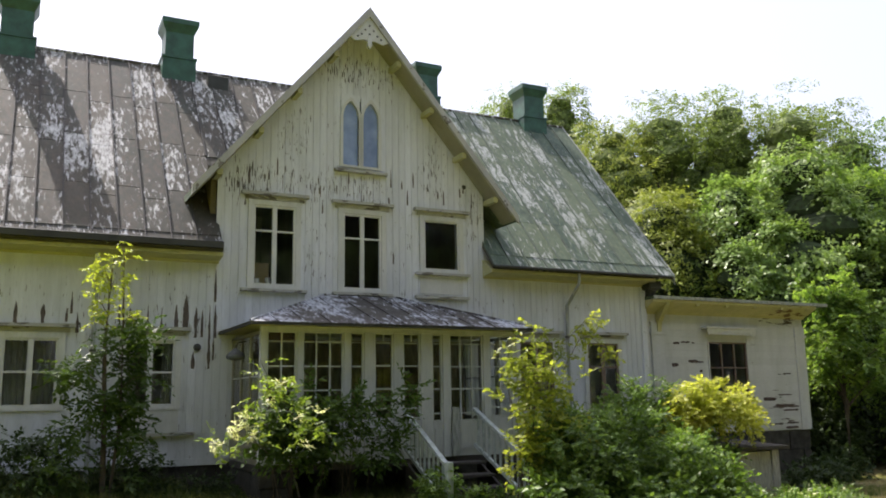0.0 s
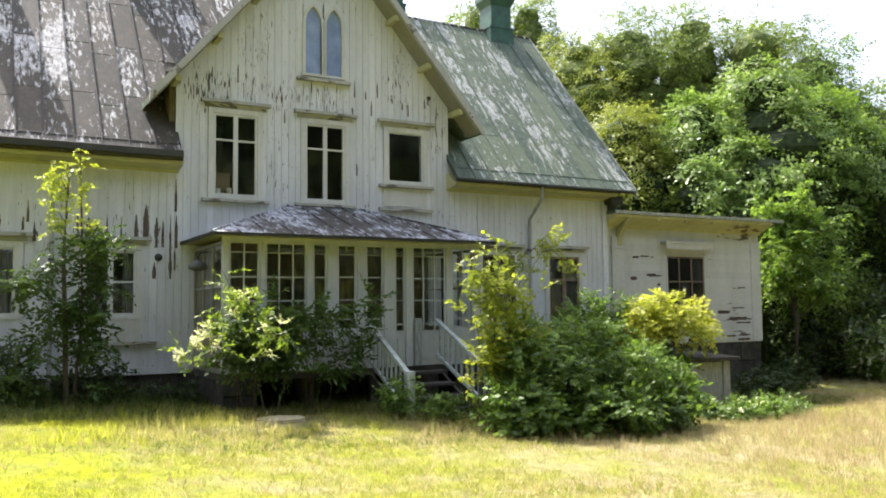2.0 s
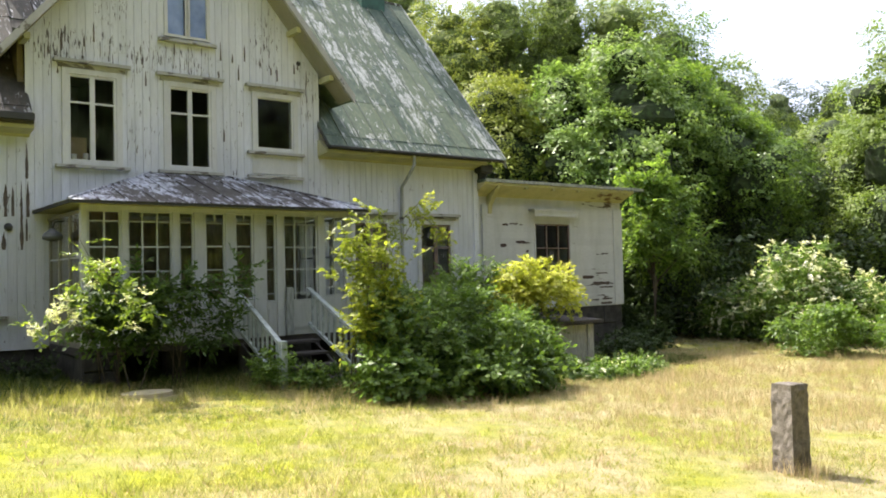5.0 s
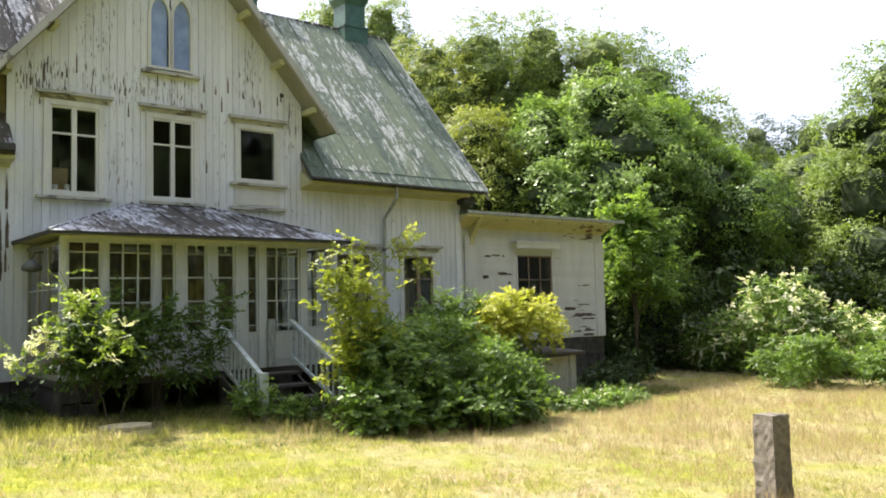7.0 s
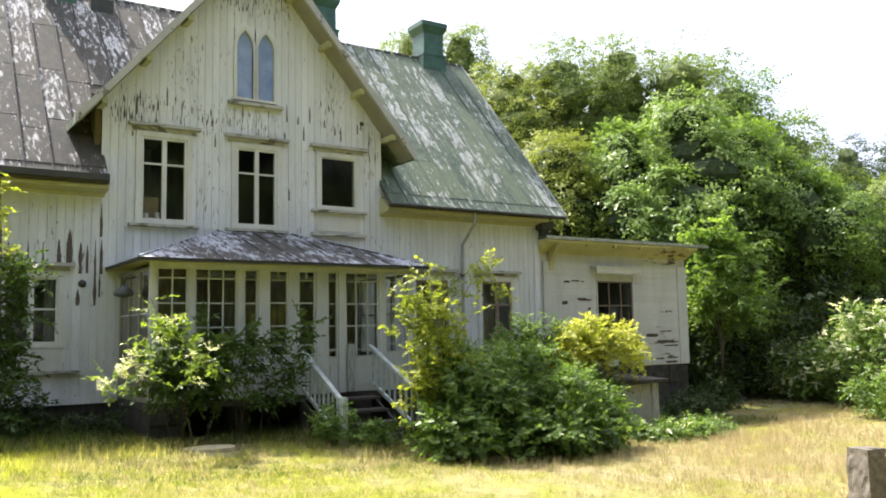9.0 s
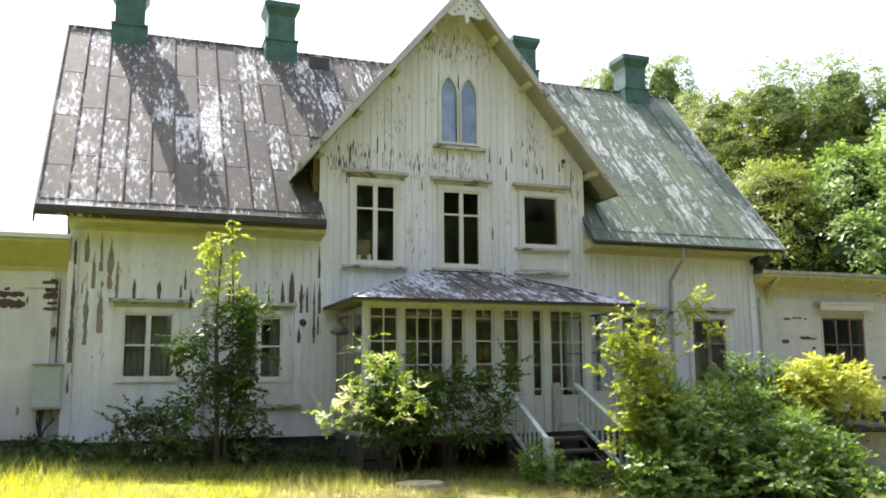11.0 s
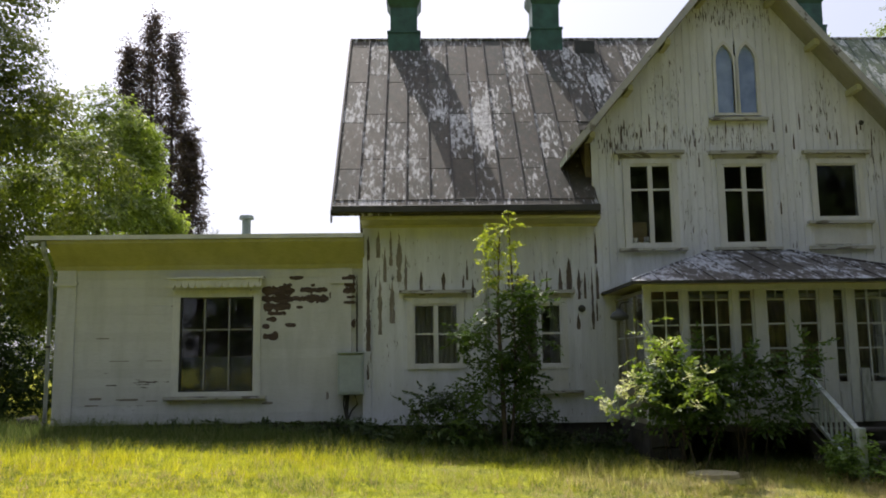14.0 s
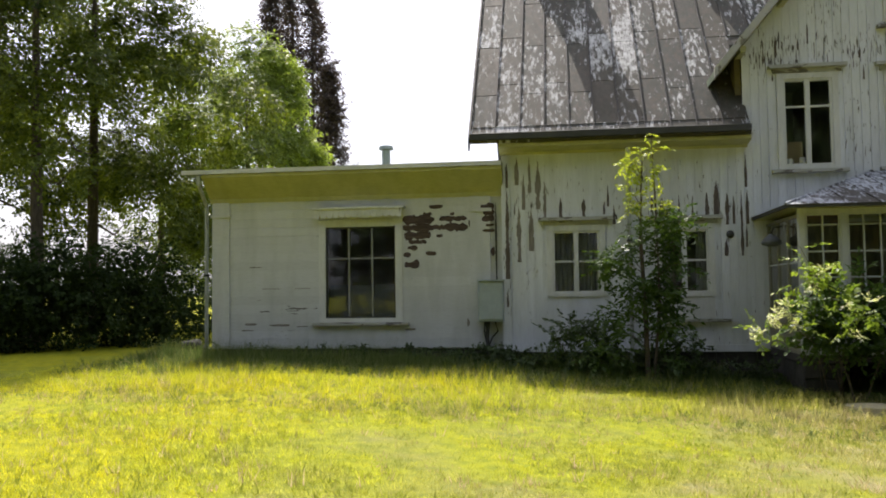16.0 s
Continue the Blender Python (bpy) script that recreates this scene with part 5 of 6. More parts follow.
# young ash tree before the left windows
def young_tree():
    x, y = -4.72, -1.6
    g = ground_z(x, y)
    ob = thing("young_tree", "slender young tree with bright yellow-green top shoots", "tree")
    bm = bmesh.new()
    tube(bm, [(x + 0.02, y, g - 0.1), (x, y, 1.2), (x - 0.05, y, 2.4), (x - 0.02, y, 3.4), (x + 0.02, y, 3.9)], [0.045, 0.038, 0.03, 0.02, 0.006], 7)
    tube(bm, [(x + 0.1, y, g - 0.1), (x + 0.22, y, 1.4), (x + 0.2, y, 2.8), (x + 0.16, y, 3.9), (x + 0.15, y, 4.15)], [0.028, 0.022, 0.018, 0.01, 0.004], 6)
    rng = np.random.default_rng(77)
    low, top = [], []
    for z, x0, x1, n in ((0.8, -1.0, 0.55, 12), (1.2, -0.6, 0.6, 12), (1.6, -0.45, 0.65, 12), (2.0, -0.62, 0.6, 12), (2.4, -0.45, 0.6, 10), (2.75, -0.35, 0.65, 6)):
        for _ in range(n):
            low.append((x + rng.uniform(x0, x1), y + rng.uniform(-0.45, 0.4), z + rng.normal() * 0.12))
    for cx, cz in ((-0.28, 3.72), (-0.34, 3.62), (-0.2, 3.65), (0.1, 3.9), (0.14, 4.1), (0.2, 3.75), (0.26, 3.9), (0.05, 3.5), (-0.1, 3.45), (0.2, 3.5), (-0.34, 3.2), (-0.3, 3.05), (0.34, 3.25), (0.0, 3.2), (0.12, 3.05), (0.42, 2.95), (-0.2, 2.85)):
        top.append((x + cx * 0.75, y + rng.uniform(-0.12, 0.12), cz))
    for c in low[::3] + top:
        s = (x + (0.16 if c[0] > x + 0.05 else -0.02), y, c[2] - 0.25)
        tube(bm, [s, ((s[0] + c[0]) / 2, (s[1] + c[1]) / 2, c[2] - 0.06), c], [0.008, 0.006, 0.002], 4)
    part("trunk", bm, bark, ob)
    # Lower leaves darkened in colour for the house's shade.
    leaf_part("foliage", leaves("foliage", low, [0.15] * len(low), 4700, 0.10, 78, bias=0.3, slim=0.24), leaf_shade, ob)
    leaf_part("top_growth", leaves("top_shoots", top, [0.13] * len(top), 900, 0.075, 79, bias=0.3, slim=0.26), leaf_yellow, ob, "bright yellow-green top shoots")


young_tree()
shrub("low_shrub", "low shrub by the foundation, shade put into its dark leaves", [(-5.7, -1.3, 0.55, 0.65, 0.4, 0.5), (-4.4, -1.2, 0.3, 0.9, 0.4, 0.4), (-6.6, -1.1, 0.15, 0.4, 0.3, 0.2)], 3600, 0.085, leaf_dark, 13)

def spray_shrub(name, label, root, tips, count, size, mat, seed, heads=(), category="shrub", slim=0.2):
    """Separate leafy sprays at the ends of arching stems; tips: (x, y, z, radius); heads: flat flower heads (x, y, z)."""
    ob = thing(name, label, category)
    rng = np.random.default_rng(seed)
    bm = bmesh.new()
    g = ground_z(*root)
    for tx, ty, tz, r in tips[::3]:
        s = (root[0] + rng.normal() * 0.12, root[1] + rng.normal() * 0.1, g - 0.1)
        m = (s[0] + (tx - s[0]) * 0.4, s[1] + (ty - s[1]) * 0.4, g + (tz - g) * 0.72)
        tube(bm, [s, m, (tx, ty, tz)], [0.009, 0.006, 0.003], 5)
    tagged(part("branchwork", bm, bark, ob), kind="stuff")
    cs, rs = [], []
    for tx, ty, tz, r in tips:
        for _ in range(4):
            cs.append(np.array((tx, ty, tz)) + rng.normal(size=3) * r * np.array((0.4, 0.4, 0.3)))
            rs.append((r * 0.35, r * 0.35, r * 0.22))
    leaf_part("foliage", leaves("foliage", cs, rs, count, size, seed + 1, bias=0.3, droop=0.12, slim=slim), mat, ob)
    for k, c in enumerate(heads):
        leaf_part("flower_head", leaves("flower_head", [c], [(0.06, 0.06, 0.012)], 88, 0.035, seed + 20 + k, flat=1.5, droop=0.0), flower_white, ob, "flat creamy flower head")
    return ob


shrub("wall_weeds", "low weeds along the foot of the wall, coloured dark for shade", [(-11.6, -0.5, 0.1, 0.9, 0.35, 0.1), (-10.0, -0.55, 0.12, 0.9, 0.35, 0.13), (-8.6, -0.6, 0.15, 0.8, 0.4, 0.16), (-7.3, -0.7, 0.18, 0.7, 0.4, 0.2), (-3.2, -1.1, 0.12, 0.7, 0.4, 0.2)], 3600, 0.07, leaf_dark, 14, sprays=14, stems=6)

# elder before the veranda in two leaf colours: light for sunlit sprays, dark for shaded leaves
spray_shrub("elder_shrub", "loose elder shrub with sprays coloured as sunlit and creamy flower heads", (-2.0, -2.25),
            [(-2.95, -3.8, 2.18, 0.13), (-2.88, -3.8, 2.01, 0.14), (-3.08, -3.8, 1.84, 0.14), (-2.99, -3.8, 1.65, 0.13), (-2.6, -3.8, 1.95, 0.15), (-2.32, -3.8, 1.86, 0.18), (-2.67, -3.8, 1.84, 0.16),
             (-2.42, -3.8, 1.64, 0.15), (-2.78, -3.8, 1.70, 0.14), (-2.24, -3.85, 1.43, 0.14), (-2.28, -3.85, 1.24, 0.16), (-2.36, -3.85, 1.05, 0.13), (-2.09, -3.85, 1.30, 0.13), (-2.66, -3.8, 1.06, 0.12),
             (-3.14, -3.8, 1.40, 0.12), (-3.3, -3.8, 1.22, 0.12), (-3.44, -3.8, 1.08, 0.12), (-3.3, -3.8, 1.02, 0.13), (-3.08, -3.8, 1.15, 0.13), (-2.9, -3.8, 1.45, 0.10)],
            660, 0.085, leaf_elder, 21,
            [(-3.15, -3.9, 1.4), (-3.26, -3.9, 1.3), (-3.12, -3.9, 1.27), (-3.38, -3.9, 1.18), (-3.5, -3.9, 1.06), (-3.55, -3.9, 0.98), (-3.3, -3.95, 1.22), (-3.05, -3.95, 1.15), (-2.16, -3.95, 1.44), (-2.4, -3.95, 1.4), (-2.68, -3.95, 1.85), (-2.3, -3.95, 1.0), (-2.85, -3.9, 1.62)], slim=0.27)
shrub("elder_undergrowth", "inner elder leaves, the veranda's shade put into their dark colour", [(-2.4, -2.9, 1.2, 0.35, 0.25, 0.4), (-1.8, -2.85, 1.15, 0.45, 0.25, 0.45), (-2.2, -2.8, 0.9, 0.5, 0.2, 0.3)], 2100, 0.12, leaf_shade, 25, sprays=16, stems=2, lump=(0.2, 0.5))
spray_shrub("dark_shrub", "airy shrub with the veranda's shade put into its dark leaf colour", (-1.1, -2.4),
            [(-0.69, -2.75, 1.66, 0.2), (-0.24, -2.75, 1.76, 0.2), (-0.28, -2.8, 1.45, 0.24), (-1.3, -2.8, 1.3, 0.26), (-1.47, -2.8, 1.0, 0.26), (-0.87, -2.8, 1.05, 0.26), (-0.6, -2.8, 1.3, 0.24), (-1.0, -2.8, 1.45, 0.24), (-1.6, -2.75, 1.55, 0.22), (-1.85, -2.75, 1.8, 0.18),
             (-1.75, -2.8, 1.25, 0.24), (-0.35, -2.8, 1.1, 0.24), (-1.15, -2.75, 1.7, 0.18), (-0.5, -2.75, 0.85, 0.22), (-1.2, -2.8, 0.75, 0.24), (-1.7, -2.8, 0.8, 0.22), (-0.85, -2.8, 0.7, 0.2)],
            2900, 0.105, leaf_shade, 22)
shrub("step_weeds", "weeds growing at the foot of the steps", [(-0.1, -3.55, 0.3, 0.35, 0.3, 0.35), (0.7, -3.9, 0.15, 0.5, 0.25, 0.22), (0.3, -3.9, 0.2, 0.3, 0.2, 0.3)], 2600, 0.075, leaf_bush, 23)

# overgrown shrubs to the east of the steps
shrub("overgrown_shrub", "large overgrown shrub beside the steps", [(1.5, -5.0, 0.85, 0.7, 0.71, 0.7), (2.48, -4.9, 0.8, 0.97, 0.88, 0.74), (3.6, -4.7, 0.58, 0.95, 0.89, 0.56), (4.3, -4.6, 0.4, 0.45, 0.55, 0.36)], 36000, 0.085, leaf_bush, 31, sprays=26, lump=(0.12, 0.45))
shrub("nettle_bank", "bank of large-leaved nettles at the shrub's foot", [(2.33, -5.7, 0.38, 1.4, 0.5, 0.3), (0.9, -5.5, 0.35, 0.5, 0.4, 0.28), (3.5, -5.4, 0.32, 0.8, 0.45, 0.28)], 9000, 0.13, leaf_bush, 37, sprays=26, lump=(0.2, 0.5))
UPPER_SPRAYS = [(0.73, -5.0, 2.53, 0.10), (0.70, -5.0, 2.34, 0.13), (0.69, -5.0, 2.07, 0.17), (0.45, -5.0, 2.13, 0.13), (0.19, -5.0, 2.2, 0.13), (0.09, -5.0, 2.1, 0.10), (1.00, -5.0, 2.24, 0.12), (1.04, -5.0, 2.05, 0.16), (0.77, -5.0, 1.74, 0.2), (0.50, -5.1, 1.43, 0.17), (0.26, -5.1, 1.57, 0.13), (0.36, -5.1, 1.33, 0.16), (0.60, -5.1, 1.19, 0.18), (0.87, -5.1, 1.0, 0.2), (0.32, -5.1, 0.62, 0.16)]
LOWER_SPRAYS = [(0.54, -5.1, 0.74, 0.18), (1.07, -5.2, 0.61, 0.17), (0.90, -5.2, 0.55, 0.14), (0.38, -5.1, 1.02, 0.15), (1.16, -5.0, 1.75, 0.18), (0.76, -5.1, 1.45, 0.18), (0.99, -5.1, 1.4, 0.2), (0.54, -5.0, 1.85, 0.2), (1.34, -5.0, 1.55, 0.2), (1.29, -5.1, 1.2, 0.22), (1.14, -5.1, 0.95, 0.22), (0.71, -5.1, 0.95, 0.22), (0.24, -5.1, 1.78, 0.16), (0.89, -5.0, 1.95, 0.2), (1.44, -5.0, 1.85, 0.14), (0.46, -5.1, 0.85, 0.2)]
spray_shrub("mock_orange", "tall airy shrub with sunlit pale-green sprays", (0.75, -4.7),
            UPPER_SPRAYS + LOWER_SPRAYS,
            2700, 0.092, leaf_lime, 32, slim=0.3)


def shoots():
    ob = thing("arching_shoots", "long arching yellow-green shoots beside the veranda", "shrub")
    bm = bmesh.new()
    cs, rs = [], []
    for way in (((2.1, -3.2, -0.2), (2.18, -3.25, 2.15), (2.38, -3.25, 2.48), (2.62, -3.25, 2.62), (2.83, -3.25, 2.79), (2.98, -3.25, 2.92), (3.15, -3.25, 2.98), (3.28, -3.25, 2.95), (3.42, -3.25, 2.84)),
                ((2.2, -3.2, -0.2), (2.5, -3.25, 2.1), (2.85, -3.25, 2.6), (3.08, -3.25, 2.66), (3.25, -3.25, 2.55), (3.5, -3.25, 2.38), (3.62, -3.25, 2.32)),
                ((2.0, -3.2, -0.2), (2.2, -3.25, 2.3), (2.16, -3.25, 2.6), (2.08, -3.25, 2.78)),
                ((2.1, -3.2, -0.2), (2.3, -3.25, 1.9), (2.45, -3.25, 2.2), (2.65, -3.25, 2.4))):
        tube(bm, way, [0.010] + [0.006] * (len(way) - 2) + [0.002], 5)
        for a, b in zip(way[1:], way[2:]):
            for t in (0.3, 0.8):
                cs.append([u + (v - u) * t for u, v in zip(a, b)])
                rs.append((0.09, 0.08, 0.07))
    part("branchwork", bm, bark, ob)
    leaf_part("foliage", leaves("foliage", cs, rs, 900, 0.068, 33, bias=0.3, droop=0.35), leaf_lime, ob)


shoots()
shrub("golden_shrub", "golden-leaved shrub in full sun", [(6.1, -2.7, 1.80, 0.6, 0.5, 0.42), (6.95, -2.6, 1.68, 0.7, 0.5, 0.46), (5.65, -2.7, 1.3, 0.4, 0.3, 0.4)], 6000, 0.11, leaf_golden, 34, sprays=20, lump=(0.15, 0.4))
spray_shrub("tall_weeds", "tall dark weeds standing before the boards", (5.3, -2.2),
            [(4.75, -2.3, 1.85, 0.12), (4.95, -2.3, 1.6, 0.15), (5.15, -2.3, 1.4, 0.18), (5.35, -2.3, 1.92, 0.10), (5.4, -2.3, 1.65, 0.14), (5.62, -2.3, 1.72, 0.12), (5.6, -2.3, 1.45, 0.16), (4.7, -2.3, 1.45, 0.16), (5.85, -2.3, 1.5, 0.12)],
            900, 0.085, leaf_bush, 47)
shrub("wing_shrub", "dark shrub before the east wing", [(6.1, -2.5, 0.9, 0.7, 0.5, 0.65), (4.8, -2.1, 1.5, 0.7, 0.5, 0.65), (5.6, -2.1, 1.2, 0.6, 0.5, 0.7)], 10000, 0.09, leaf_bush, 35)
shrub("nettles", "low flowering nettles before the cellar entrance", [(5.9, -4.6, 0.05, 0.9, 0.4, 0.13), (6.9, -4.4, 0.06, 0.9, 0.4, 0.15), (8.0, -4.0, 0.05, 0.7, 0.4, 0.13)], 8000, 0.085, leaf_bush, 36,
      extra=(("blossom", 330, 0.05, flower_white, "tiny white flowers", 0.35),))

shrub("shade_weeds", "weeds at the wing's corner, shade put into their dark colour", [(9.6, -1.8, 0.2, 1.1, 0.5, 0.4), (11.6, -0.8, 0.2, 1.0, 0.4, 0.36), (13.0, -0.3, 0.25, 0.9, 0.5, 0.4)], 5000, 0.09, leaf_dark, 38)

# tree by the east wing and the flowering shrubs behind the lawn
def layered_tree():
    """Boughs that rise from one trunk and arch outwards in leafy layers."""
    x, y = 14.2, 0.5
    g = ground_z(x, y)
    ob = thing("maple_tree", "young bright-green tree with layered boughs beside the east wing", "tree")
    rng = np.random.default_rng(41)
    bm = bmesh.new()
    tube(bm, [(x, y, g - 0.2), (x + 0.05, y, 1.2), (x - 0.1, y, 2.6), (x - 0.2, y, 4.3)], [0.09, 0.075, 0.05, 0.01], 8)
    cs, rs = [], []
    tips = [(3.0, -0.3, 3.1), (2.05, -0.2, 4.28), (0.85, 0.0, 5.0), (-0.45, 0.0, 4.75), (-1.4, 0.2, 4.66), (1.75, -0.3, 3.1), (1.6, -0.3, 2.4), (0.9, -0.2, 4.0)]
    for i in range(44):
        a, zt = i * 2.4, rng.uniform(2.3, 4.5)
        r = rng.uniform(0.7, 1.55) * (1.0 if zt < 3.4 else 0.65)
        tips.append((r * math.cos(a) + 0.15, r * math.sin(a) * 0.9, zt))
    for dx, dy, zt in tips:
        z0 = max(0.3, zt - 0.55 - 0.45 * math.hypot(dx, dy))
        p0 = np.array((x, y, z0))
        p2 = np.array((x + dx, y + dy, zt))
        p1 = (p0 + p2) / 2 + np.array((0, 0, 0.16))
        tube(bm, [tuple(p0), tuple(p1), tuple(p2)], [0.02, 0.013, 0.004], 5)
        for t in (0.35, 0.5, 0.65, 0.8, 0.92, 1.0):
            q = (1 - t) ** 2 * p0 + 2 * t * (1 - t) * (p1 * 2 - (p0 + p2) / 2) + t * t * p2
            cs.append(q)
            k = 0.34 * (1.15 - 0.8 * t)
            rs.append((k, k, k * 0.4))
    part("trunk", bm, bark, ob)
    leaf_part("crown", leaves("crown", cs, rs, 11000, 0.13, 42, bias=0.25, droop=0.3), leaf_maple, ob)


layered_tree()
shrub("wing_corner_shrub", "shrub behind the east wing's corner, its shade put into dark leaves", [(14.2, 1.2, 0.6, 1.2, 0.6, 0.7), (13.5, 0.6, 0.3, 0.7, 0.5, 0.35)], 6000, 0.12, leaf_dark, 44)
shrub("flowering_shrub", "large shrub with dull white blossom", [(17.45, -2.3, 1.3, 1.8, 1.5, 1.55), (17.3, -0.3, 0.85, 1.25, 1.2, 1.05), (17.2, 0.9, 0.4, 0.8, 0.8, 0.5), (18.4, -3.9, 0.95, 1.3, 1.2, 1.0)], 26000, 0.12, leaf_bush, 42, sprays=50, lump=(0.08, 0.26),
      extra=(("blossom", 14000, 0.08, flower_white, "dull white blossom", 0.75),))
shrub("round_shrub", "rounded green shrub at the lawn's edge", [(14.4, -4.5, 0.6, 1.2, 1.0, 0.68), (15.8, -6.1, 0.5, 1.1, 0.9, 0.6), (17.4, -6.9, 0.5, 1.4, 1.0, 0.6)], 16000, 0.10, leaf_bush, 43)

# woodland on the east
def ray_place(az, dist):
    """A place at a compass angle from +y and a distance from the lawn's viewpoint."""
    return -6.05 + dist * math.sin(radians(az)), -15.6 + dist * math.cos(radians(az))


woods = []   # angle, distance, height, width, crown base, leaves, material
FAR_ROW = ((27, 48, 19.0, 8, 7000, leaf_wood), (32, 52, 20.6, 6.5, 9000, leaf_wood), (35, 52, 20.6, 6.5, 9000, leaf_wood), (38.5, 46, 18.1, 8.0, 11000, leaf_yellow_wood), (42, 47, 19.0, 8.5, 12000, leaf_wood), (46, 48, 19.1, 8.5, 12000, leaf_wood), (49.8, 47, 18.3, 8.5, 12000, leaf_wood), (53, 46, 16.3, 8.0, 12000, leaf_bush), (56, 48, 13.0, 7.5, 10000, leaf_wood), (59.5, 62, 11.4, 7.0, 7000, leaf_dark), (62.6, 64, 11.2, 6.5, 7000, leaf_dark), (65, 58, 10.6, 7.5, 8000, leaf_wood))
NEAR_ROW = ((41.5, 30, 13.2, 5.8, 12000, leaf_yellow_wood), (46.0, 30, 13.6, 4.8, 12000, leaf_pale), (50.2, 31, 15.0, 6.0, 14000, leaf_pale), (53.4, 33, 13.0, 5.6, 13000, leaf_maple), (56.2, 33, 10.4, 5.2, 12000, leaf_bush), (58.8, 38, 8.5, 6.5, 11000, leaf_dark), (62.5, 40, 9.4, 7.0, 11000, leaf_wood), (68.2, 36, 15.2, 7.5, 13000, leaf_bright), (73, 34, 16.5, 8.0, 12000, leaf_wood), (66, 37, 9.0, 5.5, 10000, leaf_bright), (78, 33, 16.0, 9.0, 8000, leaf_dark))
for az, dist, el, w, cnt, mt in FAR_ROW + NEAR_ROW:
    woods.append((az, dist, 2.15 + dist * math.tan(radians(el)), w, (4.2 if 52 < az < 60 else 2.2 if az > 60 else 1.0) if dist < 42 else 1.5, cnt, mt))
for i, (az, dist, h, w, base, cnt, mt) in enumerate(woods):
    x, y = ray_place(az, dist)
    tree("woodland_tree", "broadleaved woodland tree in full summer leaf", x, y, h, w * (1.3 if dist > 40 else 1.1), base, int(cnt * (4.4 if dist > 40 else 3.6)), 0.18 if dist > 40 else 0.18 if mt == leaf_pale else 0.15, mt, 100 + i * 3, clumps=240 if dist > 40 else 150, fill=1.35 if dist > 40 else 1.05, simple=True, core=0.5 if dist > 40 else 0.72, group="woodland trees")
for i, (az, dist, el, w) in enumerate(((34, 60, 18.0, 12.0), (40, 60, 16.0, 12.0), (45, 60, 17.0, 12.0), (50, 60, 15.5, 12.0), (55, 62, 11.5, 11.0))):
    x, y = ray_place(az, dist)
    tree("backwood_tree", "back tree closing crown gaps, shade put into its dark leaves", x, y, 2.15 + dist * math.tan(radians(el)), w, 1.0, 20000, 0.4, leaf_dark, 150 + i * 3, clumps=70, group="backwood trees", simple=True, fill=1.2)
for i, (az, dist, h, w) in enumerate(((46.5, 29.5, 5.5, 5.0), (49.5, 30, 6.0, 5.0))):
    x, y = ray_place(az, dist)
    tree("thicket_tree", "low tree at the wood's edge, coloured dark for deep shade", x, y, h, w, 0.1, 22000, 0.17, leaf_dark, 180 + i * 3, clumps=60, group="thicket trees", fill=1.2, core=0.8, simple=True)
shrub("woodland_edge", "thicket under the woodland trees, shade put into its dark colour", [(*ray_place(az, d_), 1.6, 3.2, 2.2, 1.9) for az, d_ in ((46, 31), (52.5, 29.5), (57, 30.5), (61, 32.5), (65, 33), (71, 31), (76, 29))], 26000, 0.26, leaf_dark, 170, stems=30, category="thicket", sprays=40, simple=True)

# trees on the west
west = [(-30.0, 27, 17.0, 8.4, 3.9, 33000, leaf_garden), (-33.0, 24, 15.0, 7.2, 5.2, 14000, leaf_garden), (-35.8, 30, 19.5, 9.8, 5.2, 27000, leaf_garden), (-42, 27, 17.0, 10.0, 2.5, 12000, leaf_dark), (-20.4, 31, 10.6, 5.4, 1.6, 21000, leaf_sunlit),
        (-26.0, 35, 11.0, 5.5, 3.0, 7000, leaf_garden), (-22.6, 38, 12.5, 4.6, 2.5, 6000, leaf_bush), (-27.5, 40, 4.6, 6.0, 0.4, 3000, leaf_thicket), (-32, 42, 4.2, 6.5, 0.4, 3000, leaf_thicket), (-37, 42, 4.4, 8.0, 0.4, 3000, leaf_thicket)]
for i, (az, dist, h, w, base, cnt, mt) in enumerate(west):
    x, y = ray_place(az, dist)
    tree("garden_tree", "tall dense garden tree seen against the light", x, y, h, w, base, int(cnt * 3.1), 0.175 if cnt > 20000 else 0.14, mt, 200 + i * 3, trunk=0.17, clumps=90 if cnt > 20000 else 60, group="garden trees", simple=True)
shrub("garden_thicket", "uneven thicket beneath the garden trees, shade put into its near-black leaves", [(*ray_place(az, d_), 0.4 * k * d_ / 21, 1.3 * d_ / 21, 1.1, 0.48 * k * d_ / 21) for az, d_, k in ((-24.6, 22.5, 1.6), (-26.6, 22, 2.8), (-28.6, 23, 2.0), (-30.4, 22, 2.9), (-32.6, 21, 2.6), (-34.8, 22, 2.7), (-37, 21, 2.2), (-39.5, 22, 3.0), (-43, 21, 3.0), (-25, 33, 1.5), (-30, 33, 1.8), (-35, 33, 1.6))], 30000, 0.2, leaf_thicket, 230, stems=40, category="thicket", sprays=30, lump=(0.15, 0.6), simple=True)


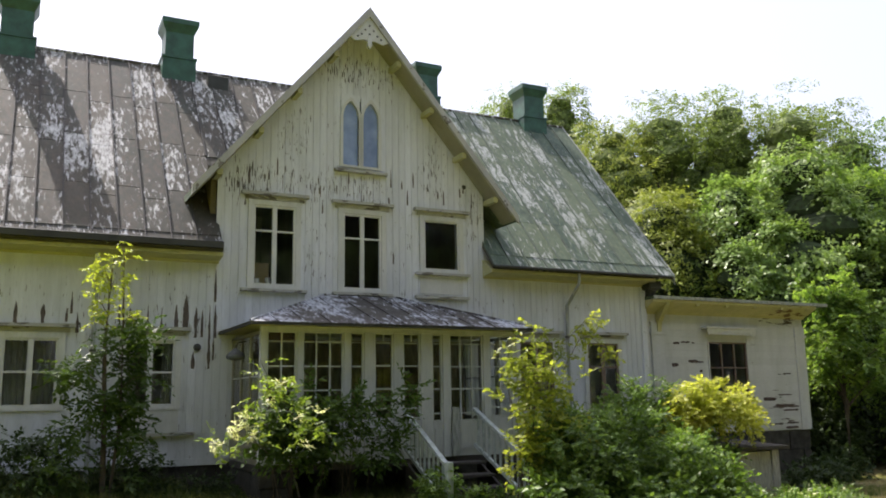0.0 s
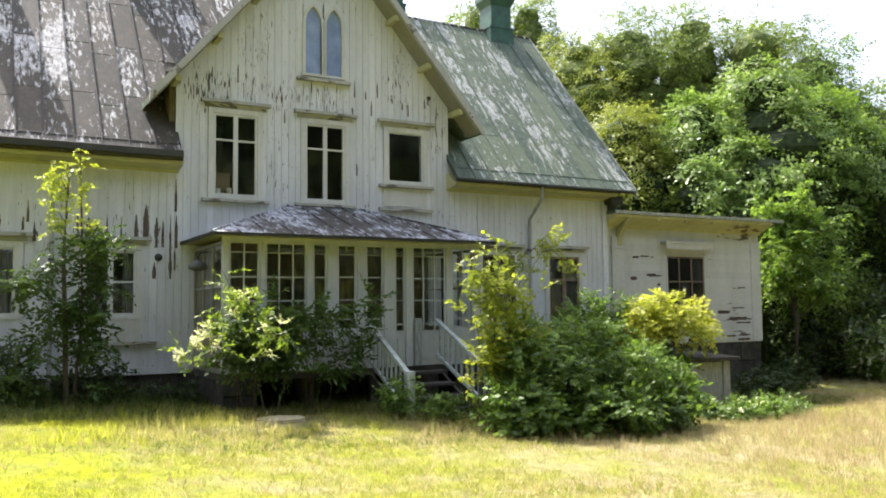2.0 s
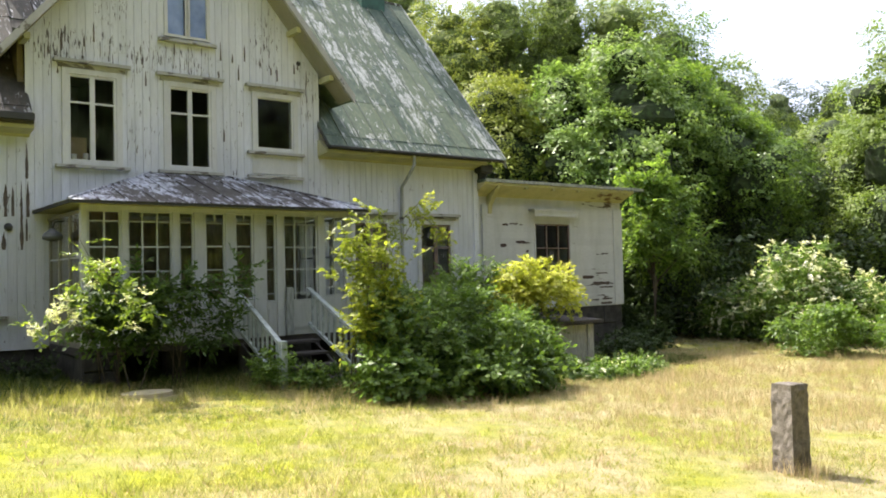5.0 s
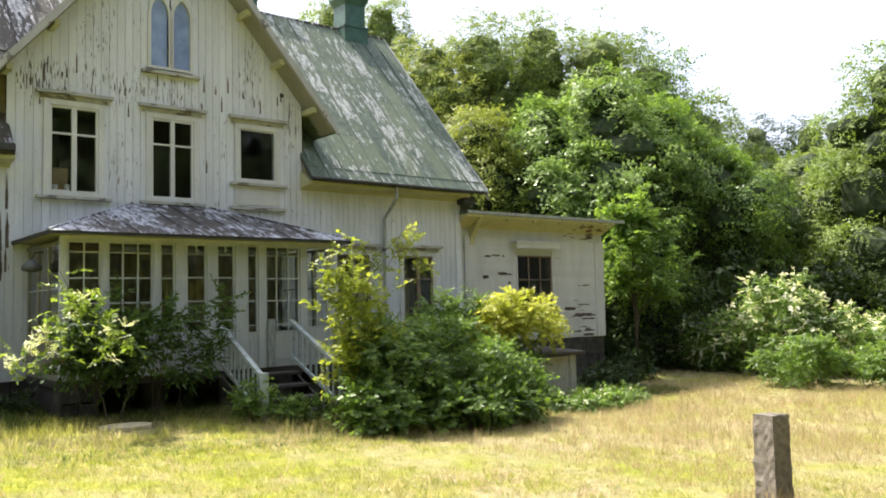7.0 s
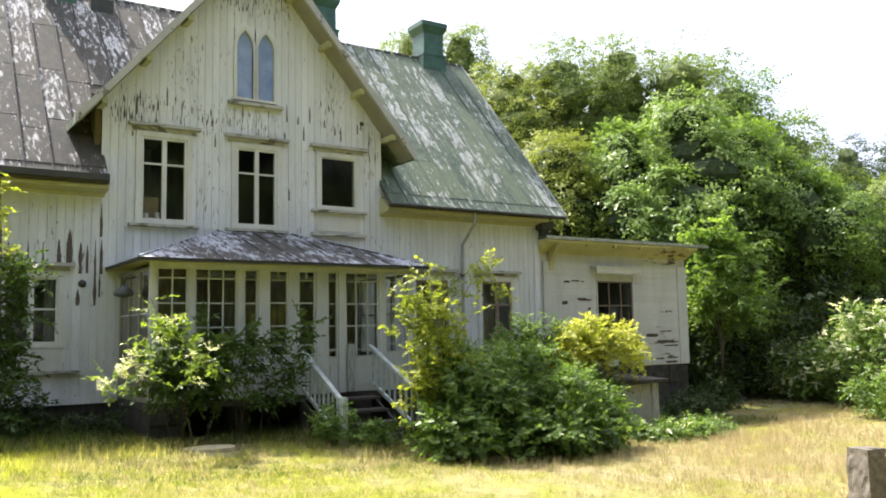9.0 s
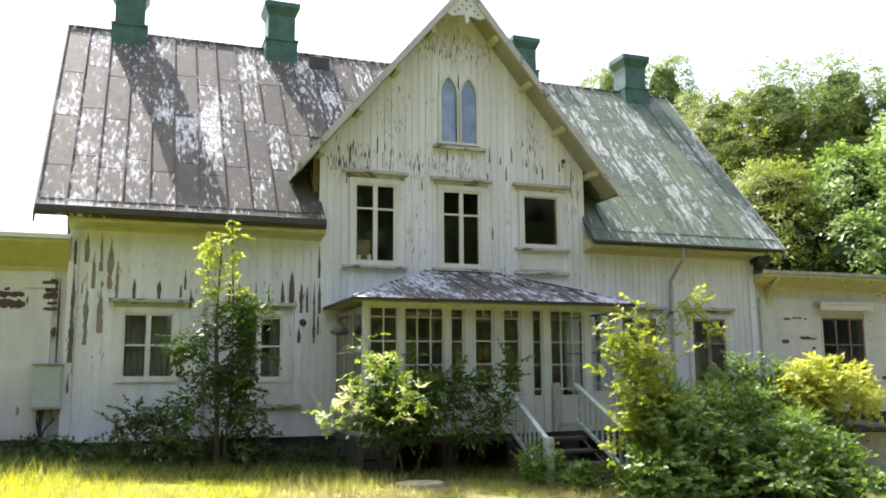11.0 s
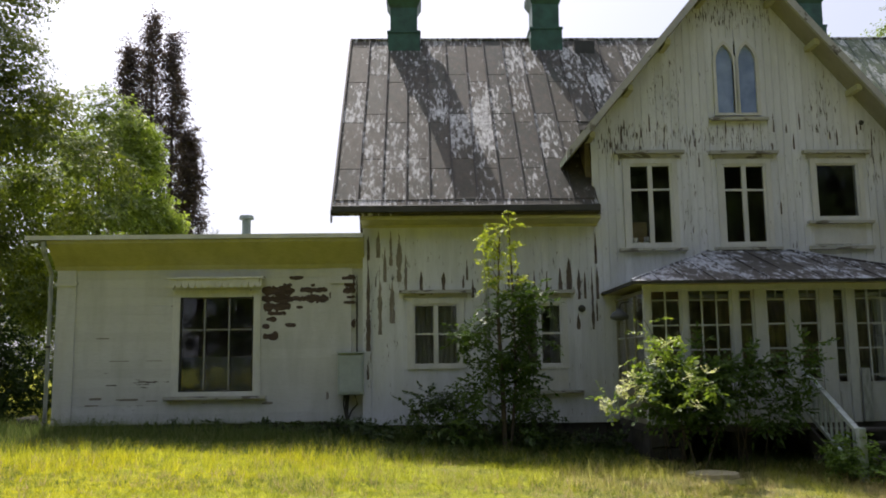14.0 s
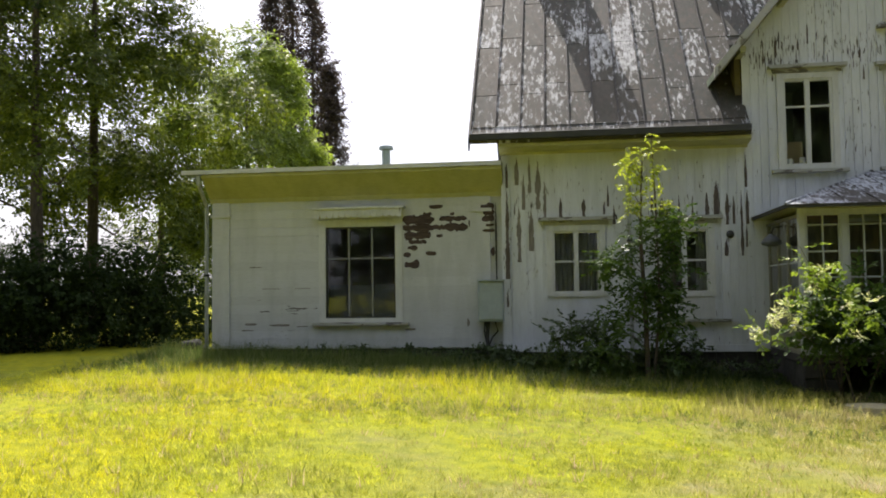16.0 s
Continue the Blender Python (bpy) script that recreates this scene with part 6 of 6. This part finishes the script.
def column_tree(x, y, h, w, seed):
    ob = thing("columnar_tree", "dusky columnar tree with dense upright branches", "tree", group="columnar trees")
    g = ground_z(x, y)
    rng = np.random.default_rng(seed)
    bm = tubed([(x, y, g - 0.2), (x, y, g + h * 0.9)], [0.22, 0.03])
    part("trunk", bm, bark, ob)
    cs, rs = [], []
    for i in range(190):
        t = (i + rng.random()) / 190
        r = w / 2 * (math.sin(math.pi * (0.12 + 0.86 * t)) ** 0.6) * 0.9
        a = rng.random() * math.tau
        cs.append((x + r * math.cos(a) * rng.random() ** 0.5, y + r * math.sin(a) * rng.random() ** 0.5, g + 0.5 + (h - 0.5) * t))
        k = w * rng.uniform(0.12, 0.22)
        rs.append((k * 0.7, k * 0.7, k * 2.2))
    leaf_part("crown", leaves("crown", cs, rs, 30000, 0.15, seed + 1, flat=0.1, simple=True), leaf_purple, ob)
    return ob


for az, dist, h, w, sd in ((-16.4, 42, 17.0, 1.6, 301), (-17.7, 43, 18.4, 1.7, 304), (-19.1, 42, 16.4, 1.5, 310), (-15.2, 40, 11.8, 1.5, 307)):
    x, y = ray_place(az, dist)
    column_tree(x, y, h, w, sd)


# unseen trees added behind the viewpoint: mirrored in panes, cutting sky light on the walls
for i, (x, y, h) in enumerate(((-34, -20, 20), (-27, -27, 21), (-18, -31, 23), (-9, -33, 22), (0, -32, 24), (9, -31, 22), (18, -29, 23), (13.5, -26, 21), (22.5, -25, 22), (27, -25, 21), (35, -17, 20))):
    tree("unseen_tree", "unseen tree behind the viewpoint, added for pane reflections and dimmer walls", x, y, h, 16.0, 0.3, 9000, 0.9, leaf_dark, 500 + i * 3, clumps=60, simple=True, group="boundary trees")


# ---- grass ----
def grass(name, label, x0, x1, y0, y1, count, h0, h1, seed, mat, width=0.006, lean=(0.3, 1.3)):
    """Leaning blades in tufts, each one narrow triangle."""
    rng = np.random.default_rng(seed)
    tufts = count // 9
    cx = np.repeat(rng.uniform(x0, x1, tufts), 9)
    cy = np.repeat(rng.uniform(y0, y1, tufts), 9)
    big = np.repeat(0.55 + 0.9 * rng.random(tufts) ** 2, 9)
    x = cx + rng.normal(size=len(cx)) * 0.03
    y = cy + rng.normal(size=len(cx)) * 0.03
    keep = ~((y > -0.1) & (x > -12.7) & (x < 12.4)) & (((x + 2.07) / 0.42) ** 2 + ((y + 3.65) / 0.6) ** 2 > 1)
    x, y, big = x[keep], y[keep], big[keep]
    n = len(x)
    z = -0.05 - 0.05 * np.clip(x, -10, 10) + 0.012 * np.clip(y, -20, 0) - 0.015
    tall = 0.5 + 0.5 * np.sin(x * 1.3 + 2 * np.sin(y * 0.7)) * np.cos(y * 1.1 + x * 0.4)
    h = (h0 + (h1 - h0) * rng.random(n)) * (0.55 + 0.6 * tall) * big
    a = rng.uniform(0, math.tau, n)
    w = width * rng.uniform(0.6, 1.3, n)
    ln = h * rng.uniform(*lean, n)
    b = rng.uniform(0, math.tau, n)
    p = np.stack([x, y, z], 1)
    s = np.stack([np.cos(a) * w, np.sin(a) * w, np.zeros(n)], 1)
    tip = p + np.stack([np.cos(b) * ln, np.sin(b) * ln, h], 1)
    verts = np.stack([p - s, p + s, tip], 1).reshape(-1, 3)
    me = loose_triangles(name, verts)
    ob = new(name, me)
    me.materials.append(mat)
    return tagged(ob, label, "grass", kind="stuff")


grass("lawn_grass", "short dry lawn grass, green and straw mixed", -14.5, 13.5, -12.2, 0.0, 330000, 0.025, 0.08, 401, blades_mat, 0.0045, (0.2, 0.9))
grass("near_grass", "fine bright grass in the nearer lawn", -13, 3, -12.2, -6.8, 200000, 0.02, 0.055, 406, blades_mat, 0.0035, (0.2, 0.9))
grass("sparse_grass", "short lawn grass beyond the mown middle", -20, 18, -24, -12.2, 38000, 0.03, 0.08, 405, blades_mat, 0.008)
grass("long_grass", "longer unmown grass along the house", -14, 12, -2.9, -0.1, 80000, 0.08, 0.22, 402, green_blades, 0.008)
grass("wall_grass", "tall shaded grass against the west walls", -13.6, -3.3, -1.4, -0.15, 26000, 0.14, 0.36, 413, green_blades, 0.007, (0.1, 0.7))
grass("mid_grass", "fresh green tufts where the shade ends", -13.5, 4, -6.0, -2.7, 26000, 0.04, 0.11, 410, green_blades, 0.005)
grass("seeding_grass", "thin tall grass gone to seed at the edge of the shade", -13.5, 9, -5.2, -2.2, 40000, 0.08, 0.25, 404, blades_mat, 0.004, (0.1, 0.8))
grass("lawn_tufts", "fresh green tufts scattered through the lawn", -13.5, 3.0, -12.2, -5.0, 68000, 0.035, 0.09, 411, fresh_blades, 0.0055, (0.3, 1.1))
grass("pale_stalks", "bright seed heads nodding over the lawn", -13.5, 3.0, -11.0, -4.5, 9000, 0.07, 0.15, 412, straw_blades, 0.005, (0.2, 0.8))
grass("far_grass", "pale dry grass beyond the east wing", 13, 30, -12, 8, 60000, 0.05, 0.12, 403, blades_mat, 0.012)


grass("straw_grass", "pale straw-coloured seed stalks in the drier lawn", 1.0, 15.0, -10.5, -1.8, 66000, 0.08, 0.26, 407, straw_blades, 0.0035, (0.1, 0.6))
grass("west_straw", "scattered seed stalks in the greener lawn", -13.5, 2.0, -6.0, -1.2, 14000, 0.08, 0.2, 408, straw_blades, 0.003, (0.1, 0.6))
grass("post_grass", "uncut straw round the stone post", 0.85, 1.45, -11.75, -11.05, 900, 0.12, 0.32, 409, straw_blades, 0.003, (0.1, 0.6))


# ---- pieces: roof sheets, wall boards, foundation stones ----
def roof_sheets():
    rows = 4
    rl = SLOPE_LEN / rows
    a = math.atan(SLOPE)
    for run0, run1, n, mat, mid in ((-VERGE, -G_HALF - 0.02, 11, roof_metal, False), (-G_HALF - 0.02, G_HALF + 0.02, 12, roof_metal, True), (G_HALF + 0.02, VERGE, 11, roof_green, False)):
        cw = (run1 - run0) / n
        sheets = {}
        for part_len in (1.0, 0.8, 0.2):
            bm = bmesh.new()
            ln = rl * part_len
            box(bm, 0.006, cw - 0.006, 0.0, ln - 0.012, 0.0, 0.012)
            box(bm, -0.010, 0.010, 0.0, ln, 0.0, 0.040)
            box(bm, 0.013, cw - 0.013, -0.004, 0.012, 0.011, 0.015)
            for v in bm.verts:
                s, t = v.co.y, v.co.z
                v.co.y = s * math.cos(a) - t * math.sin(a)
                v.co.z = s * math.sin(a) + t * math.cos(a)
            sheets[part_len] = mesh_of("roof_sheet", bm)
            sheets[part_len].materials.append(mat)
            sheets[part_len].materials.append(seam_pale if run0 > 0 else seam_dark)
            for k in range(6, 12):
                sheets[part_len].polygons[k].material_index = 1
        for c in range(n):
            x = run0 + c * cw
            runs = [(r, 1.0) for r in range(rows)] if c % 2 or run0 > 0 else [(0, 0.8)] + [(r + 0.8, 1.0) for r in range(rows - 1)] + [(rows - 0.2, 0.2)]
            for r, ln in runs:
                s = r * rl
                y, z = EAVE_Y + s * math.cos(a), EAVE_Z + s * math.sin(a)
                if mid and (z + rl * ln * math.sin(a) < gable_z(max(abs(x), abs(x + cw))) + 0.3 or y < 1.3):
                    continue
                ob = new("roof_sheet", sheets[ln])
                ob.location = (x, y - 0.002, z + 0.003)
                ob.parent = main_roof
        if not mid:
            for k in range(3):
                bm = bmesh.new()
                w = (run1 - run0) / 3
                sloped(bm, run0 + k * w + 0.004, run0 + (k + 1) * w - 0.004, -0.03, 0.30, 0.016, 0.024)
                sloped(bm, run0 + k * w + 0.004, run0 + (k + 1) * w - 0.004, 0.30, 0.315, 0.012, 0.034)
                part("eave_strip", bm, mat, main_roof)


def facade_boards():
    pitch, gap = 0.141, 0.008
    n = round(2 * HALF / pitch)
    pitch = 2 * HALF / n
    pad = 0.1
    holes = [(a - pad, b + pad, c - 0.06, d + pad) for a, b, c, d in OPEN if (a, b) != DOOR[:2]]
    holes.append((-0.44, 0.44, 6.15, 7.72))
    holes.append((VX0, VX1, 0, VFLOOR + 0.01))
    for i in range(n):
        x0 = -HALF + i * pitch
        x1 = x0 + pitch - gap
        xc = (x0 + x1) / 2
        gable = abs(xc) < G_HALF
        top = gable_z(xc) - 0.05 if gable else 4.13
        z = BASE - 0.03 + random.uniform(-0.012, 0.012)
        cut = sorted((h for h in holes if h[0] < xc < h[1]), key=lambda h: h[2])
        spans = []
        for h in cut:
            if h[2] - z > 0.02:
                spans.append((z, h[2]))
            z = max(z, h[3])
        spans.append((z, top))
        for z0, z1 in spans:
            bm = bmesh.new()
            y = -0.013 - random.uniform(0, 0.004)
            vs = box(bm, x0, x1, y, 0.0, z0, z1)
            if gable and z1 == top:
                for v in vs[4:]:
                    v.co.z = gable_z(v.co.x) - 0.03
            part("board", bm, facade_paint, front_wall)


def wing_boards(front, x0, x1, z0, z1, win, y=0.12):
    rows = round((z1 - z0) / 0.165)
    h = (z1 - z0) / rows
    pad = 0.13 if x0 < 0 else 0.03
    for r in range(rows):
        za, zb = z0 + r * h, z0 + (r + 1) * h - 0.0012
        spans = [(x0, x1)]
        if zb > win[2] - 0.08 and za < win[3] + pad:
            spans = [(x0, win[0] - pad), (win[1] + pad, x1)]
        for a, b in spans:
            bm = bmesh.new()
            vs = box(bm, a, b, y - 0.022, y, za, zb)
            for k in (4, 5):
                vs[k].co.y = y - 0.0185
            part("board", bm, wing_paint, front)


def foundation():
    for nm, x0, x1, y, top, rows in (("stone_foundation", -HALF, HALF, 0.02, BASE, 2), ("stone_foundation", -12.6, -HALF - 0.02, 0.14, 0.6, 1), ("stone_foundation", HALF + 0.02, 12.33, 0.14, 0.7, 3)):
        ob = thing(nm, "low foundation of dark rough stones under the boards", "foundation")
        low = min(ground_z(x0, 0), ground_z(x1, 0)) - 0.15
        part("core", boxed(x0 + 0.03, x1 - 0.03, y + 0.05, 6.4, low, top - 0.003), stone_grey, ob)
        h = (top - low) / rows
        for r in range(rows):
            x = x0
            while x < x1 - 0.05:
                w = min(random.uniform(0.45, 0.95), x1 - x)
                bm = boxed(x + 0.008, x + w - 0.008, y - random.uniform(0.0, 0.035), y + 0.06, low + r * h + 0.008, low + (r + 1) * h - 0.006)
                for v in bm.verts:
                    v.co.x += random.uniform(-0.012, 0.012)
                    v.co.z += random.uniform(-0.012, 0.0)
                part("stone", bm, stone_grey, ob)
                x += w


def corner_boards():
    for s in (-1, 1):
        x0, x1 = sorted((s * (HALF + 0.03), s * (HALF - 0.12)))
        part("corner_board", boxed(x0, x1, -0.05, 0.12, BASE - 0.02, 4.09), facade_paint, house)
    part("base_board", boxed(-HALF + 0.13, VX0 - 0.05, -0.045, -0.024, BASE - 0.04, BASE + 0.08), facade_paint, house)


corner_boards()
roof_sheets()
facade_boards()
wing_boards(west_front, -12.28, -HALF - 0.62, 0.62, 3.38, WL)
wing_boards(east_front, HALF + 0.62, 12.01, 0.72, 3.30, WR)
foundation()


# ---- bare wood where the paint has come off ----
def flake(name, x0, x1, z0, z1, y, upright, mat, parent, rng):
    """A ragged scale of bare wood: upright ones are pointed above and cut off below, lying ones ragged at both ends."""
    n = max(6, round(((z1 - z0) if upright else (x1 - x0)) / 0.035))
    one, two = [], []
    k = 0.8
    for i in range(n + 1):
        t = i / n
        k = max(0.5, min(1.05, k + rng.uniform(-0.28, 0.28)))
        if upright:
            w = (x1 - x0) / 2 * (min(1.0, 2.0 * (1 - t)) ** 0.8) * k + 0.002
            c = (x0 + x1) / 2 + rng.uniform(-0.08, 0.08) * (x1 - x0)
            one.append((max(x0, c - w), z0 + (z1 - z0) * t))
            two.append((min(x1, c + w) + 0.001, z0 + (z1 - z0) * t))
        else:
            w = (z1 - z0) / 2 * (min(1.0, 7 * t + 0.4, 7 * (1 - t) + 0.4)) * k + 0.003
            c = (z0 + z1) / 2 + rng.uniform(-0.1, 0.1) * (z1 - z0)
            one.append((x0 + (x1 - x0) * t, c - w))
            two.append((x0 + (x1 - x0) * t, c + w))
    bm = bmesh.new()
    a = [[bm.verts.new((u, v, w)) for u, w in side] for side in (one, two) for v in (y, y + 0.007)]
    for i in range(n):
        bm.faces.new((a[0][i], a[0][i + 1], a[2][i + 1], a[2][i]))
        bm.faces.new((a[0][i + 1], a[0][i], a[1][i], a[1][i + 1]))
        bm.faces.new((a[2][i], a[2][i + 1], a[3][i + 1], a[3][i]))
    bmesh.ops.recalc_face_normals(bm, faces=bm.faces[:])
    part(name, bm, mat, parent)


def bare_wood():
    rng = random.Random(61)
    # corner strips, then the teeth over the windows, then the cluster beside the veranda: centre x, lower z, upper z, width
    corner = [(-6.98, 1.85, 3.45, 0.09), (-6.99, 1.35, 1.65, 0.05), (-6.98, 3.5, 3.95, 0.05), (-6.77, 2.15, 3.15, 0.10), (-6.68, 3.1, 3.75, 0.06), (-6.55, 2.35, 3.1, 0.10), (-6.42, 3.1, 4.0, 0.11), (-6.3, 2.95, 3.6, 0.08), (-6.57, 3.4, 4.05, 0.07), (-6.80, 3.55, 4.05, 0.08)]
    teeth = [(-6.02, 2.93, 3.3, 0.06), (-5.61, 2.95, 3.27, 0.085), (-5.25, 2.98, 3.22, 0.04), (-5.18, 3.12, 3.5, 0.04), (-5.08, 2.8, 3.15, 0.055), (-4.24, 2.9, 3.25, 0.09), (-4.42, 3.0, 3.3, 0.05), (-3.95, 2.95, 3.3, 0.03), (-3.72, 2.9, 3.27, 0.035)]
    cluster = [(-3.47, 2.93, 3.33, 0.10), (-3.31, 2.88, 3.52, 0.10), (-3.13, 2.75, 3.3, 0.08), (-3.02, 2.76, 3.25, 0.045), (-2.89, 2.2, 3.35, 0.06), (-2.79, 2.75, 3.35, 0.055), (-2.80, 3.4, 4.0, 0.045), (-3.16, 2.2, 2.5, 0.07), (-2.81, 2.35, 2.75, 0.035)]
    for x, z0, z1, w in corner + teeth + cluster:
        y = -0.0535 if x < -6.93 else -0.0195
        flake("bare_patch", x - w / 2, x + w / 2, z0, z1, y, True, bare_grey if -6.9 < x < -6.2 else bare_board, front_wall, rng)
    for k in range(26):
        x = rng.uniform(-2.6, 2.6)
        z = rng.uniform(5.5, 5.95) if k % 3 else rng.uniform(3.7, 5.3)
        if any(h[0] - 0.15 < x < h[1] + 0.15 and h[2] - 0.4 < z < h[3] + 0.3 for h in OPEN):
            continue
        flake("bare_patch", x - 0.016, x + 0.016, z, z + rng.uniform(0.12, 0.4), -0.0195, True, bare_board, front_wall, rng)
    # lying patches of the west wing: x0, x1, z0, z1
    torn = [(-8.93, -8.33, 2.91, 3.04), (-8.24, -7.73, 2.93, 3.03), (-8.93, -7.71, 2.76, 2.89), (-8.90, -8.40, 2.62, 2.75), (-8.82, -8.48, 2.52, 2.61), (-8.43, -8.17, 3.18, 3.25), (-8.55, -8.38, 3.04, 3.10), (-8.04, -7.96, 3.04, 3.10), (-7.70, -7.60, 2.84, 2.93), (-8.84, -8.65, 2.42, 2.49), (-8.90, -8.62, 2.08, 2.21), (-8.30, -8.18, 2.64, 2.70), (-8.92, -8.78, 2.3, 2.36), (-8.5, -8.3, 2.33, 2.37)]
    cracks = [(-11.9, -11.65, 2.12, 2.16), (-11.65, -11.28, 1.72, 1.745), (-11.0, -10.7, 1.72, 1.745), (-11.98, -11.75, 1.04, 1.09), (-11.5, -11.1, 1.02, 1.07), (-10.97, -10.75, 1.0, 1.04), (-12.05, -11.8, 0.93, 0.97), (-8.9, -8.7, 0.93, 0.98), (-7.75, -7.70, 1.0, 1.15)]
    strip = [(-7.47, -7.22, 3.13, 3.24), (-7.43, -7.22, 3.04, 3.11), (-7.45, -7.22, 2.92, 3.01), (-7.38, -7.22, 2.82, 2.87), (-7.44, -7.22, 2.72, 2.78), (-7.30, -7.22, 2.3, 2.42)]
    for x0, x1, z0, z1 in cracks:
        flake("bare_patch", x0, x1, z0 + 0.008, z1 - 0.008, 0.0955, False, bare_grey, west_front, rng)
    for x0, x1, z0, z1 in torn + strip:
        flake("bare_patch", x0, x1, z0 - 0.014, z1 + 0.014, 0.0655 if x0 > -7.6 else 0.0955, False, bare_wing, west_front, rng)
    # Black crack in the pilaster, laid on as a dark strip.
    flake("bare_patch", -7.215, -7.175, 1.85, 3.26, 0.0655, True, gutter_dark, west_front, rng)
    # lying patches of the east wing
    chips = [(7.95, 8.15, 2.80, 2.86), (8.18, 8.48, 2.83, 2.88), (8.53, 8.63, 2.82, 2.86), (7.87, 8.08, 2.28, 2.36), (8.38, 8.70, 2.36, 2.44), (8.70, 8.87, 2.36, 2.41), (8.72, 8.82, 2.14, 2.2)]
    edge = [(11.5, 11.78, 2.08, 2.13), (10.75, 11.2, 1.44, 1.52), (11.28, 11.75, 1.56, 1.60), (11.15, 11.82, 1.30, 1.35), (11.4, 11.95, 1.18, 1.22), (10.93, 11.38, 0.84, 0.89), (11.5, 11.93, 0.86, 0.91), (11.45, 11.9, 0.74, 0.80)]
    for x0, x1, z0, z1 in chips + edge:
        flake("bare_patch", x0, x1, z0, z1, 0.0955, False, bare_wing, east_front, rng)


bare_wood()
